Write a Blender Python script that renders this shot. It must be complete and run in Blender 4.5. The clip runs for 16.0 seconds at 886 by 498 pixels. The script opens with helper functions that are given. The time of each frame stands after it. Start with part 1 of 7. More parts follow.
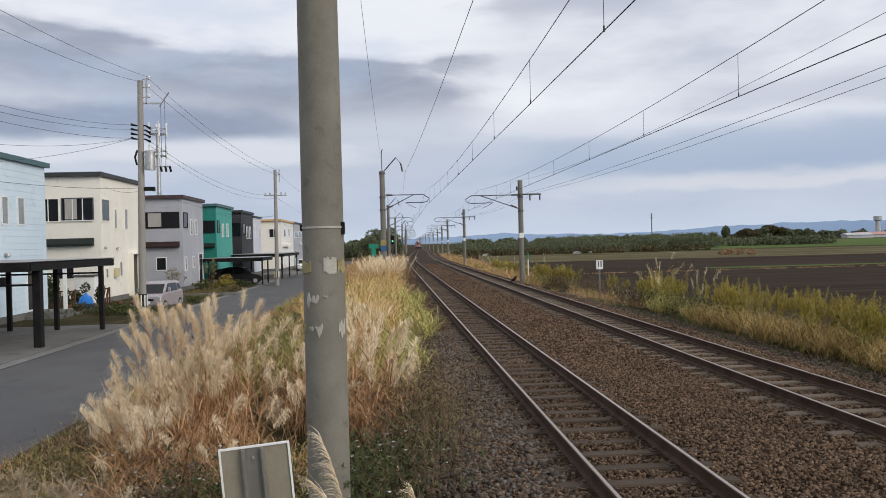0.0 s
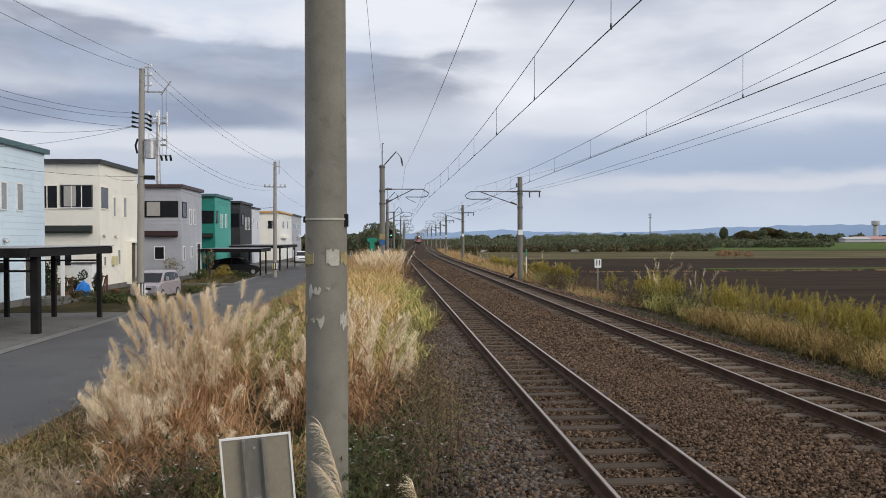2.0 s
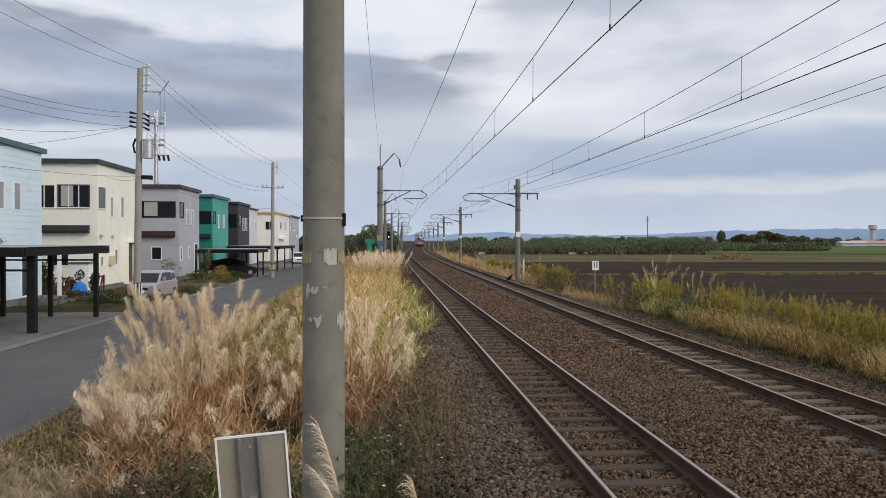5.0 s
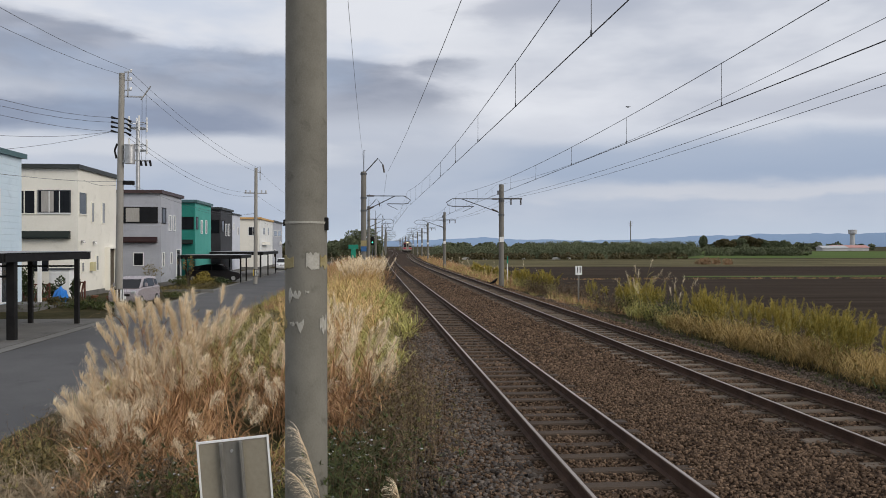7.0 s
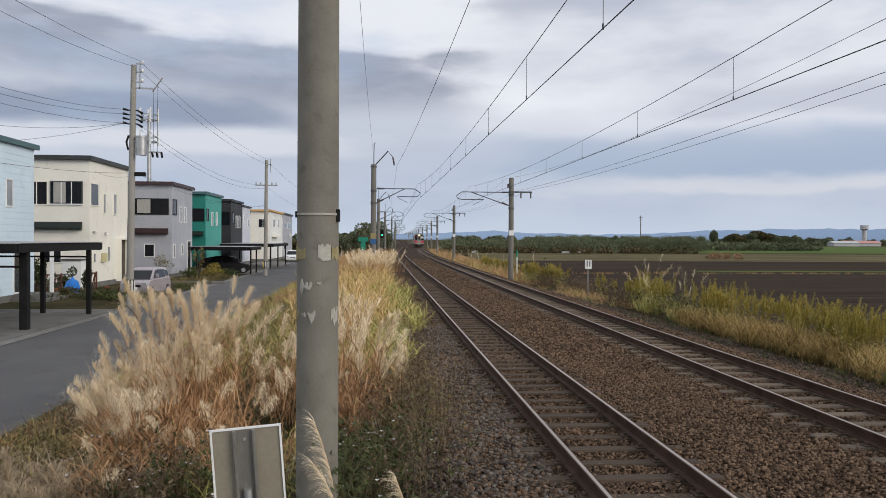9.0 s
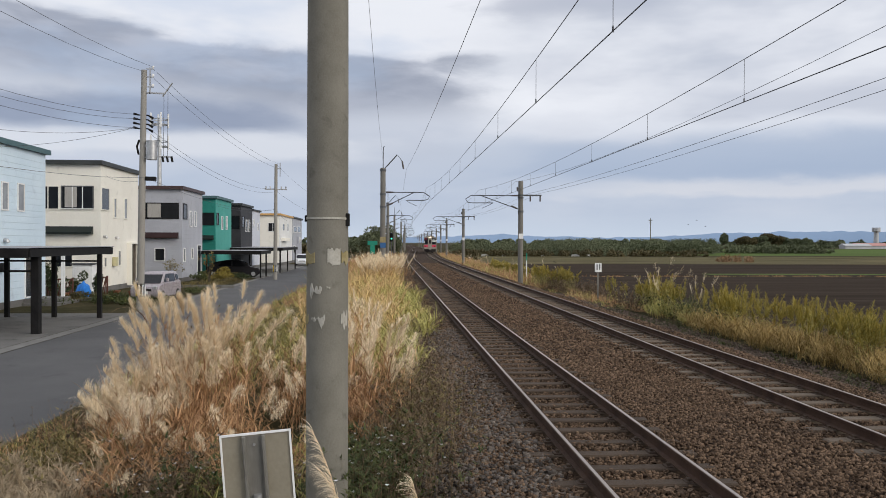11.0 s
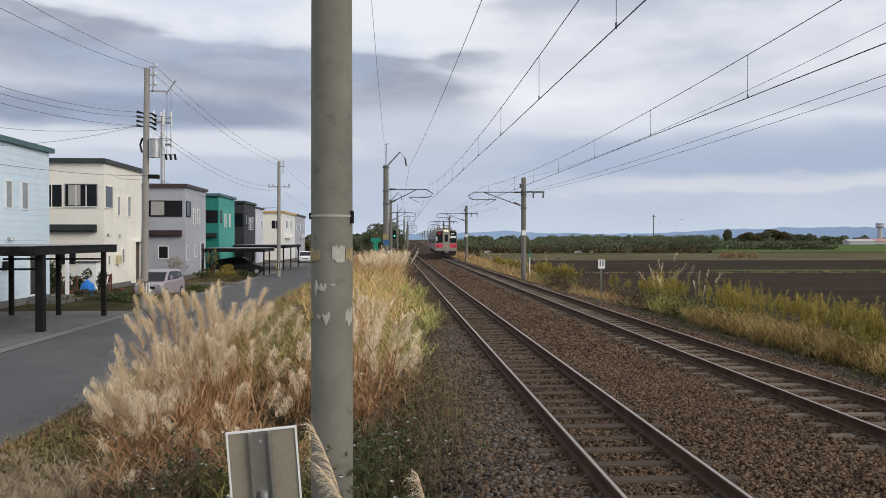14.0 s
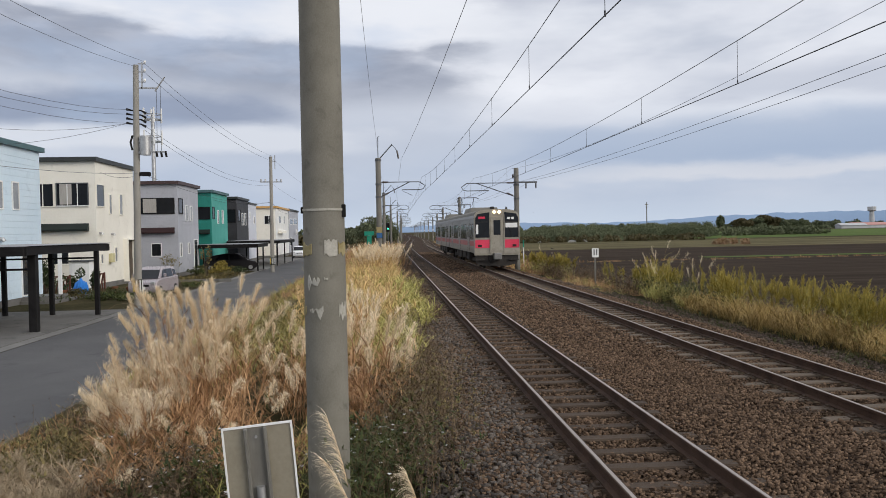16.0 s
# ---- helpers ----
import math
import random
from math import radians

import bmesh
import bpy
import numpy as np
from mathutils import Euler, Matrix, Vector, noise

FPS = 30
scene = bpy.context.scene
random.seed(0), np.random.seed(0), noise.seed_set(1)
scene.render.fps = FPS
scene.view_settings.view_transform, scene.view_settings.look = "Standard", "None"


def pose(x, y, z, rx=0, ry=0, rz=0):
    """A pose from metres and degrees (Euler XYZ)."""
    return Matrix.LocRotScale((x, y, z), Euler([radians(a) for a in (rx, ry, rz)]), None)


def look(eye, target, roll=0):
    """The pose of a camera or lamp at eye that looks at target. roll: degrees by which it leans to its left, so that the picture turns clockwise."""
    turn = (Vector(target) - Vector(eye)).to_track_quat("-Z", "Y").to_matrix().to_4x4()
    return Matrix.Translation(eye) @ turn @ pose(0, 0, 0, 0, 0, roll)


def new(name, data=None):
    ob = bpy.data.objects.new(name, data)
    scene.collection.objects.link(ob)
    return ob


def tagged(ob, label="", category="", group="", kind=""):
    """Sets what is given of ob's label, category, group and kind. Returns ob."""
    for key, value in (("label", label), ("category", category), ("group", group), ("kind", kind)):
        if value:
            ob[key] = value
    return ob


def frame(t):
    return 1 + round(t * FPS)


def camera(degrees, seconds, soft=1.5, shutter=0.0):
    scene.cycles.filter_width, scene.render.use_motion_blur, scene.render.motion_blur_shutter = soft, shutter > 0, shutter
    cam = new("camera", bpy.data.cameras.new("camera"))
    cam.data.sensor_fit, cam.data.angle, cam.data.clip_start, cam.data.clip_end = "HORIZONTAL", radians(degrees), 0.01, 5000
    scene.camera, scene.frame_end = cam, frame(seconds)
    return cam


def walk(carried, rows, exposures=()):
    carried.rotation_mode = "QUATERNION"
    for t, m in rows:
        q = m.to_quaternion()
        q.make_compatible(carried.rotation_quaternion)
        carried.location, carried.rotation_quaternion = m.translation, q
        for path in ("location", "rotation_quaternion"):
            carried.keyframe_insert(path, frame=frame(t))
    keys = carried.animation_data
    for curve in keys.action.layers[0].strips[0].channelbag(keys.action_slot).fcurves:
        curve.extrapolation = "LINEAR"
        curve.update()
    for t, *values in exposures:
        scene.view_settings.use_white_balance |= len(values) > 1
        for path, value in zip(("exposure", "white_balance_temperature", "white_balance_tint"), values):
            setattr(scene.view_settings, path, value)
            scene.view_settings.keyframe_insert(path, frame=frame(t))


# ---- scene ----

# ---------------------------------------------------------------- camera and its walk
cam = camera(57.0, 16.0, soft=0.9)
S = 1.08
PATH = [(0, 0.047, -0.040, 2.235, -0.41, 1.42, -3.75), (0.5, 0.034, -0.023, 2.234, -1.00, 1.54, -3.46),
        (1, 0.018, -0.031, 2.237, -0.91, 0.69, -4.07), (1.5, 0.000, -0.025, 2.232, -0.62, 0.20, -4.18),
        (2, 0.001, -0.022, 2.228, -0.74, 0.17, -3.89), (2.5, 0.002, -0.017, 2.222, -0.44, 0.10, -3.74),
        (3, 0.015, 0.009, 2.221, -0.68, 0.28, -3.64), (3.5, 0.013, 0.018, 2.221, -0.69, 0.77, -3.43),
        (4, 0.010, -0.010, 2.218, -0.56, 0.44, -3.63), (4.5, 0.000, 0.000, 2.213, -0.65, 0.00, -3.79),
        (7, 0.012, -0.025, 2.197, -0.22, -0.01, -5.18), (7.5, 0.002, -0.036, 2.198, -0.48, -0.65, -5.03),
        (8, -0.002, -0.035, 2.194, -0.57, -1.02, -5.07), (8.5, -0.014, -0.039, 2.189, -0.51, -1.33, -4.73),
        (9, -0.003, -0.058, 2.189, -0.70, -0.35, -4.52), (11.5, -0.009, -0.027, 2.194, -0.40, -0.46, -3.61),
        (12, -0.015, -0.043, 2.194, -0.37, -0.87, -3.41), (12.5, -0.022, -0.037, 2.191, -0.70, -0.75, -3.61),
        (13, -0.023, -0.033, 2.191, -0.58, -0.79, -3.61), (13.5, -0.027, -0.024, 2.190, -0.58, -0.68, -3.61),
        (14, -0.017, -0.043, 2.194, -0.68, -0.04, -3.66), (14.5, -0.016, -0.028, 2.193, -0.60, 0.50, -3.84),
        (15, -0.016, -0.029, 2.193, -0.60, 0.81, -3.97), (15.5, -0.012, -0.039, 2.192, -1.07, 0.88, -4.15),
        (16, -0.005, -0.036, 2.192, -1.25, 1.10, -4.10)]
walk(cam, [(t, pose(x * S, y * S, z * S, 90 + p, r, w)) for t, x, y, z, p, r, w in PATH],
     exposures=[(0, 0.01), (0.5, 0.06), (1, 0.04), (2.5, 0.0), (4.5, 0.0), (6.8, -0.16), (7.5, -0.08), (8.5, -0.01), (9, -0.03), (11.5, 0.0), (16, 0.0)])

# ---------------------------------------------------------------- sky, sun
rng = np.random.default_rng(7)


class Nodes:
    """A small writer for node trees."""

    def __init__(self, tree, fresh=True):
        self.tree = tree
        if fresh:
            tree.nodes.clear()

    def add(self, kind, **props):
        n = self.tree.nodes.new(kind)
        for k, v in props.items():
            if k == "operation":
                n.operation = v
            elif k == "blend_type":
                n.blend_type = v
        return n

    def link(self, a, b):
        self.tree.links.new(a, b)

    def feed(self, socket, value):
        if isinstance(value, (int, float)):
            socket.default_value = value
        elif isinstance(value, (tuple, list)):
            socket.default_value = (*value, 1.0)[:len(socket.default_value)]
        else:
            self.link(value, socket)

    def math(self, op, a, b=0.0, clamp=False):
        n = self.add("ShaderNodeMath", operation=op)
        n.use_clamp = clamp
        self.feed(n.inputs[0], a)
        self.feed(n.inputs[1], b)
        return n.outputs[0]

    def step(self, v, lo, hi):
        n = self.add("ShaderNodeMapRange")
        n.interpolation_type = "SMOOTHSTEP"
        self.feed(n.inputs[0], v)
        n.inputs[1].default_value, n.inputs[2].default_value = lo, hi
        return n.outputs[0]

    def mix(self, f, a, b, kind="MIX"):
        n = self.add("ShaderNodeMix")
        n.data_type, n.blend_type = "RGBA", kind
        self.feed(n.inputs[0], f)
        self.feed(n.inputs[6], a)
        self.feed(n.inputs[7], b)
        return n.outputs[2]

    def noise(self, vec, scale, detail=4.0, rough=0.55, dist=0.0):
        n = self.add("ShaderNodeTexNoise")
        if vec is not None:
            self.link(vec, n.inputs["Vector"])
        n.inputs["Scale"].default_value = scale
        n.inputs["Detail"].default_value = detail
        n.inputs["Roughness"].default_value = rough
        n.inputs["Distortion"].default_value = dist
        return n.outputs["Fac"]

    def combine(self, x, y, z):
        n = self.add("ShaderNodeCombineXYZ")
        for s, v in zip(n.inputs, (x, y, z)):
            self.feed(s, v)
        return n.outputs[0]

    def mapping(self, vec, scale=(1, 1, 1), loc=(0, 0, 0)):
        n = self.add("ShaderNodeMapping")
        self.link(vec, n.inputs["Vector"])
        n.inputs["Scale"].default_value = scale
        n.inputs["Location"].default_value = loc
        return n.outputs[0]


SUN_EL, SUN_AZ = radians(26), radians(128)


def make_sky():
    world = bpy.data.worlds.new("sky")
    world.use_nodes = True
    scene.world = world
    n = Nodes(world.node_tree)
    out = n.add("ShaderNodeOutputWorld")
    bg = n.add("ShaderNodeBackground")
    sky = n.add("ShaderNodeTexSky")
    sky.sky_type, sky.sun_disc = "NISHITA", False
    sky.sun_elevation, sky.sun_rotation = SUN_EL, SUN_AZ
    tc = n.add("ShaderNodeTexCoord")
    sep = n.add("ShaderNodeSeparateXYZ")
    n.link(tc.outputs["Generated"], sep.inputs[0])
    x, y, z = sep.outputs
    az = n.math("ARCTAN2", x, y)
    # cloud deck: direction stretched so that the banks lie flat
    flat = n.combine(n.math("MULTIPLY", az, 1.0), n.math("MULTIPLY", y, 0.6), n.math("MULTIPLY", z, 3.4))
    warp = n.math("SUBTRACT", n.noise(flat, 5.0, 6, 0.55), 0.5)
    fine = n.math("SUBTRACT", n.noise(flat, 10.0, 6, 0.55, 0.4), 0.5)
    broad = n.noise(n.mapping(flat, (1, 1, 1), (3.1, 1.7, 0.4)), 2.4, 5, 0.55)
    el = n.math("ADD", n.math("ADD", z, n.math("MULTIPLY", warp, 0.028)), n.math("MULTIPLY", fine, 0.016))
    a2 = n.math("ADD", n.math("ADD", az, n.math("MULTIPLY", warp, 0.22)), n.math("MULTIPLY", fine, 0.08))

    tilted = n.math("ADD", el, n.math("MULTIPLY", n.math("MINIMUM", n.math("ADD", az, 0.1), 0.0), 0.10))

    def bank(lo0, lo1, hi0, hi1, left0, left1, right0, right1, lift=None):
        e = el if lift is None else lift
        v = n.math("MULTIPLY", n.step(e, lo0, lo1), n.math("SUBTRACT", 1.0, n.step(e, hi0, hi1)))
        h = n.math("MULTIPLY", n.step(a2, left0, left1), n.math("SUBTRACT", 1.0, n.step(a2, right0, right1)))
        return n.math("MULTIPLY", v, h)

    blue = n.mix(0.5, (0.38, 0.46, 0.62), sky.outputs[0])
    n.tree.nodes[-1].inputs[0].default_value = 0.03
    white = n.mix(n.step(broad, 0.35, 0.68), (0.88, 0.89, 0.94), (0.61, 0.64, 0.72))
    white = n.mix(n.math("MULTIPLY", n.step(fine, -0.12, 0.2), 0.7), white, (0.80, 0.81, 0.87))
    low = n.mix(n.step(broad, 0.3, 0.7), (0.46, 0.53, 0.66), (0.62, 0.66, 0.75))
    base = n.mix(n.step(el, 0.06, 0.17), low, white)
    # the long dark bank over the houses, its darker lower lip, blue gaps to the right, the pale streaks
    dark = n.mix(n.step(fine, -0.15, 0.2), (0.29, 0.32, 0.405), (0.40, 0.43, 0.52))
    base = n.mix(n.math("MULTIPLY", bank(0.220, 0.230, 0.5, 0.7, -2.0, -1.4, 0.05, 0.25, tilted), 0.8), base, (0.86, 0.87, 0.92))
    base = n.mix(n.math("MULTIPLY", bank(0.055, 0.11, 0.19, 0.22, -1.6, -1.0, 0.0, 0.16, tilted), 0.5), base, (0.42, 0.47, 0.58))
    base = n.mix(n.math("MULTIPLY", bank(0.135, 0.180, 0.215, 0.223, -1.6, -1.0, 0.03, 0.14, tilted), 0.8), base, dark)
    base = n.mix(n.math("MULTIPLY", bank(0.122, 0.140, 0.152, 0.172, -1.4, -0.9, -0.16, -0.04), 0.85), base, (0.27, 0.32, 0.44))
    base = n.mix(n.math("MULTIPLY", bank(0.060, 0.085, 0.110, 0.135, 0.02, 0.22, 1.2, 1.8), 0.6), base, (0.33, 0.42, 0.58))
    base = n.mix(n.math("MULTIPLY", bank(0.130, 0.150, 0.165, 0.190, 0.25, 0.42, 1.2, 1.8), 0.5), base, (0.42, 0.46, 0.57))
    base = n.mix(n.math("MULTIPLY", bank(0.052, 0.060, 0.066, 0.078, 0.15, 0.35, 1.2, 1.8), 0.6), base, (0.74, 0.74, 0.78))
    base = n.mix(n.math("MULTIPLY", bank(0.092, 0.104, 0.118, 0.132, -1.2, -0.6, -0.08, 0.05), 0.75), base, (0.74, 0.76, 0.82))
    base = n.mix(n.math("MULTIPLY", bank(0.250, 0.275, 0.300, 0.330, 0.08, 0.16, 0.30, 0.40), 0.55), base, (0.36, 0.39, 0.49))
    base = n.mix(n.math("MULTIPLY", bank(0.10, 0.15, 0.36, 0.42, 0.10, 0.35, 1.4, 2.0), n.math("ADD", n.math("MULTIPLY", n.step(broad, 0.36, 0.60), 0.6), 0.22)), base, (0.49, 0.53, 0.63))
    base = n.mix(n.math("SUBTRACT", 1.0, n.step(z, 0.002, 0.045)), base, (0.58, 0.65, 0.76))
    gaps = n.math("MULTIPLY", n.step(broad, 0.56, 0.70), 0.35)
    base = n.mix(gaps, base, blue)
    base = n.mix(n.math("SUBTRACT", 1.0, n.step(z, -0.05, 0.0)), base, (0.16, 0.15, 0.13))
    n.feed(bg.inputs[0], n.mix(1.0, base, (0.985, 1.0, 1.012), "MULTIPLY"))
    bg.inputs[1].default_value = 1.0
    n.link(bg.outputs[0], out.inputs[0])


make_sky()
sun = new("sun", bpy.data.lights.new("sun", "SUN"))
sun.data.energy, sun.data.angle, sun.data.color = 2.0, radians(35), (1.0, 0.93, 0.83)
sun.matrix_world = look((0, 0, 0), (-math.sin(SUN_AZ) * math.cos(SUN_EL), -math.cos(SUN_AZ) * math.cos(SUN_EL), -math.sin(SUN_EL)))

# ---------------------------------------------------------------- materials


def mat(name, c1, c2, scale=4.0, rough=0.8, metal=0.0, bump=0.0, fine=40.0, island=0.0, c3=None, stretch=(1, 1, 1), rnd=0.0, spec=0.3, emit=None):
    """Two scales of noise between c1 and c2, stains of c3, a fine bump; island/rnd: variation from piece to piece."""
    m = bpy.data.materials.new(name)
    m.use_nodes = True
    n = Nodes(m.node_tree)
    out, bs = n.add("ShaderNodeOutputMaterial"), n.add("ShaderNodeBsdfPrincipled")
    n.link(bs.outputs[0], out.inputs[0])
    tc = n.add("ShaderNodeTexCoord")
    vec = n.mapping(tc.outputs["Object"], stretch)
    big, small = n.noise(vec, scale, 5, 0.6), n.noise(vec, fine, 3, 0.6)
    f = n.math("ADD", n.math("MULTIPLY", big, 0.65), n.math("MULTIPLY", small, 0.35))
    f = n.step(f, 0.32, 0.68)
    if island:
        g = n.add("ShaderNodeNewGeometry")
        f = n.math("ADD", n.math("MULTIPLY", f, 1 - island), n.math("MULTIPLY", g.outputs["Random Per Island"], island))
    if rnd:
        o = n.add("ShaderNodeObjectInfo")
        f = n.math("ADD", n.math("MULTIPLY", f, 1 - rnd), n.math("MULTIPLY", o.outputs["Random"], rnd))
    col = n.mix(f, c1, c2)
    if c3:
        col = n.mix(n.math("MULTIPLY", n.step(n.noise(vec, scale * 2.3, 6, 0.65, 0.5), 0.55, 0.72), 0.75), col, c3)
    n.feed(bs.inputs["Base Color"], col)
    n.feed(bs.inputs["Roughness"], n.math("ADD", n.math("MULTIPLY", small, 0.2), rough - 0.1, True))
    bs.inputs["Metallic"].default_value = metal
    bs.inputs["Specular IOR Level"].default_value = spec
    if bump:
        b = n.add("ShaderNodeBump")
        b.inputs["Strength"].default_value = bump
        b.inputs["Distance"].default_value = 0.02
        n.link(small, b.inputs["Height"])
        n.link(b.outputs[0], bs.inputs["Normal"])
    if emit:
        bs.inputs["Emission Color"].default_value = (*emit[:3], 1)
        bs.inputs["Emission Strength"].default_value = emit[3]
    return m


def siding(name, c1, c2, pitch=0.45, depth=0.5, rough=0.6):
    """Painted wall panels with horizontal joints and faint weather marks."""
    m = mat(name, c1, c2, 0.5, rough, 0, 0.0, 9.0, c3=tuple(v * 0.86 for v in c1))
    n = Nodes(m.node_tree, False)
    bs = next(k for k in m.node_tree.nodes if k.type == "BSDF_PRINCIPLED")
    tc = n.add("ShaderNodeTexCoord")
    sep = n.add("ShaderNodeSeparateXYZ")
    n.link(tc.outputs["Object"], sep.inputs[0])
    saw = n.math("FRACT", n.math("DIVIDE", sep.outputs[2], pitch))
    groove = n.step(saw, 0.0, 0.07)
    b = n.add("ShaderNodeBump")
    b.inputs["Strength"].default_value = depth
    b.inputs["Distance"].default_value = 0.03
    n.link(groove, b.inputs["Height"])
    n.link(b.outputs[0], bs.inputs["Normal"])
    return m


def glass(name, tint=(0.03, 0.035, 0.04)):
    m = mat(name, tint, tuple(v * 1.5 for v in tint), 1.0, 0.12, 0, 0, 3.0, spec=0.6)
    return m


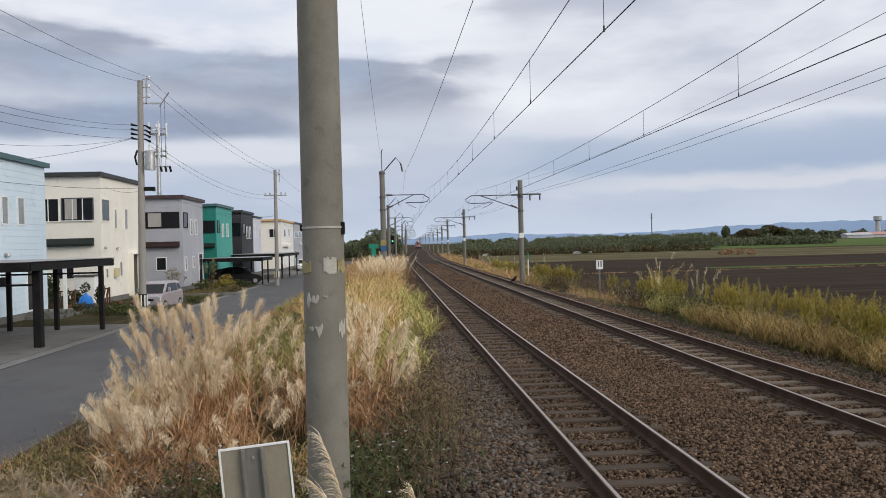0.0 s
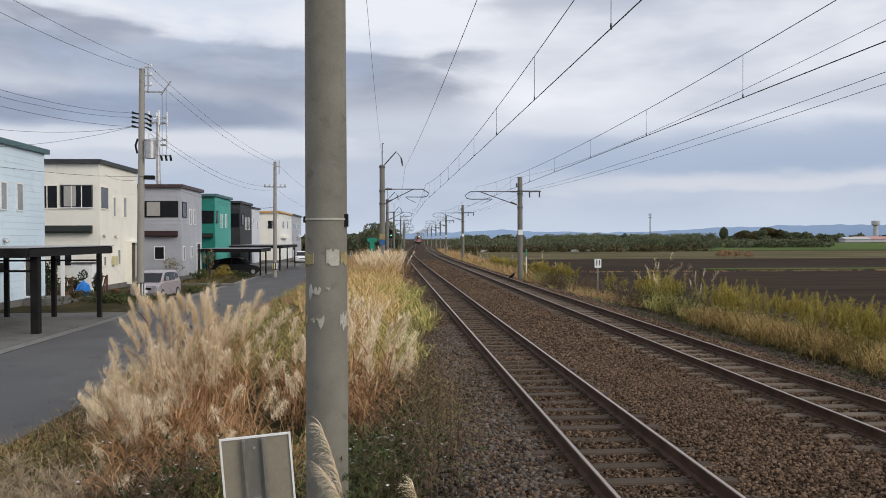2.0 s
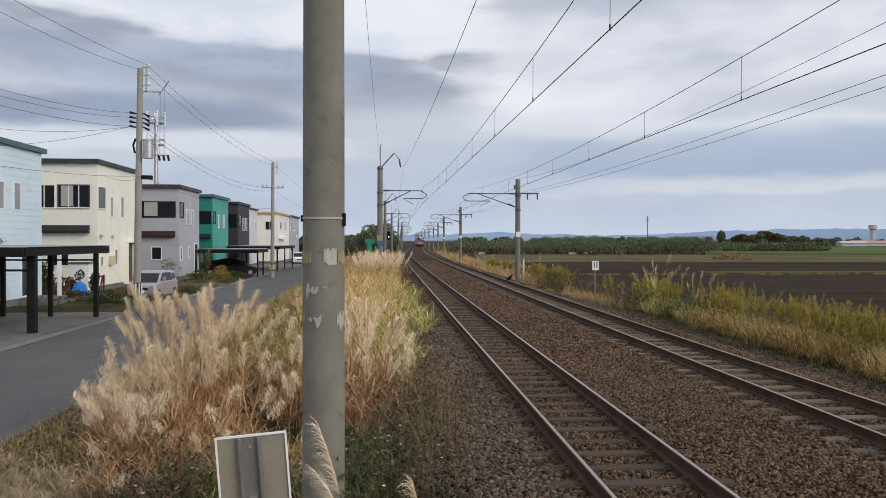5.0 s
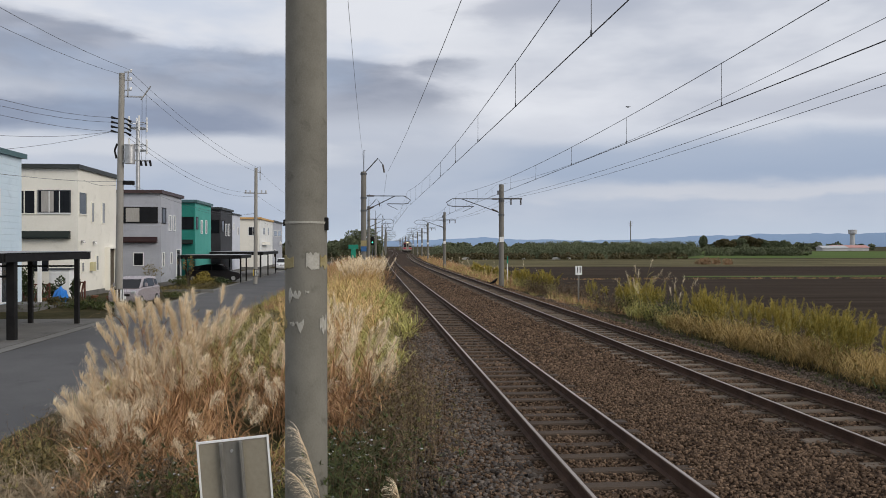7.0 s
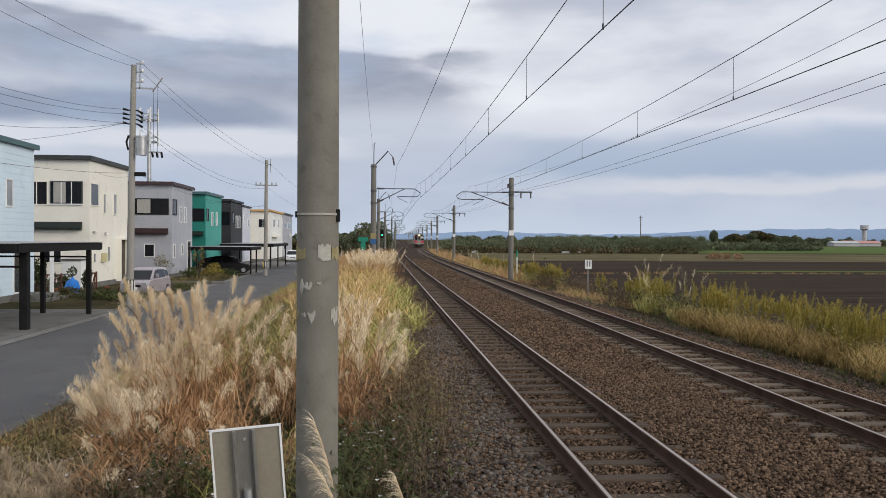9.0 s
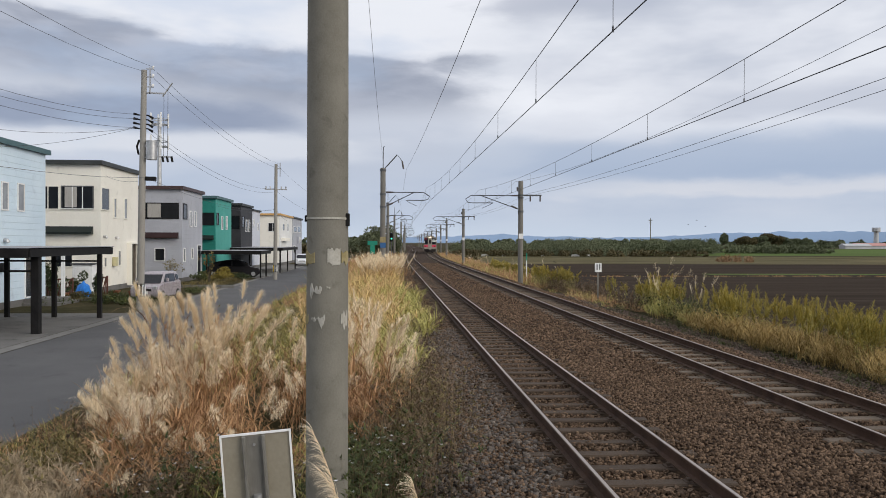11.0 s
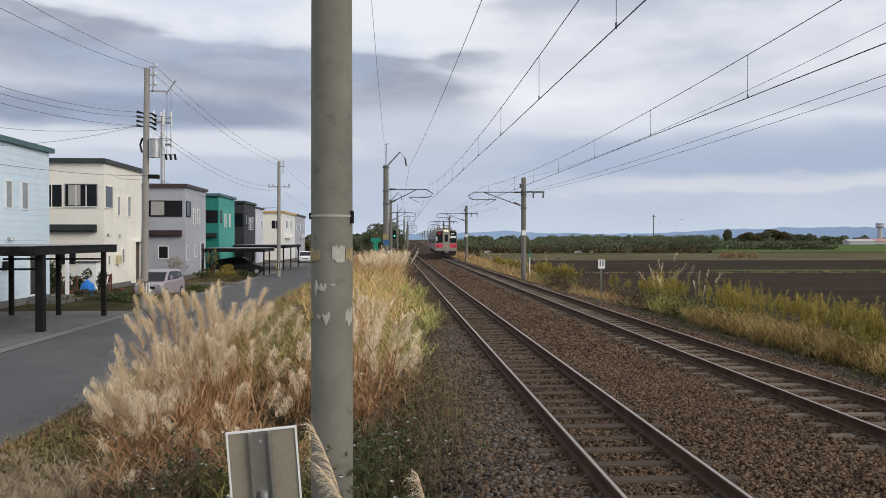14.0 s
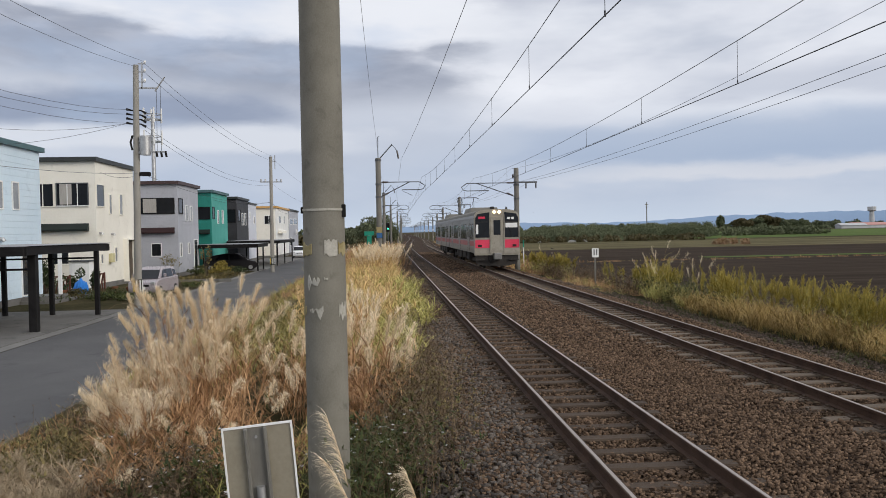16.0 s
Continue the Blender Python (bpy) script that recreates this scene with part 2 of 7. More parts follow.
M = dict(
    soil=mat("soil", (0.017, 0.0115, 0.008), (0.056, 0.041, 0.029), 0.5, 0.97, 0, 1.0, 3.0, c3=(0.055, 0.043, 0.030), stretch=(0.06, 1.4, 1), spec=0.03),
    verge=mat("verge", (0.028, 0.028, 0.012), (0.080, 0.064, 0.034), 0.25, 0.95, 0, 0.8, 5.0, c3=(0.085, 0.075, 0.034), spec=0.03),
    straw=mat("straw", (0.045, 0.041, 0.020), (0.170, 0.142, 0.076), 0.16, 0.95, 0, 0.5, 0.9, c3=(0.060, 0.085, 0.028), stretch=(0.22, 1.5, 1), spec=0.03),
    green=mat("green", (0.060, 0.098, 0.026), (0.110, 0.145, 0.046), 0.05, 0.95, 0, 0.5, 1.0, stretch=(0.2, 1.5, 1), spec=0.03),
    asphalt=mat("asphalt", (0.074, 0.073, 0.075), (0.105, 0.103, 0.103), 0.35, 0.85, 0, 0.35, 70.0, c3=(0.053, 0.052, 0.054)),
    slab=mat("slab", (0.115, 0.11, 0.102), (0.17, 0.165, 0.155), 0.6, 0.9, 0, 0.2, 40.0, c3=(0.082, 0.078, 0.07)),
    court=mat("court_concrete", (0.105, 0.101, 0.095), (0.165, 0.158, 0.147), 0.5, 0.9, 0, 0.2, 40.0, c3=(0.052, 0.05, 0.047)),
    gutter=mat("gutter_concrete", (0.15, 0.145, 0.135), (0.21, 0.205, 0.19), 1.5, 0.9, 0, 0.2, 40.0, c3=(0.10, 0.096, 0.088)),
    concrete=mat("concrete", (0.155, 0.145, 0.120), (0.225, 0.212, 0.178), 2.5, 0.9, 0, 0.10, 90.0, c3=(0.118, 0.110, 0.090), stretch=(1, 1, 0.8)),
    mast=mat("mast_concrete", (0.155, 0.145, 0.13), (0.21, 0.20, 0.175), 1.2, 0.85, 0, 0.2, 30.0, c3=(0.11, 0.10, 0.09), stretch=(1, 1, 0.2)),
    pale_pole=mat("pale_pole", (0.24, 0.225, 0.20), (0.31, 0.295, 0.265), 1.2, 0.85, 0, 0.2, 30.0, c3=(0.18, 0.17, 0.15), stretch=(1, 1, 0.3)),
    ballast=mat("ballast", (0.022, 0.015, 0.011), (0.085, 0.058, 0.042), 9.0, 0.95, 0, 1.0, 28.0, c3=(0.06, 0.05, 0.042), spec=0.05),
    stone=mat("stone", (0.018, 0.011, 0.0075), (0.250, 0.168, 0.112), 0.5, 0.95, 0, 0.5, 60.0, island=0.75, c3=(0.10, 0.072, 0.054), spec=0.08),
    stone_one=mat("stone_one", (0.030, 0.019, 0.013), (0.20, 0.135, 0.092), 0.5, 0.95, 0, 0.5, 60.0, rnd=0.75),
    stone_verge=mat("stone_verge", (0.030, 0.022, 0.017), (0.20, 0.150, 0.115), 0.5, 0.95, 0, 0.5, 60.0, island=0.8),
    stone_grey=mat("stone_grey", (0.024, 0.019, 0.016), (0.20, 0.168, 0.142), 0.5, 0.95, 0, 0.5, 60.0, island=0.8),
    sleeper_pale=mat("sleeper_pale", (0.075, 0.057, 0.042), (0.165, 0.130, 0.098), 1.2, 0.92, 0, 0.6, 50.0, c3=(0.06, 0.045, 0.034), stretch=(0.4, 1, 1), rnd=0.5),
    sleeper=mat("sleeper", (0.040, 0.028, 0.020), (0.086, 0.062, 0.044), 1.2, 0.92, 0, 0.6, 50.0, c3=(0.045, 0.033, 0.025), stretch=(0.4, 1, 1), rnd=0.4),
    railside=mat("rail_rust", (0.036, 0.019, 0.012), (0.078, 0.044, 0.029), 3.0, 0.85, 0.1, 0.3, 60.0),
    railtop=mat("rail_head", (0.33, 0.285, 0.25), (0.44, 0.39, 0.35), 1.0, 0.46, 0.6, 0, 20.0, stretch=(1, 0.05, 1)),
    fitting=mat("fitting", (0.05, 0.035, 0.027), (0.10, 0.07, 0.05), 6.0, 0.9, 0.2, 0.3, 60.0),
    blade=mat("dry_blade", (0.15, 0.058, 0.022), (0.72, 0.45, 0.235), 0.35, 0.8, 0, 0, 3.0, island=0.7),
    blade_green=mat("green_blade", (0.17, 0.175, 0.04), (0.62, 0.55, 0.19), 0.35, 0.8, 0, 0, 3.0, island=0.75),
    plume=mat("plume", (0.74, 0.60, 0.41), (0.90, 0.78, 0.58), 0.35, 0.9, 0, 0, 3.0, island=0.25),
    plume_gold=mat("plume_gold", (0.46, 0.30, 0.13), (0.78, 0.58, 0.32), 0.35, 0.9, 0, 0, 3.0, island=0.6),
    weed=mat("weed_leaf", (0.018, 0.034, 0.010), (0.110, 0.120, 0.036), 0.6, 0.8, 0, 0, 3.0, island=0.8),
    weed_olive=mat("weed_olive", (0.060, 0.058, 0.020), (0.28, 0.215, 0.085), 0.6, 0.85, 0, 0, 3.0, island=0.8),
    weed_dry=mat("weed_dry", (0.034, 0.023, 0.015), (0.25, 0.175, 0.105), 0.6, 0.9, 0, 0, 3.0, island=0.8),
    goldenrod=mat("goldenrod", (0.12, 0.12, 0.03), (0.56, 0.43, 0.09), 0.3, 0.85, 0, 0, 3.0, island=0.75),
    amber_grass=mat("amber_grass", (0.42, 0.26, 0.09), (0.86, 0.64, 0.30), 0.3, 0.85, 0, 0, 3.0, island=0.75),
    yellowgrass=mat("yellow_grass", (0.13, 0.085, 0.027), (0.66, 0.47, 0.18), 0.3, 0.85, 0, 0, 3.0, island=0.75),
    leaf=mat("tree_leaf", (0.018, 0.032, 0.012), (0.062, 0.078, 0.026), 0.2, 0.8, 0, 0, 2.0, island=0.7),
    # leaf green paled, so the haze of distance is in the colour
    leaf_haze=mat("hazed_leaf", (0.095, 0.112, 0.066), (0.150, 0.162, 0.096), 0.1, 0.85, 0, 0, 1.0, island=0.35, spec=0.05),
    leaf_brown=mat("autumn_leaf", (0.055, 0.050, 0.022), (0.105, 0.082, 0.034), 0.2, 0.8, 0, 0, 2.0, island=0.7),
    yellow_leaf=mat("yellow_leaf", (0.10, 0.085, 0.02), (0.36, 0.27, 0.05), 0.3, 0.85, 0, 0, 3.0, island=0.75),
    dead_straw=mat("dead_straw", (0.20, 0.145, 0.088), (0.54, 0.43, 0.29), 0.35, 0.9, 0, 0, 3.0, island=0.5),
    dead_leaf=mat("dead_leaf", (0.14, 0.075, 0.04), (0.34, 0.22, 0.12), 0.3, 0.9, 0, 0, 2.0, island=0.6),
    bark=mat("bark", (0.05, 0.04, 0.03), (0.12, 0.095, 0.07), 3.0, 0.95, 0, 0.6, 30.0),
    flower=mat("aster_flower", (0.55, 0.53, 0.55), (0.75, 0.74, 0.76), 4.0, 0.8),
    white=mat("white_trim", (0.70, 0.70, 0.69), (0.80, 0.80, 0.79), 2.0, 0.5, c3=(0.62, 0.61, 0.58)),
    signsteel=mat("sign_channel", (0.17, 0.16, 0.14), (0.25, 0.24, 0.215), 3.0, 0.5, 0.4, 0.05, 40.0, c3=(0.12, 0.11, 0.09), stretch=(1, 1, 0.2)),
    signback=mat("sign_back", (0.235, 0.208, 0.155), (0.30, 0.27, 0.21), 1.5, 0.55, 0.15, 0.05, 30.0, c3=(0.28, 0.265, 0.22)),
    steel=mat("galvanised", (0.36, 0.36, 0.36), (0.50, 0.50, 0.50), 4.0, 0.45, 0.7, 0.05, 40.0, c3=(0.28, 0.27, 0.26)),
    darksteel=mat("dark_steel", (0.075, 0.078, 0.082), (0.13, 0.133, 0.138), 3.0, 0.6, 0.5),
    wire=mat("wire", (0.07, 0.073, 0.08), (0.10, 0.104, 0.112), 2.0, 0.6, 0.3),
    insulator=mat("insulator", (0.06, 0.05, 0.05), (0.10, 0.085, 0.08), 5.0, 0.35),
    black=mat("black_metal", (0.006, 0.0055, 0.0055), (0.014, 0.013, 0.013), 3.0, 0.6, 0.0, 0, 30.0, spec=0.15),
    polycarb=mat("roof_sheet", (0.20, 0.20, 0.21), (0.30, 0.30, 0.31), 2.0, 0.35),
    glass=glass("window_glass"),
    glass_dark=mat("dark_glass", (0.008, 0.009, 0.011), (0.014, 0.015, 0.018), 1.0, 0.15, 0, 0, 3.0, spec=0.3),
    glass_pale=mat("blind_glass", (0.20, 0.21, 0.22), (0.30, 0.31, 0.32), 1.0, 0.2, 0, 0, 3.0, spec=0.5),
    curtain=mat("curtain", (0.30, 0.29, 0.27), (0.42, 0.40, 0.37), 6.0, 0.9, stretch=(8, 8, 0.3)),
    blue_siding=siding("blue_siding", (0.56, 0.68, 0.77), (0.64, 0.75, 0.83), 0.3, 0.45),
    cream_wall=siding("cream_wall", (0.74, 0.71, 0.63), (0.81, 0.78, 0.70), 3.0, 0.2, 0.75),
    white_wall=siding("white_wall", (0.66, 0.66, 0.64), (0.75, 0.75, 0.73), 3.0, 0.2, 0.75),
    grey_siding=siding("grey_siding", (0.35, 0.36, 0.40), (0.42, 0.43, 0.47), 0.3, 0.4),
    pale_siding=siding("pale_siding", (0.52, 0.54, 0.60), (0.60, 0.62, 0.68), 0.3, 0.4),
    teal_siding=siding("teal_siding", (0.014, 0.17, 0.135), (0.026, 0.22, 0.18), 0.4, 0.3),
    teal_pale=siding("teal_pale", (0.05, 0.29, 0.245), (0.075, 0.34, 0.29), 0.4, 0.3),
    black_siding=siding("black_siding", (0.025, 0.025, 0.028), (0.045, 0.045, 0.05), 0.4, 0.3),
    roof_teal=mat("roof_teal", (0.06, 0.12, 0.13), (0.09, 0.16, 0.17), 1.0, 0.5, 0.2),
    roof_dark=mat("roof_dark", (0.03, 0.033, 0.033), (0.055, 0.06, 0.058), 1.0, 0.5, 0.2),
    roof_brown=mat("roof_brown", (0.055, 0.035, 0.035), (0.085, 0.055, 0.055), 1.0, 0.5, 0.2),
    roof_orange=mat("roof_orange", (0.50, 0.29, 0.10), (0.60, 0.36, 0.14), 1.0, 0.6),
    maroon=mat("maroon_awning", (0.020, 0.008, 0.008), (0.035, 0.015, 0.014), 1.0, 0.5),
    green_awning=mat("green_awning", (0.007, 0.012, 0.010), (0.014, 0.021, 0.018), 1.0, 0.5),
    lattice=mat("lattice_wood", (0.09, 0.035, 0.024), (0.15, 0.06, 0.04), 4.0, 0.85, 0, 0.3, 30.0),
    tarp=mat("blue_sheet", (0.02, 0.16, 0.55), (0.04, 0.24, 0.70), 3.0, 0.5, 0, 0.3, 12.0),
    paint_pink=mat("car_paint", (0.36, 0.32, 0.335), (0.38, 0.34, 0.355), 1.0, 0.28, 0.25, 0, 20.0),
    paint_white=mat("car_white", (0.70, 0.71, 0.72), (0.76, 0.77, 0.78), 1.0, 0.3),
    paint_black=mat("car_black", (0.012, 0.010, 0.012), (0.02, 0.018, 0.02), 1.0, 0.3),
    tyre=mat("tyre", (0.012, 0.012, 0.012), (0.025, 0.025, 0.025), 5.0, 0.85),
    rim=mat("rim", (0.35, 0.35, 0.36), (0.5, 0.5, 0.51), 5.0, 0.4, 0.6),
    stainless=mat("stainless", (0.17, 0.165, 0.155), (0.29, 0.28, 0.265), 0.8, 0.42, 0.55, 0.05, 20.0, c3=(0.27, 0.26, 0.245), stretch=(1, 0.15, 3)),
    front_panel=mat("front_panel", (0.245, 0.222, 0.178), (0.35, 0.325, 0.275), 2.2, 0.5, 0.1, 0.0, 20.0, c3=(0.22, 0.195, 0.155)),
    roofgrey=mat("train_roof", (0.16, 0.155, 0.14), (0.24, 0.23, 0.205), 1.0, 0.8, 0, 0.1, 20.0, c3=(0.14, 0.13, 0.12)),
    pink=mat("pink_band", (0.62, 0.04, 0.085), (0.70, 0.065, 0.12), 1.0, 0.5, c3=(0.60, 0.05, 0.12)),
    pink_pale=mat("pink_pale", (0.36, 0.085, 0.095), (0.42, 0.125, 0.13), 1.0, 0.5),
    under=mat("underframe", (0.022, 0.020, 0.019), (0.05, 0.044, 0.04), 2.0, 0.9, 0, 0.3, 20.0),
    sheet_white=mat("sheet_white", (0.45, 0.45, 0.43), (0.6, 0.6, 0.58), 2.0, 0.8),
    headlight=mat("headlight", (0.9, 0.8, 0.6), (0.95, 0.85, 0.65), 1.0, 0.2, emit=(1.0, 0.70, 0.38, 5.0)),
    led_red=mat("led_red", (0.25, 0.01, 0.02), (0.3, 0.02, 0.03), 1.0, 0.4, emit=(1.0, 0.06, 0.16, 0.25)),
    signal=mat("signal_green", (0.02, 0.3, 0.2), (0.03, 0.4, 0.25), 1.0, 0.3, emit=(0.1, 1.0, 0.6, 1.5)),
    sign_green=mat("green_board", (0.012, 0.20, 0.13), (0.02, 0.26, 0.17), 1.0, 0.5),
    yellow=mat("yellow", (0.55, 0.40, 0.03), (0.65, 0.48, 0.05), 3.0, 0.6),
    blue_band=mat("blue_plate", (0.03, 0.10, 0.25), (0.05, 0.14, 0.32), 3.0, 0.6),
    paper=mat("old_paper", (0.33, 0.315, 0.27), (0.47, 0.45, 0.40), 9.0, 0.9, 0, 0.2, 50.0, c3=(0.19, 0.175, 0.14)),
    paper_yellow=mat("old_yellow", (0.25, 0.20, 0.09), (0.34, 0.29, 0.16), 9.0, 0.9, c3=(0.17, 0.155, 0.115)),
    crow=mat("crow", (0.008, 0.008, 0.009), (0.016, 0.016, 0.018), 10.0, 0.6),
    # blue base and a faint glow paint the distance haze onto the hills
    hill=mat("hazy_hill", (0.11, 0.16, 0.25), (0.13, 0.185, 0.28), 0.002, 1.0, 0, 0, 0.01, emit=(0.25, 0.34, 0.48, 0.55)),
    barn=mat("barn_wall", (0.38, 0.39, 0.40), (0.47, 0.48, 0.49), 0.3, 0.8),
    # roof red washed out to carry distance haze in its colour
    barn_roof_hazed=mat("barn_roof_hazed", (0.40, 0.21, 0.19), (0.48, 0.27, 0.24), 0.3, 0.8),
    terracotta=mat("terracotta", (0.20, 0.075, 0.04), (0.27, 0.11, 0.06), 4.0, 0.85),
)

# ---------------------------------------------------------------- mesh helpers


class Geo:
    """Collects vertices and faces of one mesh."""

    def __init__(self):
        self.v, self.f = [], []

    def add(self, verts, faces):
        k = len(self.v)
        self.v += [tuple(p) for p in verts]
        self.f += [tuple(i + k for i in q) for q in faces]
        return self

    def box(self, x0, x1, y0, y1, z0, z1, c=0.0):
        """A box; c chamfers its upright edges and its top rim."""
        if c <= 0:
            v = [(x, y, z) for z in (z0, z1) for x, y in ((x0, y0), (x1, y0), (x1, y1), (x0, y1))]
            return self.add(v, [(3, 2, 1, 0), (4, 5, 6, 7), (0, 1, 5, 4), (1, 2, 6, 5), (2, 3, 7, 6), (3, 0, 4, 7)])
        ring = [(x0 + c, y0), (x1 - c, y0), (x1, y0 + c), (x1, y1 - c), (x1 - c, y1), (x0 + c, y1), (x0, y1 - c), (x0, y0 + c)]
        mx, my = (x0 + x1) / 2, (y0 + y1) / 2
        sx, sy = 1 - 2 * c / max(x1 - x0, 1e-6), 1 - 2 * c / max(y1 - y0, 1e-6)
        top = [(mx + (x - mx) * sx, my + (y - my) * sy) for x, y in ring]
        v = [(x, y, z0) for x, y in ring] + [(x, y, z1 - c) for x, y in ring] + [(x, y, z1) for x, y in top]
        f = [tuple(range(7, -1, -1)), tuple(range(16, 24))]
        for r in (0, 8):
            f += [(r + i, r + (i + 1) % 8, r + 8 + (i + 1) % 8, r + 8 + i) for i in range(8)]
        return self.add(v, f)

    def tube(self, pts, radii, n=8, cap=True):
        """A round tube through pts; radii: one or one per point."""
        pts = [Vector(p) for p in pts]
        if isinstance(radii, (int, float)):
            radii = [radii] * len(pts)
        v, f = [], []
        side = None
        for i, p in enumerate(pts):
            d = (pts[min(i + 1, len(pts) - 1)] - pts[max(i - 1, 0)]).normalized()
            if side is None:
                side = d.orthogonal().normalized()
            side = (side - d * side.dot(d)).normalized()
            up = d.cross(side)
            for k in range(n):
                a = 2 * math.pi * k / n
                v.append(p + (side * math.cos(a) + up * math.sin(a)) * radii[i])
            if i:
                b = i * n
                f += [(b - n + k, b - n + (k + 1) % n, b + (k + 1) % n, b + k) for k in range(n)]
        if cap:
            f += [tuple(range(n - 1, -1, -1)), tuple(range(len(v) - n, len(v)))]
        return self.add(v, f)

    def sweep(self, section, path_pts, closed=True):
        """section: (across, up) pairs swept along (x, y, z, heading) points."""
        n, v, f = len(section), [], []
        for i, (x, y, z, h) in enumerate(path_pts):
            c, s = math.cos(h), math.sin(h)
            v += [(x + a * c, y - a * s, z + u) for a, u in section]
            if i:
                b = i * n
                f += [(b - n + k, b - n + (k + 1) % n, b + (k + 1) % n, b + k) for k in range(n if closed else n - 1)]
        if closed:
            f += [tuple(range(n - 1, -1, -1)), tuple(range(len(v) - n, len(v)))]
        return self.add(v, f)

    def slab(self, outline, axis, a, b):
        """A flat outline (two coordinates) made thick along axis from a to b."""
        def p(q, w):
            return {"x": (w, q[0], q[1]), "y": (q[0], w, q[1]), "z": (q[0], q[1], w)}[axis]
        n = len(outline)
        v = [p(q, a) for q in outline] + [p(q, b) for q in outline]
        f = [tuple(range(n)), tuple(range(2 * n - 1, n - 1, -1))]
        f += [(i, n + i, n + (i + 1) % n, (i + 1) % n) for i in range(n)]
        return self.add(v, f)


def smooth(me, on=True):
    me.polygons.foreach_set("use_smooth", [on] * len(me.polygons))
    return me


def part(name, g, material, parent=None, label="", round_=False):
    """One mesh object from a Geo, under a thing or a part."""
    me = bpy.data.meshes.new(name)
    me.from_pydata(g.v, [], g.f)
    if len(g.f) < 20000:
        b = bmesh.new()
        b.from_mesh(me)
        bmesh.ops.recalc_face_normals(b, faces=b.faces)
        b.to_mesh(me)
        b.free()
    me.materials.append(material)
    if round_:
        smooth(me)
        me.set_sharp_from_angle(angle=radians(40))
    ob = new(name, me)
    if parent is not None:
        ob.parent = parent
    if label:
        ob["label"] = label
    return ob


def thing(name, m, label, category, group="", kind=""):
    e = new(name)
    e.empty_display_size = 0.2
    e.matrix_basis = m
    return tagged(e, label, category, group, kind)


def bulk(name, verts, faces, material, parent=None):
    """A large mesh straight from arrays, all faces of the same size."""
    me = bpy.data.meshes.new(name)
    verts, faces = np.asarray(verts, np.float32), np.asarray(faces, np.int32)
    n, k = faces.shape
    me.vertices.add(len(verts))
    me.vertices.foreach_set("co", verts.ravel())
    me.loops.add(n * k)
    me.loops.foreach_set("vertex_index", faces.ravel())
    me.polygons.add(n)
    me.polygons.foreach_set("loop_start", np.arange(n, dtype=np.int32) * k)
    me.polygons.foreach_set("loop_total", np.full(n, k, np.int32))
    me.update(calc_edges=True)
    me.materials.append(material)
    ob = new(name, me)
    if parent is not None:
        ob.parent = parent
    return ob


# ---------------------------------------------------------------- the line of the tracks
BEND_Y = np.array([-200, 0, 65, 97, 119, 151, 184, 216, 259, 324, 432, 700, 1500])
BEND_H = np.array([0, 0, .003, .009, .019, .034, .044, .042, .030, .018, .012, .03, .03])
LINE_Y = np.arange(-200.0, 1500.0, 1.0)
LINE_H = np.interp(LINE_Y, BEND_Y, BEND_H)
LINE_X = np.cumsum(LINE_H)
LINE_X -= np.interp(0, LINE_Y, LINE_X)


def bend(y):
    return float(np.interp(y, LINE_Y, LINE_X))


def heading(y):
    return float(np.interp(y, LINE_Y, LINE_H))


TRACK = (2.71, 6.72)        # centre lines
ROAD_Z, FIELD_Z = -0.71, -1.0


def ground_z(u):
    """Height of the ground across the line, u measured from the bend."""
    return float(np.interp(u, [-40, -11, -5.9, -5.2, -2.5, 0.1, 0.9, 8.7, 9.6, 11.5, 13.5, 40],
                           [-0.74, -0.73, -0.73, -0.62, -0.52, -0.48, -0.42, -0.42, -0.66, -0.75, -1.0, -1.0]))


def build_ground():
    us = [-4000, -900, -200, -60, -40, -25, -16, -11, -8, -5.9, -5.2, -4, -2.5, -1.2, 0.1, 0.9, 3, 6, 8.7, 9.6, 11.5, 13.5, 20, 40, 100, 300, 1000, 4500]
    ys = list(range(-40, 120, 4)) + list(range(120, 600, 20)) + [600, 800, 1100, 1480, 2500, 4600]
    v, f = [], []
    for y in ys:
        for u in us:
            x = u + (bend(min(y, 1400)) if abs(u) < 30 else 0)
            j = 0.04 * noise.noise((u * 0.9, y * 0.5, 0)) if -5.6 < u < 0.2 or 9.5 < u < 14 else 0
            v.append((x, y, ground_z(u) + j))
    n = len(us)
    for i in range(len(ys) - 1):
        for k in range(n - 1):
            a = i * n + k
            f.append((a, a + 1, a + n + 1, a + n))
    return tagged(bulk("ground", v, f, M["verge"]), "flat ground with dry autumn grass and bare earth", "ground", kind="structure")


build_ground()


def sheet(name, x0, x1, y0, y1, z, material, label, category, follow=False, ny=40, thick=0.05, nx=6):
    ys = np.linspace(y0, y1, ny)
    v, f = [], []
    for y in ys:
        for x in np.linspace(x0, x1, nx):
            v.append((x + (bend(y) if follow else 0), y, z + 0.006 * noise.noise((x * 0.7, y * 0.7, 3))))
    for i in range(ny - 1):
        for k in range(nx - 1):
            a = i * nx + k
            f.append((a, a + 1, a + nx + 1, a + nx))
    return tagged(bulk(name, v, f, material), label, category, kind="structure")


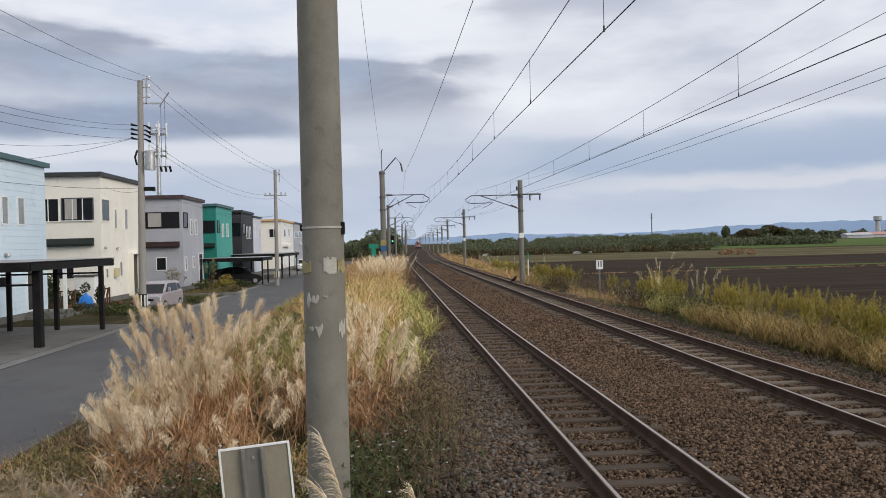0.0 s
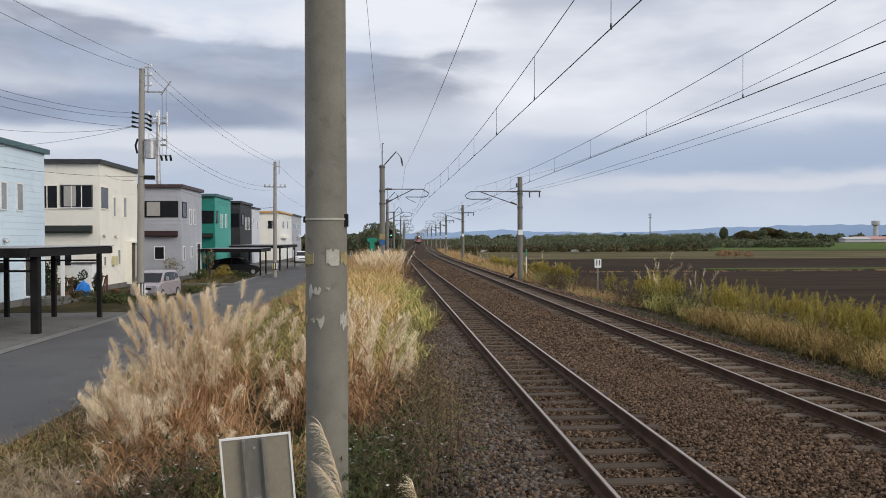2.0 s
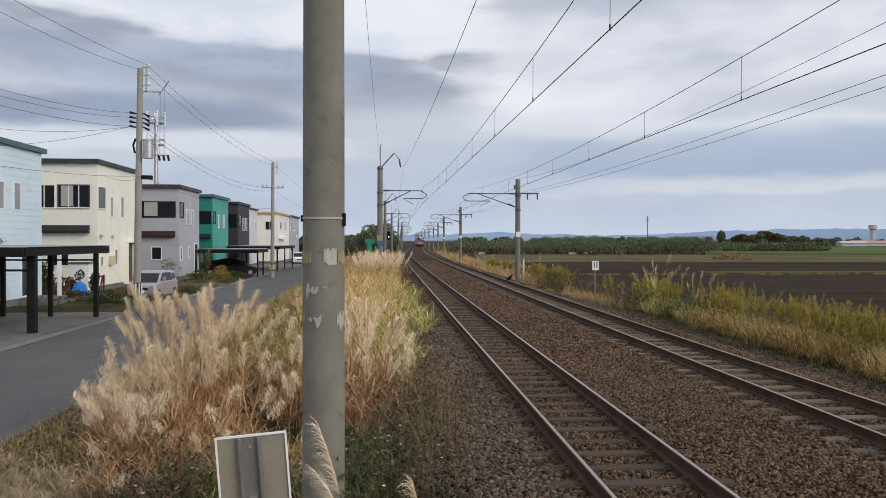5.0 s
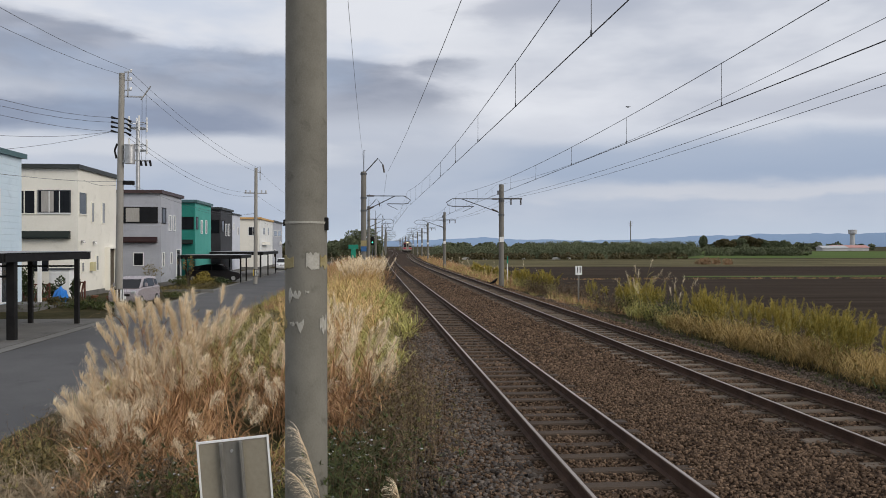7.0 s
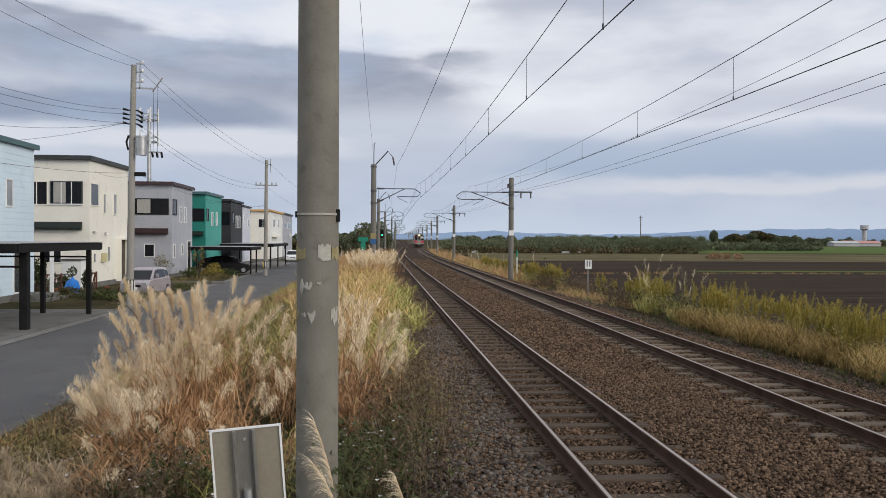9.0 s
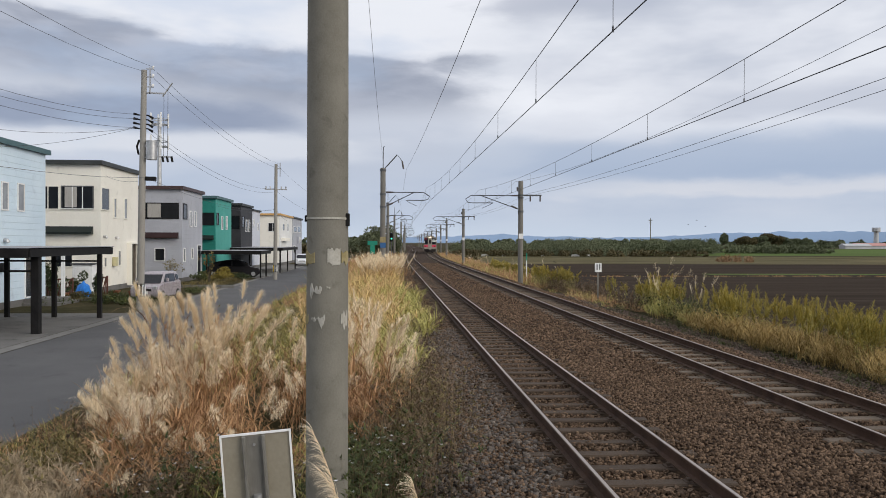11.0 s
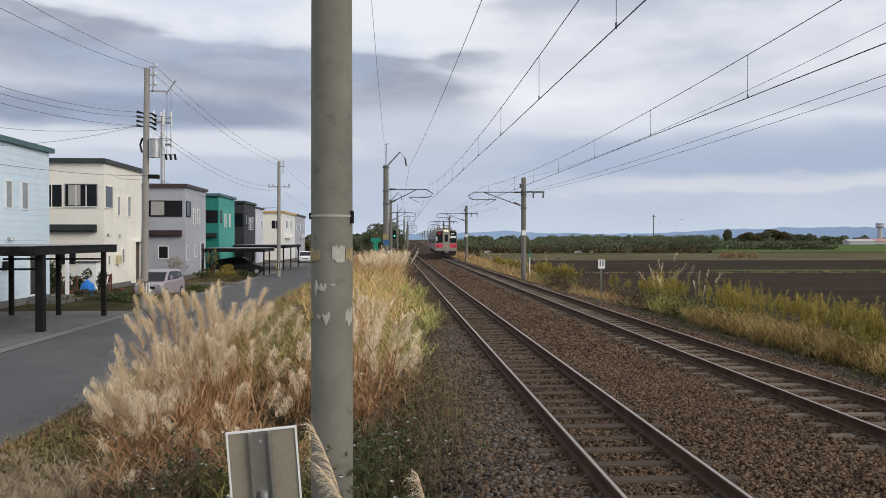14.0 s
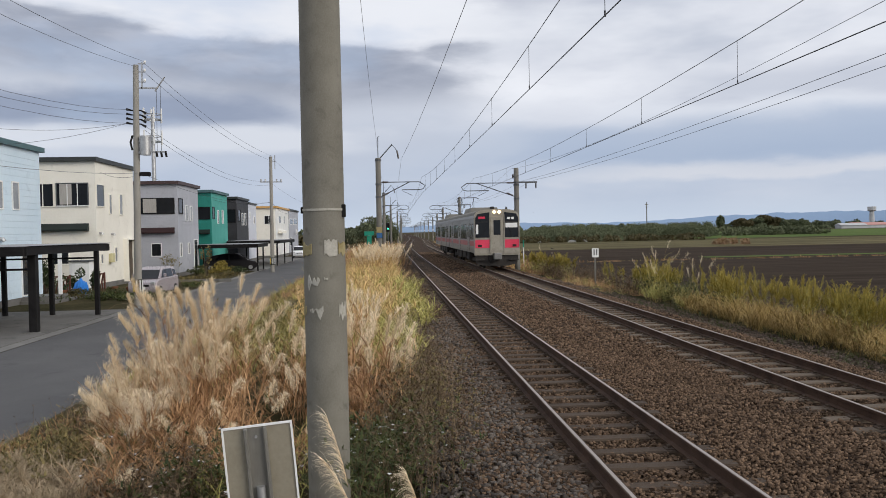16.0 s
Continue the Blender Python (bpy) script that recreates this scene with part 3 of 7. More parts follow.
sheet("road", -10.5, -5.75, -20, 160, ROAD_Z, M["asphalt"], "plain grey asphalt road beside the railway", "road", ny=120, nx=12)
sheet("road_gutter", -10.95, -10.5, -20, 160, ROAD_Z + 0.012, M["gutter"], "pale concrete gutter strip along the road", "gutter", ny=80)
sheet("forecourt", -16.9, -10.95, 8, 35.5, ROAD_Z + 0.02, M["court"], "worn concrete forecourt under the carport", "forecourt", ny=50)
sheet("forecourt_far", -15.4, -10.95, 70, 112, ROAD_Z + 0.02, M["slab"], "concrete parking strip before the houses", "forecourt", ny=30)
sheet("yard", -30, -10.95, 35.5, 70, ROAD_Z + 0.03, M["verge"], "grassy front garden strip", "garden", ny=30)
sheet("soil_field", 14.2, 400, -30, 128, FIELD_Z + 0.02, M["soil"], "ploughed dark brown field", "field", ny=70, nx=40)
sheet("straw_field", 14.2, 420, 128, 198, FIELD_Z + 0.024, M["straw"], "pale stubble field", "field", ny=30, nx=20)
sheet("green_strip", 34, 420, 84, 87, FIELD_Z + 0.05, M["green"], "narrow green ridge across the field", "field", ny=6, nx=20)
sheet("green_field", 70, 900, 215, 480, FIELD_Z + 0.03, M["green"], "distant green field", "field", ny=30, nx=20)


# ---------------------------------------------------------------- tracks
def rows_along(y0, y1, step, u):
    out, y = [], y0
    while y <= y1:
        h = heading(y)
        out.append((bend(y) + u * math.cos(h), y - u * math.sin(h), 0.0, h))
        y += step if y < 220 else step * 4
    return out


def build_bed():
    g = Geo()
    sec = [(-2.55, -0.52), (-1.75, -0.235), (-0.95, -0.215), (0, -0.23), (0.95, -0.215), (2.0, -0.225), (3.05, -0.215), (4.0, -0.23), (4.95, -0.215), (5.75, -0.235), (6.75, -0.75), (6.7, -1.2), (-2.5, -1.2)]
    g.sweep(sec, rows_along(-30, 900, 1.0, TRACK[0]))
    return tagged(part("ballast_bed", g, M["ballast"]), "bed of rusty brown crushed-stone ballast", "ballast", kind="structure")


bed = build_bed()
RAIL = [(-0.0635, -0.153), (0.0635, -0.153), (0.0635, -0.142), (0.012, -0.125), (0.010, -0.045), (0.032, -0.034), (0.0325, -0.006), (-0.0325, -0.006), (-0.032, -0.034), (-0.010, -0.045), (-0.012, -0.125), (-0.0635, -0.142)]
HEAD = [(-0.019, -0.0058), (-0.0185, -0.002), (-0.014, 0.0), (0.014, 0.0), (0.0185, -0.002), (0.019, -0.0058)]
GAUGE = 0.577


def build_track(u, label, wood):
    t = thing("railway_track", pose(0, 0, 0), label, "railway track", "tracks", kind="structure")
    for s in (-GAUGE, GAUGE):
        rows = rows_along(-20, 800, 1.0, u + s)
        r = part("rail", Geo().sweep(RAIL, rows), M["railside"], t, "rusty steel rail with a polished head")
        part("rail_head", Geo().sweep(HEAD, rows), M["railtop"], r, "polished steel running surface")
    r_ = np.random.default_rng(int(u * 10))
    me = []
    for k in range(4):
        g = Geo().box(-1.0 - 0.02 * k, 1.0 + 0.015 * k, -0.105, 0.105, -0.34, -0.158 - 0.004 * k, 0.018)
        o = part("sleeper", g, wood, t)
        me.append(o.data)
        bpy.data.objects.remove(o)
    plate = Geo()
    for s in (-GAUGE, GAUGE):
        plate.box(s - 0.15, s + 0.15, -0.075, 0.075, -0.17, -0.148, 0.006)
        for e in (-0.1, 0.1):
            plate.box(s + e - 0.02, s + e + 0.02, -0.035, 0.035, -0.15, -0.118, 0.006)
    pm = part("fastening", plate, M["fitting"])
    pd = pm.data
    bpy.data.objects.remove(pm)
    y, k = -6.15, 0
    while y < 70:
        h = heading(y)
        m = Matrix.Translation((bend(y) + u * math.cos(h), y - u * math.sin(h), r_.uniform(-0.012, 0.006))) @ Matrix.Rotation(-h + r_.normal(0, 0.008), 4, "Z")
        o = new("sleeper", me[k % 4])
        o.parent, o.matrix_basis = t, m
        if y < 35:
            p = new("fastening", pd)
            p.parent = o
        y += 0.61 + r_.normal(0, 0.012)
        k += 1
    g = Geo()
    while y < 330:
        h = heading(y)
        q = Geo().box(-1.0, 1.0, -0.105, 0.105, -0.34, -0.16)
        c, s = math.cos(h), math.sin(h)
        x0, y0 = bend(y) + u * c, y - u * s
        g.add([(x0 + a * c + b * s, y0 - a * s + b * c, z) for a, b, z in q.v], q.f)
        y += 0.62
    tagged(part("far_sleepers", g, wood, t), kind="stuff")
    return t


build_track(TRACK[0], "railway track with rusty rails on weathered sleepers", M["sleeper"])
build_track(TRACK[1], "second railway track with rusty rails in brown ballast", M["sleeper_pale"])


# ---------------------------------------------------------------- masts and wires
def arm(t, s, ztop, reach):
    """Cantilever bracket of a catenary mast reaching to one side (s = 1 or -1)."""
    r, m = 0.032, M["darksteel"]
    part("bracket_arm", Geo().tube([(0.2 * s, 0, ztop), (reach - 0.1 * s, 0, ztop), (reach, 0, ztop - 0.04), (reach + 0.35 * s, 0, ztop - 0.28), (reach + 0.2 * s, 0, ztop - 0.5),
                                    (reach - 0.1 * s, 0, ztop - 0.56), (reach * 0.5 + 0.2 * s, 0, ztop - 0.55)], r, 6), m, t, "dark steel cantilever bracket")
    part("brace", Geo().tube([(0.2 * s, 0, ztop - 1.0), (reach - 0.75 * s, 0, ztop)], r, 6), m, t)
    part("registration_arm", Geo().tube([(reach * 0.55, 0, ztop - 0.55), (reach * 0.62, 0, ztop - 0.7), (reach * 0.62 + 0.55 * s, 0, ztop - 0.95)], 0.018, 5), m, t)
    part("insulator", Geo().tube([(0.22 * s, 0, ztop), (0.7 * s, 0, ztop)], 0.06, 8), M["insulator"], t, "brown ribbed insulator")
    part("insulator", Geo().tube([(0.25 * s, 0, ztop - 0.96), (0.7 * s, 0, ztop - 0.76)], 0.06, 8), M["insulator"], t, "brown ribbed insulator")


def left_mast(y):
    x = bend(y) - 0.58 + (0.14 if y > 20 else 0.0)
    t = thing("catenary_mast", pose(x, y, -0.5, 0, 0, -math.degrees(heading(y))), "weathered concrete catenary mast with steel bracket arm", "catenary mast", "catenary masts")
    r, m = 0.195, M["darksteel"]
    part("pole", Geo().tube([(0, 0, -0.6), (0, 0, 4), (0, 0, 8.1)], [r + 0.005, r, r - 0.012], 20 if y > 20 else 48), M["concrete"] if y < 20 else M["mast"], t, round_=True)
    arm(t, 1, 6.4, 2.95)
    part("earth_pole", Geo().tube([(0, 0, 7.9), (0.02, 0, 9.6), (0.12, 0, 9.62)], 0.03, 6), m, t)
    part("feeder_bracket", Geo().tube([(0.1, 0, 8.05), (1.0, 0, 9.05), (1.35, 0, 8.6)], [0.045, 0.05, 0.03], 6), m, t)
    part("insulator", Geo().tube([(1.35, 0, 8.6), (1.45, 0, 8.05)], 0.06, 8), M["insulator"], t, "brown ribbed insulator")
    for z in (6.25, 5.36, 7.95):
        part("clamp", Geo().tube([(0, 0, z - 0.06), (0, 0, z + 0.06)], r + 0.03, 16), m, t)
    return t


def right_mast(y):
    x = bend(y) + 9.73
    t = thing("catenary_mast", pose(x, y, -0.72, 0, 0, -math.degrees(heading(y))), "weathered concrete catenary mast with bracket arm and feeder bar", "catenary mast", "catenary masts")
    r, m = 0.19, M["darksteel"]
    part("pole", Geo().tube([(0, 0, -0.6), (0, 0, 4), (0, 0, 7.65)], [r + 0.005, r, r - 0.012], 20), M["mast"], t, round_=True)
    arm(t, -1, 6.58, -3.75)
    part("crossbar", Geo().box(0.15, 1.55, -0.05, 0.05, 6.55, 6.66), m, t)
    for z in (6.42, 5.4, 6.6):
        part("clamp", Geo().tube([(0, 0, z - 0.06), (0, 0, z + 0.06)], r + 0.03, 16), m, t)
    for e in (0.72, 1.46):
        part("insulator", Geo().tube([(e, 0, 6.55), (e, 0, 6.15)], 0.055, 8), M["insulator"], t, "brown ribbed insulator")
    part("insulator", Geo().tube([(-0.25, 0, 7.2), (-0.25, 0, 6.9)], 0.06, 8), M["insulator"], t, "brown ribbed insulator")
    part("number_plate", Geo().box(-0.17, 0.17, -0.215, -0.2, 3.38, 3.76), M["white"], t, "white number plate")
    return t


LEFT_Y, RIGHT_Y = [7.78 + 50 * k for k in range(12)], [6.0] + [60 + 50 * k for k in range(11)]
masts_left = [left_mast(y) for y in LEFT_Y]
masts_right = [right_mast(y) for y in RIGHT_Y]


def sag(p, q, dip, n=14):
    out = []
    for i in range(n + 1):
        s = i / n
        out.append((p[0] + (q[0] - p[0]) * s, p[1] + (q[1] - p[1]) * s, p[2] + (q[2] - p[2]) * s - 4 * dip * s * (1 - s)))
    return out


def wire_run(name, pts, r, label):
    return tagged(part(name, Geo().tube(pts, r, 6), M["wire"]), label, "wire", "overhead wires")


def overhead(u, ys, label, shift):
    t = thing("overhead_line", pose(0, 0, 0), label, "overhead line", "overhead lines")
    contact, carrier = [], []
    ys = [ys[0] - 50] + ys
    for k in range(len(ys) - 1):
        a, b = ys[k], ys[k + 1]
        za, zb = (0.12 if k % 2 else -0.12), (-0.12 if k % 2 else 0.12)
        pa, pb = (bend(a) + u + za, a, 5.1), (bend(b) + u + zb, b, 5.1)
        contact += sag(pa, pb, 0.02, 8)[:-1]
        hi = sag((pa[0], a, 6.25), (pb[0], b, 6.25), 0.6, 20)
        carrier += hi[:-1]
        for i in range(9):
            s = (i + 0.75) / 9.3 - shift / 50
            x, y, z = (pa[0] + (pb[0] - pa[0]) * s, a + (b - a) * s, 6.25 - 4 * 0.6 * s * (1 - s))
            if y < 220:
                part("dropper", Geo().tube([(x, y, 5.08), (x, y, 5.15), (x, y, 5.17), (x, y, z)], [0.014, 0.014, 0.005, 0.005], 5), M["wire"], t)
    part("contact_wire", Geo().tube(contact, 0.009, 6), M["wire"], t)
    part("messenger_wire", Geo().tube(carrier, 0.0075, 6), M["wire"], t)
    return t


overhead(TRACK[0] + 0.05, LEFT_Y, "contact wire, messenger wire and droppers over the track", 1.5)
overhead(TRACK[1], RIGHT_Y, "contact wire, messenger wire and droppers over the second track", 0.85)


def along_masts(name, ys, off, z, dip, r, label, near=None):
    near = off if near is None else near
    ys = [ys[0] - 50] + ys
    pts = []
    for k in range(len(ys) - 1):
        a, b = ys[k], ys[k + 1]
        pts += sag((bend(a) + (near if k < 2 else off), a, z), (bend(b) + off, b, z), dip)[:-1]
    return wire_run(name, pts, r, label)


along_masts("earth_wire", LEFT_Y, -0.55, 9.1, 0.5, 0.006, "thin earth wire along the mast tops")
along_masts("feeder_wire", LEFT_Y, 1.2, 7.55, 0.35, 0.0075, "feeder wire hung from the mast brackets", 2.0)
along_masts("feeder_wire", RIGHT_Y, 10.32, 6.02, 0.3, 0.007, "feeder wire below the mast crossbar")
along_masts("feeder_wire", RIGHT_Y, 11.06, 6.02, 0.3, 0.007, "feeder wire below the mast crossbar")
along_masts("feeder_wire", RIGHT_Y, 9.35, 6.9, 0.75, 0.006, "thin wire along the masts")


# ---------------------------------------------------------------- houses along the road
def window(house, face, a0, a1, z0, z1, frame_mat, glass_mat, split=0, curtain=False, proud=0.05):
    """A framed window on the 'front' (towards -y) or 'side' (towards +x) of a house. Coordinates from the house's near right corner."""
    w = 0.06
    fr, pane = Geo(), Geo()

    def put(g, p0, p1, q0, q1, d0, d1):
        if face == "front":
            g.box(p0, p1, -d1, -d0, q0, q1)
        else:
            g.box(d0, d1, p0, p1, q0, q1)

    o = [(a0 - w, z0 - w), (a1 + w, z0 - w), (a1 + w, z1 + w), (a0 - w, z1 + w)]
    i_ = [(a0, z0), (a1, z0), (a1, z1), (a0, z1)]

    def at(q, d):
        return (q[0], -d, q[1]) if face == "front" else (d, q[0], q[1])

    v = [at(q, d) for d in (0.0, proud) for q in o + i_]
    quads = []
    for k in range(4):
        n = (k + 1) % 4
        quads += [(8 + k, 8 + n, 12 + n, 12 + k), (k, 4 + k, 4 + n, n), (k, n, 8 + n, 8 + k), (4 + k, 12 + k, 12 + n, 4 + n)]
    fr.add(v, quads)
    f = part("window", fr, frame_mat, house, "framed window")
    for k in range(split):
        c = a0 + (a1 - a0) * (k + 1) / (split + 1)
        mu = Geo()
        put(mu, c - 0.025, c + 0.025, z0, z1, 0.0, proud - 0.012)
        part("mullion", mu, M["white"] if split == 2 else frame_mat, f)
    put(pane, a0, a1, z0, z1, 0.0, 0.022)
    part("pane", pane, glass_mat, f)
    if split == 2:
        si = Geo()
        put(si, a0 - 0.06, a1 + 0.06, z0 - 0.075, z0 - 0.015, 0.0, proud + 0.04)
        part("sill", si, M["white"], f, "white window sill")
    if curtain:
        cu = Geo()
        put(cu, a0 + (a1 - a0) * 0.08, a0 + (a1 - a0) * 0.48, z0 + 0.05, z1, 0.022, 0.026)
        part("curtain", cu, M["curtain"], f, "drawn pale curtain")
    return f


def house(x1, y0, depth_x, y1, height, wall, side, roof, label, fronts=(), sides=(), awning=None, awn_mat=None, slope=0.0, split_y=None, wall2=None, trim="white", dark_corner=False):
    """A two-storey flat-roofed house; its near right corner stands at (x1, y0)."""
    t = thing("house", pose(x1, y0, ROAD_Z), label, "house", "houses along the road")
    L = y1 - y0
    D = depth_x
    ys = split_y or L
    part("base", Geo().box(-D + 0.02, -0.02, 0.02, L - 0.02, -0.4, 0.35), M["slab"], t, "concrete base")
    if wall is side:
        part("wall", Geo().box(-D, 0, 0, ys, 0.35, height), wall, t)
    else:
        part("wall", Geo().box(-D, -0.06, 0, ys, 0.35, height), wall, t)
        part("side_wall", Geo().box(-0.06, 0.0, 0.001, ys, 0.35, height), side, t)
    if split_y:
        part("rear_wall", Geo().box(-D, 0, ys, L, 0.35, height - 0.25), wall2, t, "paler rear part")
    o = 0.28
    ro = Geo()
    prof = [(-D - o, height + slope * D), (o * 0.6, height), (o * 0.6, height + 0.24), (-D - o, height + 0.24 + slope * D)]
    ro.slab(prof, "y", -o, ys + (0.06 if split_y else o))
    part("roof", ro, roof, t, "flat roof with metal fascia")
    if split_y:
        part("roof", Geo().box(-D - o, o * 0.5, ys + 0.06, L + o, height - 0.25, height - 0.07), roof, t)
    for r in fronts:
        wide = (r[1] - r[0]) > 1.5
        window(t, "front", *r, M["black"] if dark_corner and r is fronts[0] else M[trim] if not wide else M["darksteel"], M["glass_dark"], 0 if dark_corner and r is fronts[0] else 2 if wide else (1 if r[1] - r[0] > 0.9 else 0), wide)
    for k, r in enumerate(sides):
        corner = dark_corner and k == 0
        window(t, "side", *r, M["black"] if corner else M[trim], M["glass_dark"] if corner else M["glass_pale"] if r[1] - r[0] < 0.75 else M["glass"], 0)
    if awning:
        a = Geo()
        a.slab([(0, awning[2]), (-0.35, awning[2] + 0.03), (-0.35, awning[2] + 0.12), (0, awning[3])], "x", awning[0], awning[1])
        part("awning", a, awn_mat, t, "dark metal window awning")
    return t


h1 = house(-17, 28, 9, 41.8, 7.36, M["blue_siding"], M["blue_siding"], M["roof_teal"], "pale blue clapboard house with teal roof edge",
           sides=[(9.17, 9.70, 4.48, 5.65), (10.73, 11.33, 4.49, 5.69), (11.5, 12.3, 0.45, 2.4)], slope=0.03)
part("porch_pillar", Geo().box(0.9, 1.05, 13.4, 13.55, -0.0, 2.75), M["white"], h1, "white porch post")
part("entrance_step", Geo().box(0.0, 1.6, 11.2, 13.9, -0.1, 0.17).box(0.0, 1.25, 11.4, 13.7, 0.17, 0.34), M["slab"], h1, "concrete entrance steps")
part("meter_box", Geo().box(0.0, 0.25, 8.8, 9.15, 1.75, 2.1, 0.03), M["black"], h1, "black meter box")
part("wall_vent", Geo().tube([(0, 9.4, 3.1), (0.14, 9.4, 3.1), (0.2, 9.4, 3.0)], 0.09, 8), M["steel"], h1, "steel vent hood")
M["utility"] = mat("utility_box", (0.46, 0.42, 0.24), (0.54, 0.50, 0.31), 2.0, 0.6)
h2 = house(-17, 49.6, 10, 56.9, 7.61, M["cream_wall"], M["cream_wall"], M["roof_dark"], "cream two-storey house with dark flat roof edge",
           fronts=[(-3.6, -2.43, 4.99, 6.29), (-2.20, -0.45, 5.03, 6.29), (-2.61, -1.64, 1.58, 2.25)],
           sides=[(0.12, 1.40, 4.98, 6.24), (2.33, 2.74, 4.57, 5.72), (4.29, 4.85, 4.56, 5.82), (3.14, 3.57, 1.57, 2.44), (0.57, 0.95, 1.55, 2.07)],
           awning=(-3.9, -0.42, 3.49, 3.95), awn_mat=M["green_awning"], trim="cream_wall")
# thin dark slab paints the shade of the entrance recess
part("doorway", Geo().box(0.0, 0.02, 5.05, 6.7, 0.3, 2.9), M["bark"], h2, "dark slab standing for the shade in the entrance recess")
part("door_surround", Geo().box(0.0, 0.30, 4.9, 5.05, 0.2, 3.0).box(0.0, 0.30, 6.7, 6.85, 0.2, 3.0).box(0.0, 0.30, 5.05, 6.7, 2.9, 3.0), M["cream_wall"], h2)
part("utility_box", Geo().box(0.0, 0.26, 2.0, 2.45, 1.55, 2.1, 0.04), M["utility"], h2, "pale yellowish utility box on the wall")
part("wall_vent", Geo().tube([(0, 2.6, 3.3), (0.16, 2.6, 3.3), (0.2, 2.6, 3.2)], 0.075, 8), M["steel"], h2, "steel vent hood")
part("wall_vent", Geo().tube([(0, 0.5, 3.35), (0.16, 0.5, 3.35), (0.2, 0.5, 3.25)], 0.075, 8), M["steel"], h2, "steel vent hood")
# wide black front pane stands for the shaded depth of a recessed balcony opening
h3 = house(-15.4, 62.3, 9, 69.0, 6.98, M["grey_siding"], M["grey_siding"], M["roof_brown"], "grey clapboard house with brown roof edge",
           fronts=[(-2.72, -0.28, 4.82, 5.91), (-1.95, -1.29, 1.65, 2.53)],
           sides=[(0.29, 1.40, 4.82, 5.89), (2.40, 3.0, 4.29, 5.41), (3.85, 4.45, 4.31, 5.42), (0.4, 0.9, 1.58, 2.53), (2.9, 3.4, 1.74, 2.51), (4.90, 6.07, 0.43, 2.76)],
           awning=(-2.77, -0.25, 3.30, 3.75), awn_mat=M["maroon"], dark_corner=True)
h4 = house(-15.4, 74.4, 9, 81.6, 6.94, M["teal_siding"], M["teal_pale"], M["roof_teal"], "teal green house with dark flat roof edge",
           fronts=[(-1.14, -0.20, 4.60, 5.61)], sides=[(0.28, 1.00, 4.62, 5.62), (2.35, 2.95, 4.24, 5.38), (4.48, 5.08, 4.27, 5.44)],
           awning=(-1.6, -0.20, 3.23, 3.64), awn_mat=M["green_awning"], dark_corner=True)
h5 = house(-15.4, 86.8, 9, 99.7, 6.87, M["black_siding"], M["black_siding"], M["roof_dark"], "black clad house with a pale grey rear part",
           fronts=[(-0.93, -0.17, 4.44, 5.74)], sides=[(0.70, 2.05, 4.59, 5.71), (2.9, 3.7, 4.19, 5.40), (4.7, 5.5, 4.21, 5.45), (8.0, 8.5, 4.9, 5.6), (10.9, 11.6, 4.42, 5.21)],
           split_y=7.2, wall2=M["pale_siding"], dark_corner=True)
h6 = house(-14.0, 107.0, 8, 120.8, 6.52, M["cream_wall"], M["white_wall"], M["roof_orange"], "cream house with an ochre roof band",
           fronts=[(-1.44, -0.36, 4.46, 5.49)], sides=[(2.89, 4.66, 4.60, 5.48), (7.78, 9.05, 4.58, 5.59)])
part("bay_shelf", Geo().box(0.0, 0.5, 1.7, 7.0, 3.2, 3.6, 0.06), M["cream_wall"], h6, "shallow balcony ledge")
h7 = house(-14.0, 121.4, 9, 134, 6.59, M["grey_siding"], M["grey_siding"], M["roof_dark"], "far grey house with dark roof edge",
           sides=[(0.75, 5.20, 4.54, 5.32), (5.99, 10.83, 4.60, 5.41), (0.70, 2.87, 1.46, 2.48)])
dish = Geo()
for k in range(4):
    dish.tube([(0.3 + 0.08 * k, 6.5, 3.4), (0.34 + 0.08 * k, 6.5, 3.4)], 0.5 - 0.1 * k, 12)
part("satellite_dish", dish, M["white"], h7, "white satellite dish")


# ---------------------------------------------------------------- carports
def carport(x0, x1, y0, y1, top, posts, label, thick=0.16, sheet_mat="polycarb"):
    t = thing("carport", pose(x0, y0, ROAD_Z), label, "carport", "carports")
    W, L = x1 - x0, y1 - y0
    for a, b in (((0, W), (-0.05, 0.07)), ((0, W), (L - 0.07, L + 0.05))):
        part("beam", Geo().box(a[0], a[1], b[0], b[1], top - 0.30, top, 0.02), M["black"], t)
    for a in ((-0.05, 0.0), (W, W + 0.06)):
        part("beam", Geo().box(a[0], a[1], 0.0, L, top - 0.28, top - 0.01, 0.015), M["black"], t)
    n = max(3, int(L / 0.9))
    for k in range(1, n):
        y = L * k / n
        part("rafter", Geo().box(0, W, y - 0.03, y + 0.03, top - 0.18, top - 0.06), M["black"], t)
    g = Geo()
    m = int(L / 0.1)
    zz = [(L * i / m, top + 0.012 + (0.022 if i % 2 else 0.0)) for i in range(m + 1)]
    g.slab([(y, z) for y, z in zz] + [(y, z - 0.006) for y, z in reversed(zz)], "x", 0.02, W + 0.1)
    part("roof_sheet", g, M[sheet_mat], t, "corrugated translucent roof sheet")
    for px, py, w in posts:
        p = part("post", Geo().box(px - x0 - w, px - x0 + w, py - y0 - w, py - y0 + w, 0.0, top - 0.2, 0.015), M["black"], t, "black metal post")
        part("footing", Geo().box(px - x0 - 0.28, px - x0 + 0.28, py - y0 - 0.28, py - y0 + 0.28, -0.1, 0.035, 0.01), M["slab"], p, "concrete footing")
    return t


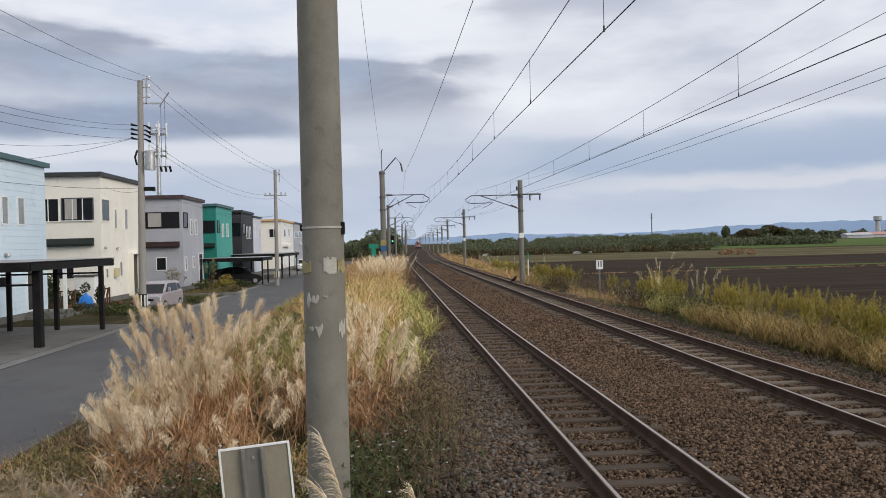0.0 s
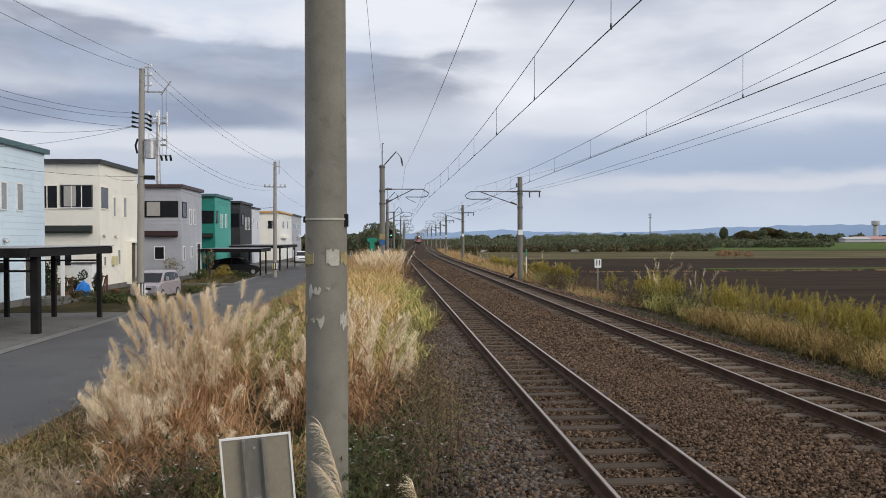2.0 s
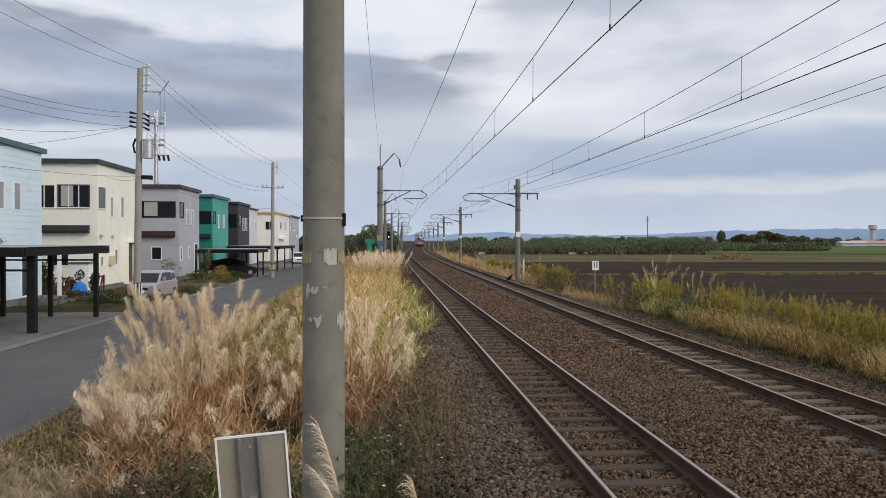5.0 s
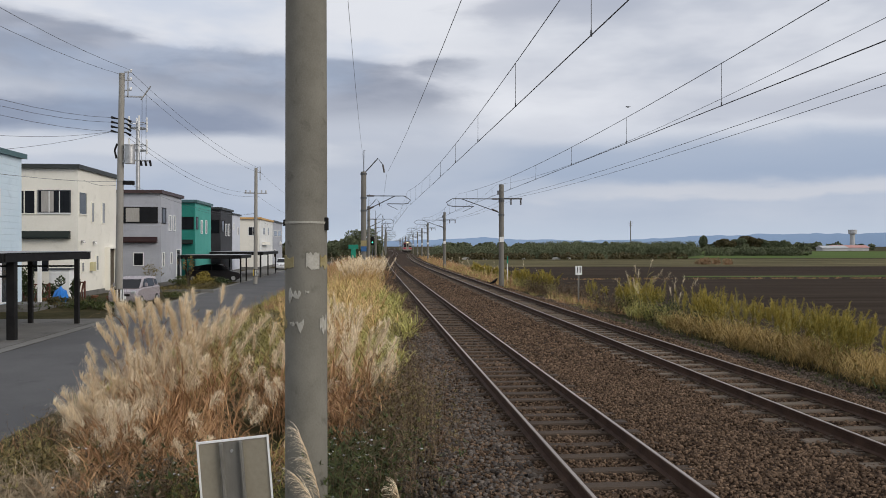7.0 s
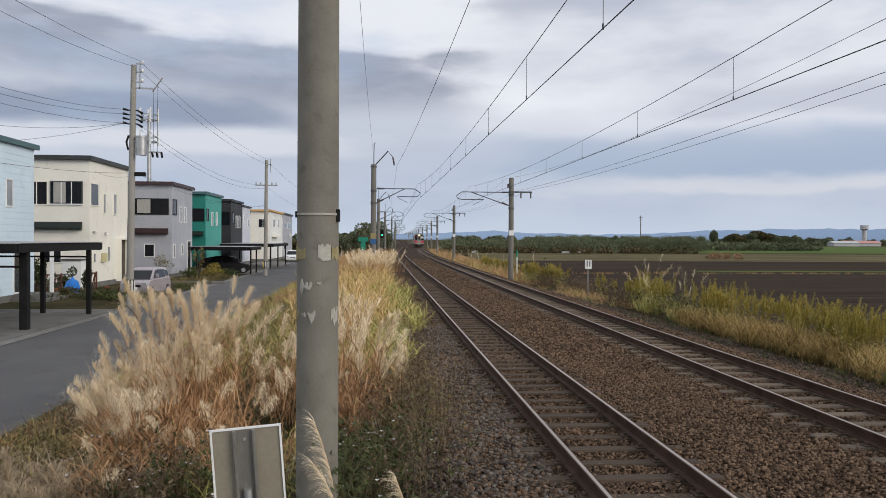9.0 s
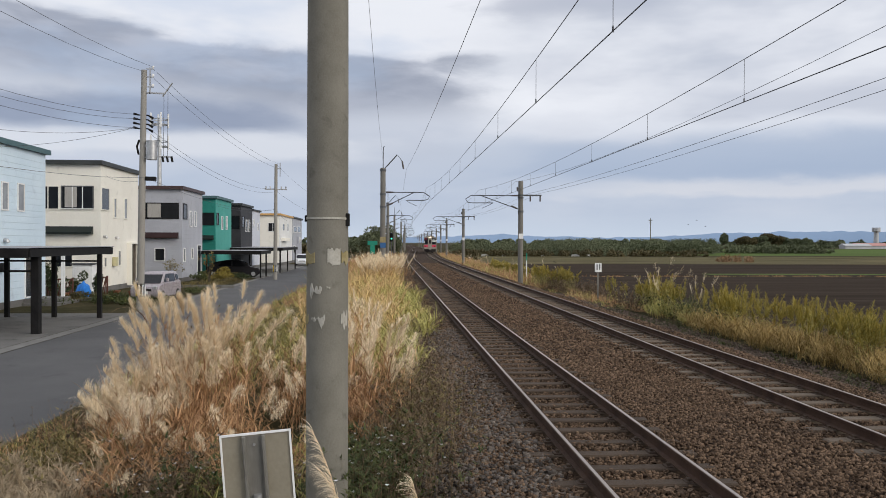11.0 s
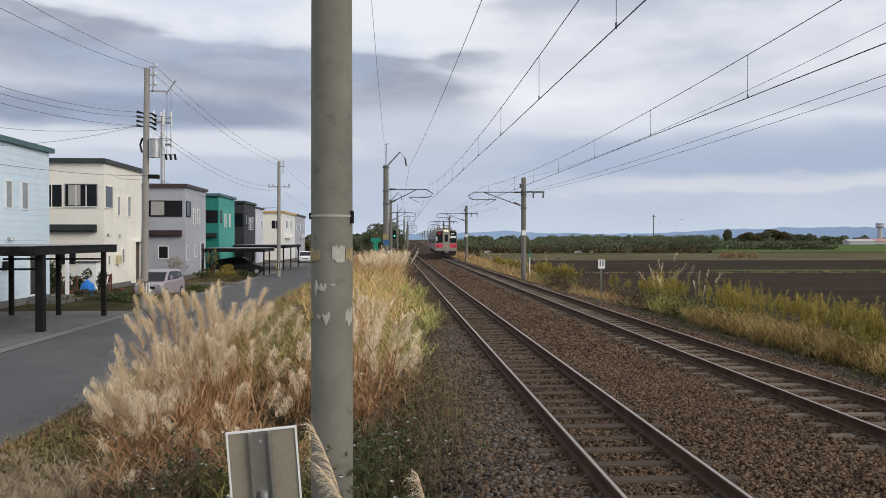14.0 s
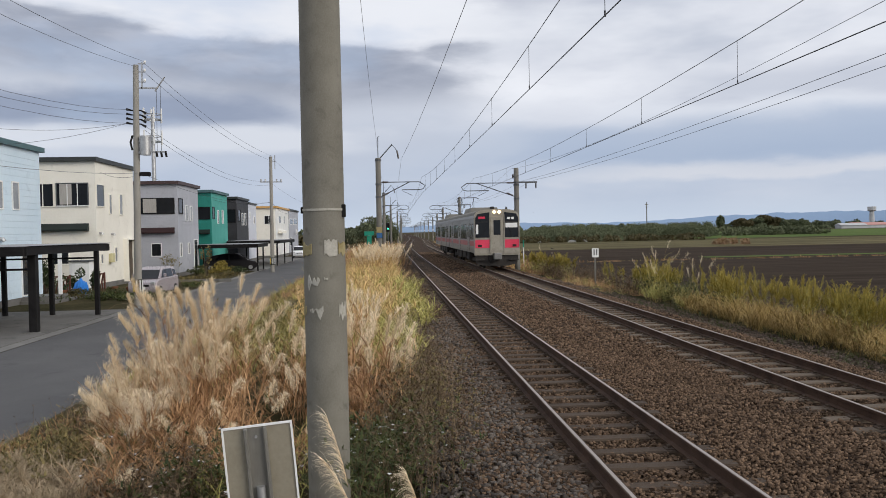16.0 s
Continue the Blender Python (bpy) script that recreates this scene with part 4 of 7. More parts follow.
cp = carport(-16.3, -11.35, 26.6, 34.4, 2.84, [(-11.5, 27.53, 0.13), (-11.4, 33.14, 0.085), (-13.29, 33.5, 0.085), (-15.16, 33.6, 0.085)], "black metal carport with corrugated roof beside the road")
part("tie_rail", Geo().box(0.9, 4.75, 6.8, 6.86, 2.25, 2.32), M["black"], cp, "thin black tie rail")
part("tie_rail", Geo().box(0.6, 4.7, 0.95, 1.0, 2.05, 2.12), M["black"], cp, "thin black tie rail")
carport(-15.3, -10.5, 68.3, 74.0, 2.32, [(-10.66, 69.3, 0.06), (-10.68, 72.6, 0.06), (-12.3, 73.7, 0.06), (-15.1, 69.3, 0.06)], "black carport before the teal house")
carport(-15.2, -10.2, 80.0, 93.0, 2.5, [(-10.5, 80.5, 0.06), (-10.5, 86.5, 0.06), (-11.9, 91.6, 0.06), (-10.4, 92.6, 0.06)], "dark carport before the black house", sheet_mat="polycarb")


# ---------------------------------------------------------------- cars
def wheel(parent, x, y, r, w, side):
    t = part("wheel", Geo().tube([(x - w / 2, y, r), (x - w / 2 + 0.03, y, r), (x + w / 2 - 0.03, y, r), (x + w / 2, y, r)], [r - 0.03, r, r, r - 0.03], 20), M["tyre"], parent, round_=True)
    e = x + side * (w / 2 + 0.004)
    part("rim", Geo().tube([(e - 0.01, y, r), (e + 0.008, y, r)], r * 0.62, 14), M["rim"], t, "grey wheel cover")


def car(m, paint, label, L, W, H, box=True):
    """A small car, its nose towards -y, standing at the middle of its footprint."""
    t = thing("car", m, label, "car", "parked cars")
    h = L / 2
    if box:
        belt = [(-h, 0.32), (-h - 0.04, 0.55), (-h + 0.02, 0.76), (-h + 0.26, 0.87), (-h + 0.75, 0.94), (h - 0.05, 0.98), (h + 0.02, 0.8), (h + 0.03, 0.35), (h - 0.05, 0.22), (-h + 0.06, 0.22)]
        cab = [(-h + 0.42, 0.90), (-h + 1.05, H - 0.14), (-h + 1.38, H - 0.03), (0.2, H), (h - 0.34, H - 0.04), (h - 0.2, H - 0.14), (h - 0.04, 0.94)]
        glass_side = [[(-h + 0.80, 0.98), (-h + 1.22, H - 0.15), (-0.12, H - 0.12), (-0.12, 0.97)], [(-0.06, 0.97), (-0.06, H - 0.12), (0.82, H - 0.14), (0.86, 0.98)], [(0.98, 1.02), (0.94, H - 0.17), (h - 0.34, H - 0.2), (h - 0.28, 1.05)]]
    else:
        belt = [(-h, 0.35), (-h - 0.03, 0.6), (-h + 0.1, 0.75), (-h + 0.9, 0.92), (h - 0.1, 0.98), (h, 0.7), (h, 0.35), (h - 0.1, 0.22), (-h + 0.1, 0.22)]
        cab = [(-h + 0.8, 0.9), (-h + 1.5, H - 0.1), (-h + 1.9, H), (0.6, H - 0.02), (h - 0.6, H - 0.2), (h - 0.05, 0.95)]
        glass_side = [[(-h + 1.2, 0.96), (-h + 1.65, H - 0.14), (0.1, H - 0.1), (0.1, 0.96)], [(0.2, 0.96), (0.2, H - 0.1), (0.95, H - 0.16), (1.3, 0.98)]]
    g = Geo().slab(belt, "x", -W / 2, W / 2)
    ob = part("body", g, paint, t, round_=True)
    b = ob.modifiers.new("soft", "BEVEL")
    b.width, b.segments, b.limit_method = 0.06, 3, "ANGLE"
    b.angle_limit = radians(50)
    g = Geo()
    n = len(cab)
    lo = [(W / 2 - 0.03 - 0.12 * max(0, (z - 1.0) / (H - 1.0)), y, z) for y, z in cab]
    g.add([(-x, y, z) for x, y, z in lo] + lo, [tuple(range(n)), tuple(range(2 * n - 1, n - 1, -1))] + [(i, n + i, n + (i + 1) % n, (i + 1) % n) for i in range(n)])
    ob = part("cabin", g, paint, t, round_=True)
    b = ob.modifiers.new("soft", "BEVEL")
    b.width, b.segments, b.limit_method = 0.09, 3, "ANGLE"
    b.angle_limit = radians(50)
    for s in (-1, 1):
        for q in glass_side:
            def xs(z):
                return s * (W / 2 - 0.03 - 0.12 * max(0, (z - 1.0) / (H - 1.0)) + 0.012)
            k = len(q)
            v = [(xs(z), y, z) for y, z in q] + [(xs(z) - s * 0.02, y, z) for y, z in q]
            part("side_window", Geo().add(v, [tuple(range(k)), tuple(range(2 * k - 1, k - 1, -1))] + [(i, k + i, k + (i + 1) % k, (i + 1) % k) for i in range(k)]), M["glass_dark"], t)
    (ya, za), (yb, zb) = cab[0], cab[1]
    fw = [(0.06, W / 2 - 0.09), (0.96, W / 2 - 0.17)]
    v = []
    for s_, hw in fw:
        y, z = ya + (yb - ya) * s_, za + (zb - za) * s_
        v += [(-hw, y - 0.02, z + 0.012), (hw, y - 0.02, z + 0.012)]
    v += [(x, y + 0.03, z - 0.01) for x, y, z in v]
    part("windscreen", Geo().add(v, [(0, 1, 3, 2), (4, 6, 7, 5), (0, 4, 5, 1), (2, 3, 7, 6), (0, 2, 6, 4), (1, 5, 7, 3)]), M["glass_dark"], t)
    part("rear_window", Geo().box(-W / 2 + 0.2, W / 2 - 0.2, h - 0.12, h - 0.08, 1.1, H - 0.3, 0.01), M["glass_dark"], t)
    part("grille", Geo().box(-0.35, 0.35, -h - 0.05, -h - 0.02, 0.55, 0.66, 0.005), M["black"], t, "dark grille")
    part("number_plate", Geo().box(-0.165, 0.165, -h - 0.07, -h - 0.03, 0.40, 0.56), M["white"], t, "pale blank number plate")
    for s in (-1, 1):
        part("headlamp", Geo().box(s * (W / 2 - 0.20) - 0.11, s * (W / 2 - 0.20) + 0.11, -h - 0.03, -h + 0.1, 0.66, 0.80, 0.03), M["steel"], t, "clear headlamp")
        part("mirror", Geo().box(s * (W / 2 + 0.08) - 0.07, s * (W / 2 + 0.08) + 0.07, -h + 0.95, -h + 1.03, 1.0, 1.18, 0.02), paint, t)
        for y in (-h + 0.55, h - 0.5):
            wheel(t, s * (W / 2 - 0.07), y, 0.29, 0.17, s)
    return t


car(pose(-12.0, 43.3, ROAD_Z + 0.03, 0, 0, -5), M["paint_pink"], "pale pinkish silver box-shaped small car, parked before a house", 3.25, 1.44, 1.50)
car(pose(-11.1, 107.6, ROAD_Z + 0.02, 0, 0, 4), M["paint_white"], "white hatchback car parked at the roadside", 4.0, 1.7, 1.5, False)
car(pose(-13.3, 72.0, ROAD_Z + 0.02, 0, 0, 95), M["paint_black"], "black car parked under the carport", 4.4, 1.75, 1.5, False)


# ---------------------------------------------------------------- garden things before the cream house
def lattice_fence(x, y, w, h):
    t = thing("lattice_fence", pose(x, y, ROAD_Z), "reddish brown wooden lattice fence in the garden", "fence", "garden fences")
    for k in (0, w - 0.08):
        part("post", Geo().box(k, k + 0.08, -0.04, 0.04, 0, h, 0.01), M["lattice"], t)
    for z in (0.05, h - 0.12):
        part("rail", Geo().box(0.08, w - 0.08, -0.025, 0.025, z, z + 0.07), M["lattice"], t)
    n = int(w / 0.16)
    for k in range(n):
        c = 0.08 + (w - 0.16) * k / n
        part("slat", Geo().add([(c, -0.012, 0.12), (c + 0.05, -0.012, 0.12), (min(c + 0.25, w - 0.08), -0.012, h - 0.12), (min(c + 0.2, w - 0.13), -0.012, h - 0.12),
                                (c, 0.012, 0.12), (c + 0.05, 0.012, 0.12), (min(c + 0.25, w - 0.08), 0.012, h - 0.12), (min(c + 0.2, w - 0.13), 0.012, h - 0.12)],
                               [(0, 1, 2, 3), (7, 6, 5, 4), (0, 4, 5, 1), (1, 5, 6, 2), (2, 6, 7, 3), (3, 7, 4, 0)]), M["lattice"], t)
    return t


lattice_fence(-17.9, 44.2, 1.35, 1.15)
lattice_fence(-15.9, 45.5, 0.7, 1.2)
shed = thing("garden_shed", pose(-17.2, 47.6, ROAD_Z), "small white garden shed beside the house", "shed")
part("body", Geo().box(-0.55, 0.55, -0.35, 0.35, 0, 1.75, 0.02), M["white"], shed)
part("door", Geo().box(-0.42, 0.42, -0.38, -0.36, 0.08, 1.6, 0.005), M["white"], shed)
part("roof", Geo().box(-0.62, 0.62, -0.45, 0.42, 1.75, 1.83, 0.02), M["darksteel"], shed)
tarp = Geo()
for i in range(7):
    a = i / 7 * math.tau
    tarp.tube([(0.12 * math.cos(a), 0.1 * math.sin(a), 0), (0.26 * math.cos(a), 0.2 * math.sin(a), 0.3), (0.18 * math.cos(a + 0.4), 0.15 * math.sin(a + 0.4), 0.62), (0.02, 0, 0.8 + 0.05 * (i % 3))], [0.1, 0.17, 0.14, 0.04], 7)
tb = tagged(part("blue_sheet", tarp, M["tarp"], round_=True), "crumpled bright blue plastic sheet over garden tools", "plastic sheet")
tb.matrix_basis = pose(-16.25, 44.8, ROAD_Z + 0.03)
for x, y, s in ((-14.9, 46.0, 1.0), (-14.3, 46.6, 0.8), (-16.9, 44.0, 1.0)):
    pot = thing("flower_pot", pose(x, y, ROAD_Z + 0.03), "terracotta flower pot in the front garden", "flower pot", "flower pots")
    part("pot", Geo().tube([(0, 0, 0), (0, 0, 0.3 * s), (0, 0, 0.34 * s)], [0.13 * s, 0.2 * s, 0.22 * s], 12), M["terracotta"], pot, round_=True)
for x, y, L in ((-13.2, 47.0, 2.2), (-15.6, 43.0, 2.6), (-12.2, 55.0, 4.0)):
    kb = tagged(part("garden_edging", Geo().box(-L / 2, L / 2, -0.12, 0.12, -0.05, 0.2, 0.03), M["slab"]), "low concrete edging of a garden bed", "edging", "garden edging")
    kb.matrix_basis = pose(x, y, ROAD_Z)


# ---------------------------------------------------------------- utility poles
def striped_band(t, r):
    g = Geo()
    part("guard", Geo().tube([(0, 0, 0.62), (0, 0, 1.2)], r + 0.015, 18), M["black"], t, "black pole guard")
    for k in range(8):
        a = k / 8 * math.tau
        c, s = math.cos(a) * (r + 0.022), math.sin(a) * (r + 0.022)
        part("stripe", Geo().box(c - 0.025, c + 0.025, s - 0.025, s + 0.025, 0.66, 1.16), M["yellow"] if k % 4 == 1 else M["white"], t)


def utility_pole(x, y, h, label, lean=0.0, big=True):
    t = thing("utility_pole", pose(x, y, ROAD_Z, 0, lean, 0), label, "utility pole", "utility poles")
    r0, r1 = 0.17, 0.12
    part("pole", Geo().tube([(0, 0, -0.5), (0, 0, h * 0.5), (0, 0, h)], [r0, (r0 + r1) / 2, r1], 18), M["pale_pole"], t, round_=True)
    if big:
        part("crossarm", Geo().box(0.24, 0.29, -0.04, 0.04, h - 1.05, h + 0.12), M["steel"], t, "galvanised steel pole-top frame")
        for z in (h + 0.08, h - 0.28, h - 0.72):
            part("bracket", Geo().box(0.1, 0.42, -0.03, 0.03, z - 0.04, z), M["steel"], t)
            part("insulator", Geo().tube([(0.36, 0, z), (0.38, 0, z + 0.06), (0.42, 0, z + 0.12)], [0.05, 0.06, 0.03], 8), M["white"], t)
        part("crossarm", Geo().box(0.1, 0.92, -0.04, 0.04, h - 1.04, h - 0.98), M["steel"], t, "galvanised steel arm")
        part("stay_arm", Geo().tube([(0.82, 0, h - 1.15), (1.24, 0, h - 0.52)], 0.035, 6), M["steel"], t, "slanting steel arm")
        for k in range(4):
            z = h - 2.0 - 0.2 * k
            part("insulator", Geo().tube([(-0.42, 0, z + 0.05), (-0.18, 0, z), (0.2, 0, z), (0.42, 0, z - 0.12)], [0.06, 0.03, 0.03, 0.06], 8), M["black"], t, "dark strain insulator")
        tr = part("transformer", Geo().tube([(0.42, -0.1, h - 3.98), (0.42, -0.1, h - 3.2)], 0.23, 18), M["steel"], t, "grey pole transformer", round_=True)
        part("lid", Geo().tube([(0.42, -0.1, h - 3.2), (0.42, -0.1, h - 3.14)], 0.25, 18), M["steel"], tr)
        for z in (h - 3.9, h - 3.4):
            part("bracket", Geo().box(0.1, 0.3, -0.08, 0.08, z, z + 0.06), M["steel"], t)
        part("cable_coil", Geo().tube([(-0.16, 0, h - 3.1), (-0.26, 0, h - 3.4), (-0.18, 0, h - 3.75)], 0.05, 6), M["black"], t)
        part("crossarm", Geo().box(0.1, 1.25, -0.04, 0.04, h - 3.85, h - 3.79), M["steel"], t)
        for e in (0.85, 1.05, 1.25):
            part("insulator", Geo().tube([(e, 0, h - 3.8), (e + 0.05, 0, h - 4.05)], 0.05, 8), M["black"], t)
        part("drop_wire", Geo().tube([(0.88, 0, h - 1.1), (0.9, 0, h - 3.8)], 0.01, 5), M["wire"], t)
        part("drop_wire", Geo().tube([(1.05, 0, h - 0.85), (1.08, 0, h - 3.8)], 0.01, 5), M["wire"], t)
        part("clamp_box", Geo().box(0.12, 0.6, -0.1, 0.1, h - 4.9, h - 4.72, 0.03), M["black"], t, "black cable joint")
    else:
        part("crossarm", Geo().box(-0.9, 0.9, -0.04, 0.04, h - 2.1, h - 2.02), M["steel"], t, "steel crossarm")
        part("crossarm", Geo().box(0.1, 0.4, -0.04, 0.04, h - 0.4, h - 0.34).box(0.3, 0.36, -0.04, 0.04, h - 1.0, h + 0.1), M["steel"], t)
        for e in (-0.8, -0.45, 0.45, 0.8):
            part("insulator", Geo().tube([(e, 0, h - 2.02), (e, 0, h - 1.82)], 0.06, 8), M["steel"], t)
    striped_band(t, r0)
    return t


utility_pole(-10.99, 37.06, 10.68, "tall concrete utility pole with transformer and steel arms", 0.9)
utility_pole(-9.15, 67.16, 9.4, "concrete utility pole with a crossarm beside the road", 0.3, False)

tower = thing("antenna_mast", pose(-21.9, 80, -0.74), "tall slender steel antenna mast behind the houses", "antenna mast")
part("mast", Geo().tube([(0, 0, 0), (0, 0, 9), (0, 0, 14.8)], [0.24, 0.2, 0.16], 12), M["steel"], tower)
for z in (12.2, 14.3):
    ring = [(0.75 * math.cos(k / 10 * math.tau), 0.75 * math.sin(k / 10 * math.tau), z) for k in range(11)]
    part("platform_ring", Geo().tube(ring, 0.05, 5).tube([(p[0], p[1], z + 0.5) for p in ring], 0.04, 5).tube([(-0.75, 0, z), (0.75, 0, z)], 0.05, 5), M["steel"], tower)
    for k in range(4):
        a = k / 4 * math.tau + 0.4
        part("antenna", Geo().box(0.8 * math.cos(a) - 0.08, 0.8 * math.cos(a) + 0.08, 0.8 * math.sin(a) - 0.06, 0.8 * math.sin(a) + 0.06, z - 0.3, z + 1.1, 0.02), M["white"], tower)

UP, UP2 = (-10.85, 37.06), (-9.1, 67.16)
street = [((-10.4, 37.06, 10.1), (-10.5, -3, 10.1), 1.1), ((-10.8, 37.06, 9.9), (-10.9, -3, 9.9), 1.25),
          ((-11.2, 37.0, 8.0), (-11.2, -3, 8.0), 1.45), ((-11.2, 37.0, 7.8), (-11.2, -3, 7.8), 1.45), ((-11.2, 37.0, 7.4), (-11.2, -3, 7.4), 1.3),
          ((-10.4, 37.06, 10.0), (-8.9, 67.16, 8.7), 0.5), ((-10.4, 37.06, 9.6), (-8.9, 67.16, 8.3), 0.5),
          ((-10.5, 37.0, 7.3), (-9.2, 67.16, 6.7), 0.75), ((-10.5, 37.0, 7.1), (-9.2, 67.16, 6.4), 0.8), ((-10.5, 37.0, 5.1), (-9.2, 67.16, 5.0), 0.5),
          ((-10.8, 37.06, 5.2), (-10.8, -3, 5.2), 0.85), ((-10.8, 37.06, 5.1), (-16.9, 50.2, 6.3), 0.2),
          ((-9.1, 67.16, 5.0), (-15.4, 75, 5.6), 0.3), ((-9.1, 67.16, 5.0), (-13.9, 120.9, 5.6), 0.5), ((-9.0, 67.16, 8.6), (-8.5, 118, 8.2), 0.6),
          ((-9.2, 67.16, 6.6), (-8.6, 118, 6.2), 0.6), ((-11.2, 37.0, 7.4), (-17.2, 30.0, 6.9), 0.45), ((-11.2, 37.0, 7.4), (-22, 34, 6.6), 0.7)]
for p, q, d in street:
    wire_run("street_cable", sag(p, q, d), 0.0075, "black overhead cable along the street")


# ---------------------------------------------------------------- grasses and weeds
def ribbons(base, az, length, lean, droop, width, seg=4, taper=0.8, twist=None):
    """Bent tapering blades. Returns vertices, quads and the points and slopes along each blade."""
    n = len(az)
    s = np.linspace(0, 1, seg + 1)
    mid = (s[:-1] + s[1:]) / 2
    phi = lean[:, None] + droop[:, None] * mid[None, :]
    step = (length / seg)[:, None]
    r = np.concatenate([np.zeros((n, 1)), np.cumsum(np.sin(phi) * step, 1)], 1)
    z = np.concatenate([np.zeros((n, 1)), np.cumsum(np.cos(phi) * step, 1)], 1)
    ca, sa = np.cos(az)[:, None], np.sin(az)[:, None]
    p = np.stack([base[:, 0:1] + r * ca, base[:, 1:2] + r * sa, base[:, 2:3] + z], 2)
    tw = az + math.pi / 2 + (rng.normal(0, 0.7, n) if twist is None else twist)
    side = np.stack([np.cos(tw), np.sin(tw), np.zeros(n)], 1)[:, None, :]
    w = (width[:, None] * (1.02 - s[None, :]) ** taper)[:, :, None] * 0.5
    v = np.stack([p - side * w, p + side * w], 2).reshape(-1, 3)
    k = np.arange(seg)
    q = np.stack([2 * k, 2 * k + 1, 2 * k + 3, 2 * k + 2], 1)
    f = (q[None] + (np.arange(n) * 2 * (seg + 1))[:, None, None]).reshape(-1, 4)
    return v, f, p


class Bulk:
    def __init__(self):
        self.v, self.f, self.n = [], [], 0

    def add(self, v, f):
        self.v.append(v)
        self.f.append(f + self.n)
        self.n += len(v)

    def make(self, name, material, parent=None):
        return bulk(name, np.concatenate(self.v), np.concatenate(self.f), material, parent)


OUT = []     # directions away from the tuft's middle, of the latest spots


def spots(n, x0, x1, y0, y1, clump=0, spread=0.18):
    """Random places on the ground; clump: so many tufts that the stems crowd round."""
    if clump:
        c = np.stack([rng.uniform(x0, x1, clump), rng.uniform(y0, y1, clump)], 1)
        which = rng.integers(0, clump, n)
        p = c[which] + rng.normal(0, spread, (n, 2))
    else:
        p = np.stack([rng.uniform(x0, x1, n), rng.uniform(y0, y1, n)], 1)
    OUT.clear()
    if clump:
        OUT.append(np.arctan2(*(p - c[which]).T[::-1]))
    z = np.array([ground_z(x) for x in p[:, 0]])
    x = p[:, 0] + np.array([bend(y) for y in p[:, 1]])
    return np.stack([x, p[:, 1], z - 0.03], 1)


def blades(b, base, h, hs=0.2, lean=0.25, droop=1.1, width=0.012, seg=4):
    n = len(base)
    az = OUT[0] + rng.normal(0, 0.7, n) if OUT else rng.uniform(0, math.tau, n)
    b.add(*ribbons(base, az, np.maximum(0.1, rng.normal(h, h * hs, n)), np.abs(rng.normal(0, lean, n)), np.abs(rng.normal(droop, 0.5, n)), width * rng.uniform(0.6, 1.3, n), seg)[:2])


def plumes(b, stems, base, h, hs=0.2, wind=math.pi, hairs=26, size=0.26, lean=0.06, thin=0.0055):
    n = len(base)
    az = wind + rng.normal(0, 0.9, n)
    L = rng.normal(h, h * hs, n)
    v, f, p = ribbons(base, az, L, np.abs(rng.normal(lean, 0.1, n)), np.abs(rng.normal(0.32, 0.25, n)), np.full(n, 0.008), 6, 0.35)
    stems.add(v, f)
    top, prev = p[:, -1], p[:, -2]
    along = (top - prev) / np.linalg.norm(top - prev, axis=1, keepdims=True)
    sc = rng.uniform(0.7, 1.25, n) * size
    opened = rng.uniform(0.6, 1.1, n)
    tilt = np.arccos(np.clip(along[:, 2], -1, 1)) * 0.8
    for k in range(hairs):
        s = (k + 0.5) / hairs
        start = top - along * (sc * (1.3 * (1 - s)))[:, None]
        a = az + rng.normal(0, 0.9, n)
        ln = sc * rng.uniform(0.3, 0.6, n) * (0.6 + 0.5 * math.sin(2.6 * s + 0.3))
        b.add(*ribbons(start, a, ln, tilt + 0.15 + np.abs(rng.normal(0.12, 0.18, n)), opened * rng.uniform(0.3, 1.5, n), thin * rng.uniform(0.7, 1.4, n), 2, 0.4)[:2])


def silver_grass(label, places, nb, np_, h, hp, clump, green=0, lean=0.25, width=0.012, size=0.27, hairs=200, spread=0.15):
    t = tagged(new("silver_grass"), label, "silver grass", "silver grass stands", "stuff")
    t.empty_display_size = 0.3
    b, s, pl, gr = Bulk(), Bulk(), Bulk(), Bulk()
    x0, x1, y0, y1 = places
    if nb:
        blades(b, spots(nb, x0, x1, y0, y1, clump, spread), h, 0.25, lean, 1.0, width)
    if green:
        blades(gr, spots(green, x0, x1, y0, y1, clump * 2, spread), h * 0.85, 0.25, lean, 1.2, width)
        tagged(gr.make("green_blades", M["blade_green"], t), kind="stuff")
    if np_:
        plumes(pl, s, spots(np_, x0, x1, y0, y1, clump, spread * 1.4), hp, size=size, hairs=hairs, thin=0.0042 if hairs > 100 else (0.009 if hairs > 30 else 0.022))
        tagged(s.make("stems", M["blade"], t), kind="stuff")
        tagged(pl.make("plumes", M["plume"], t), kind="stuff")
    if nb:
        tagged(b.make("blades", M["blade"], t), kind="stuff")
    return t


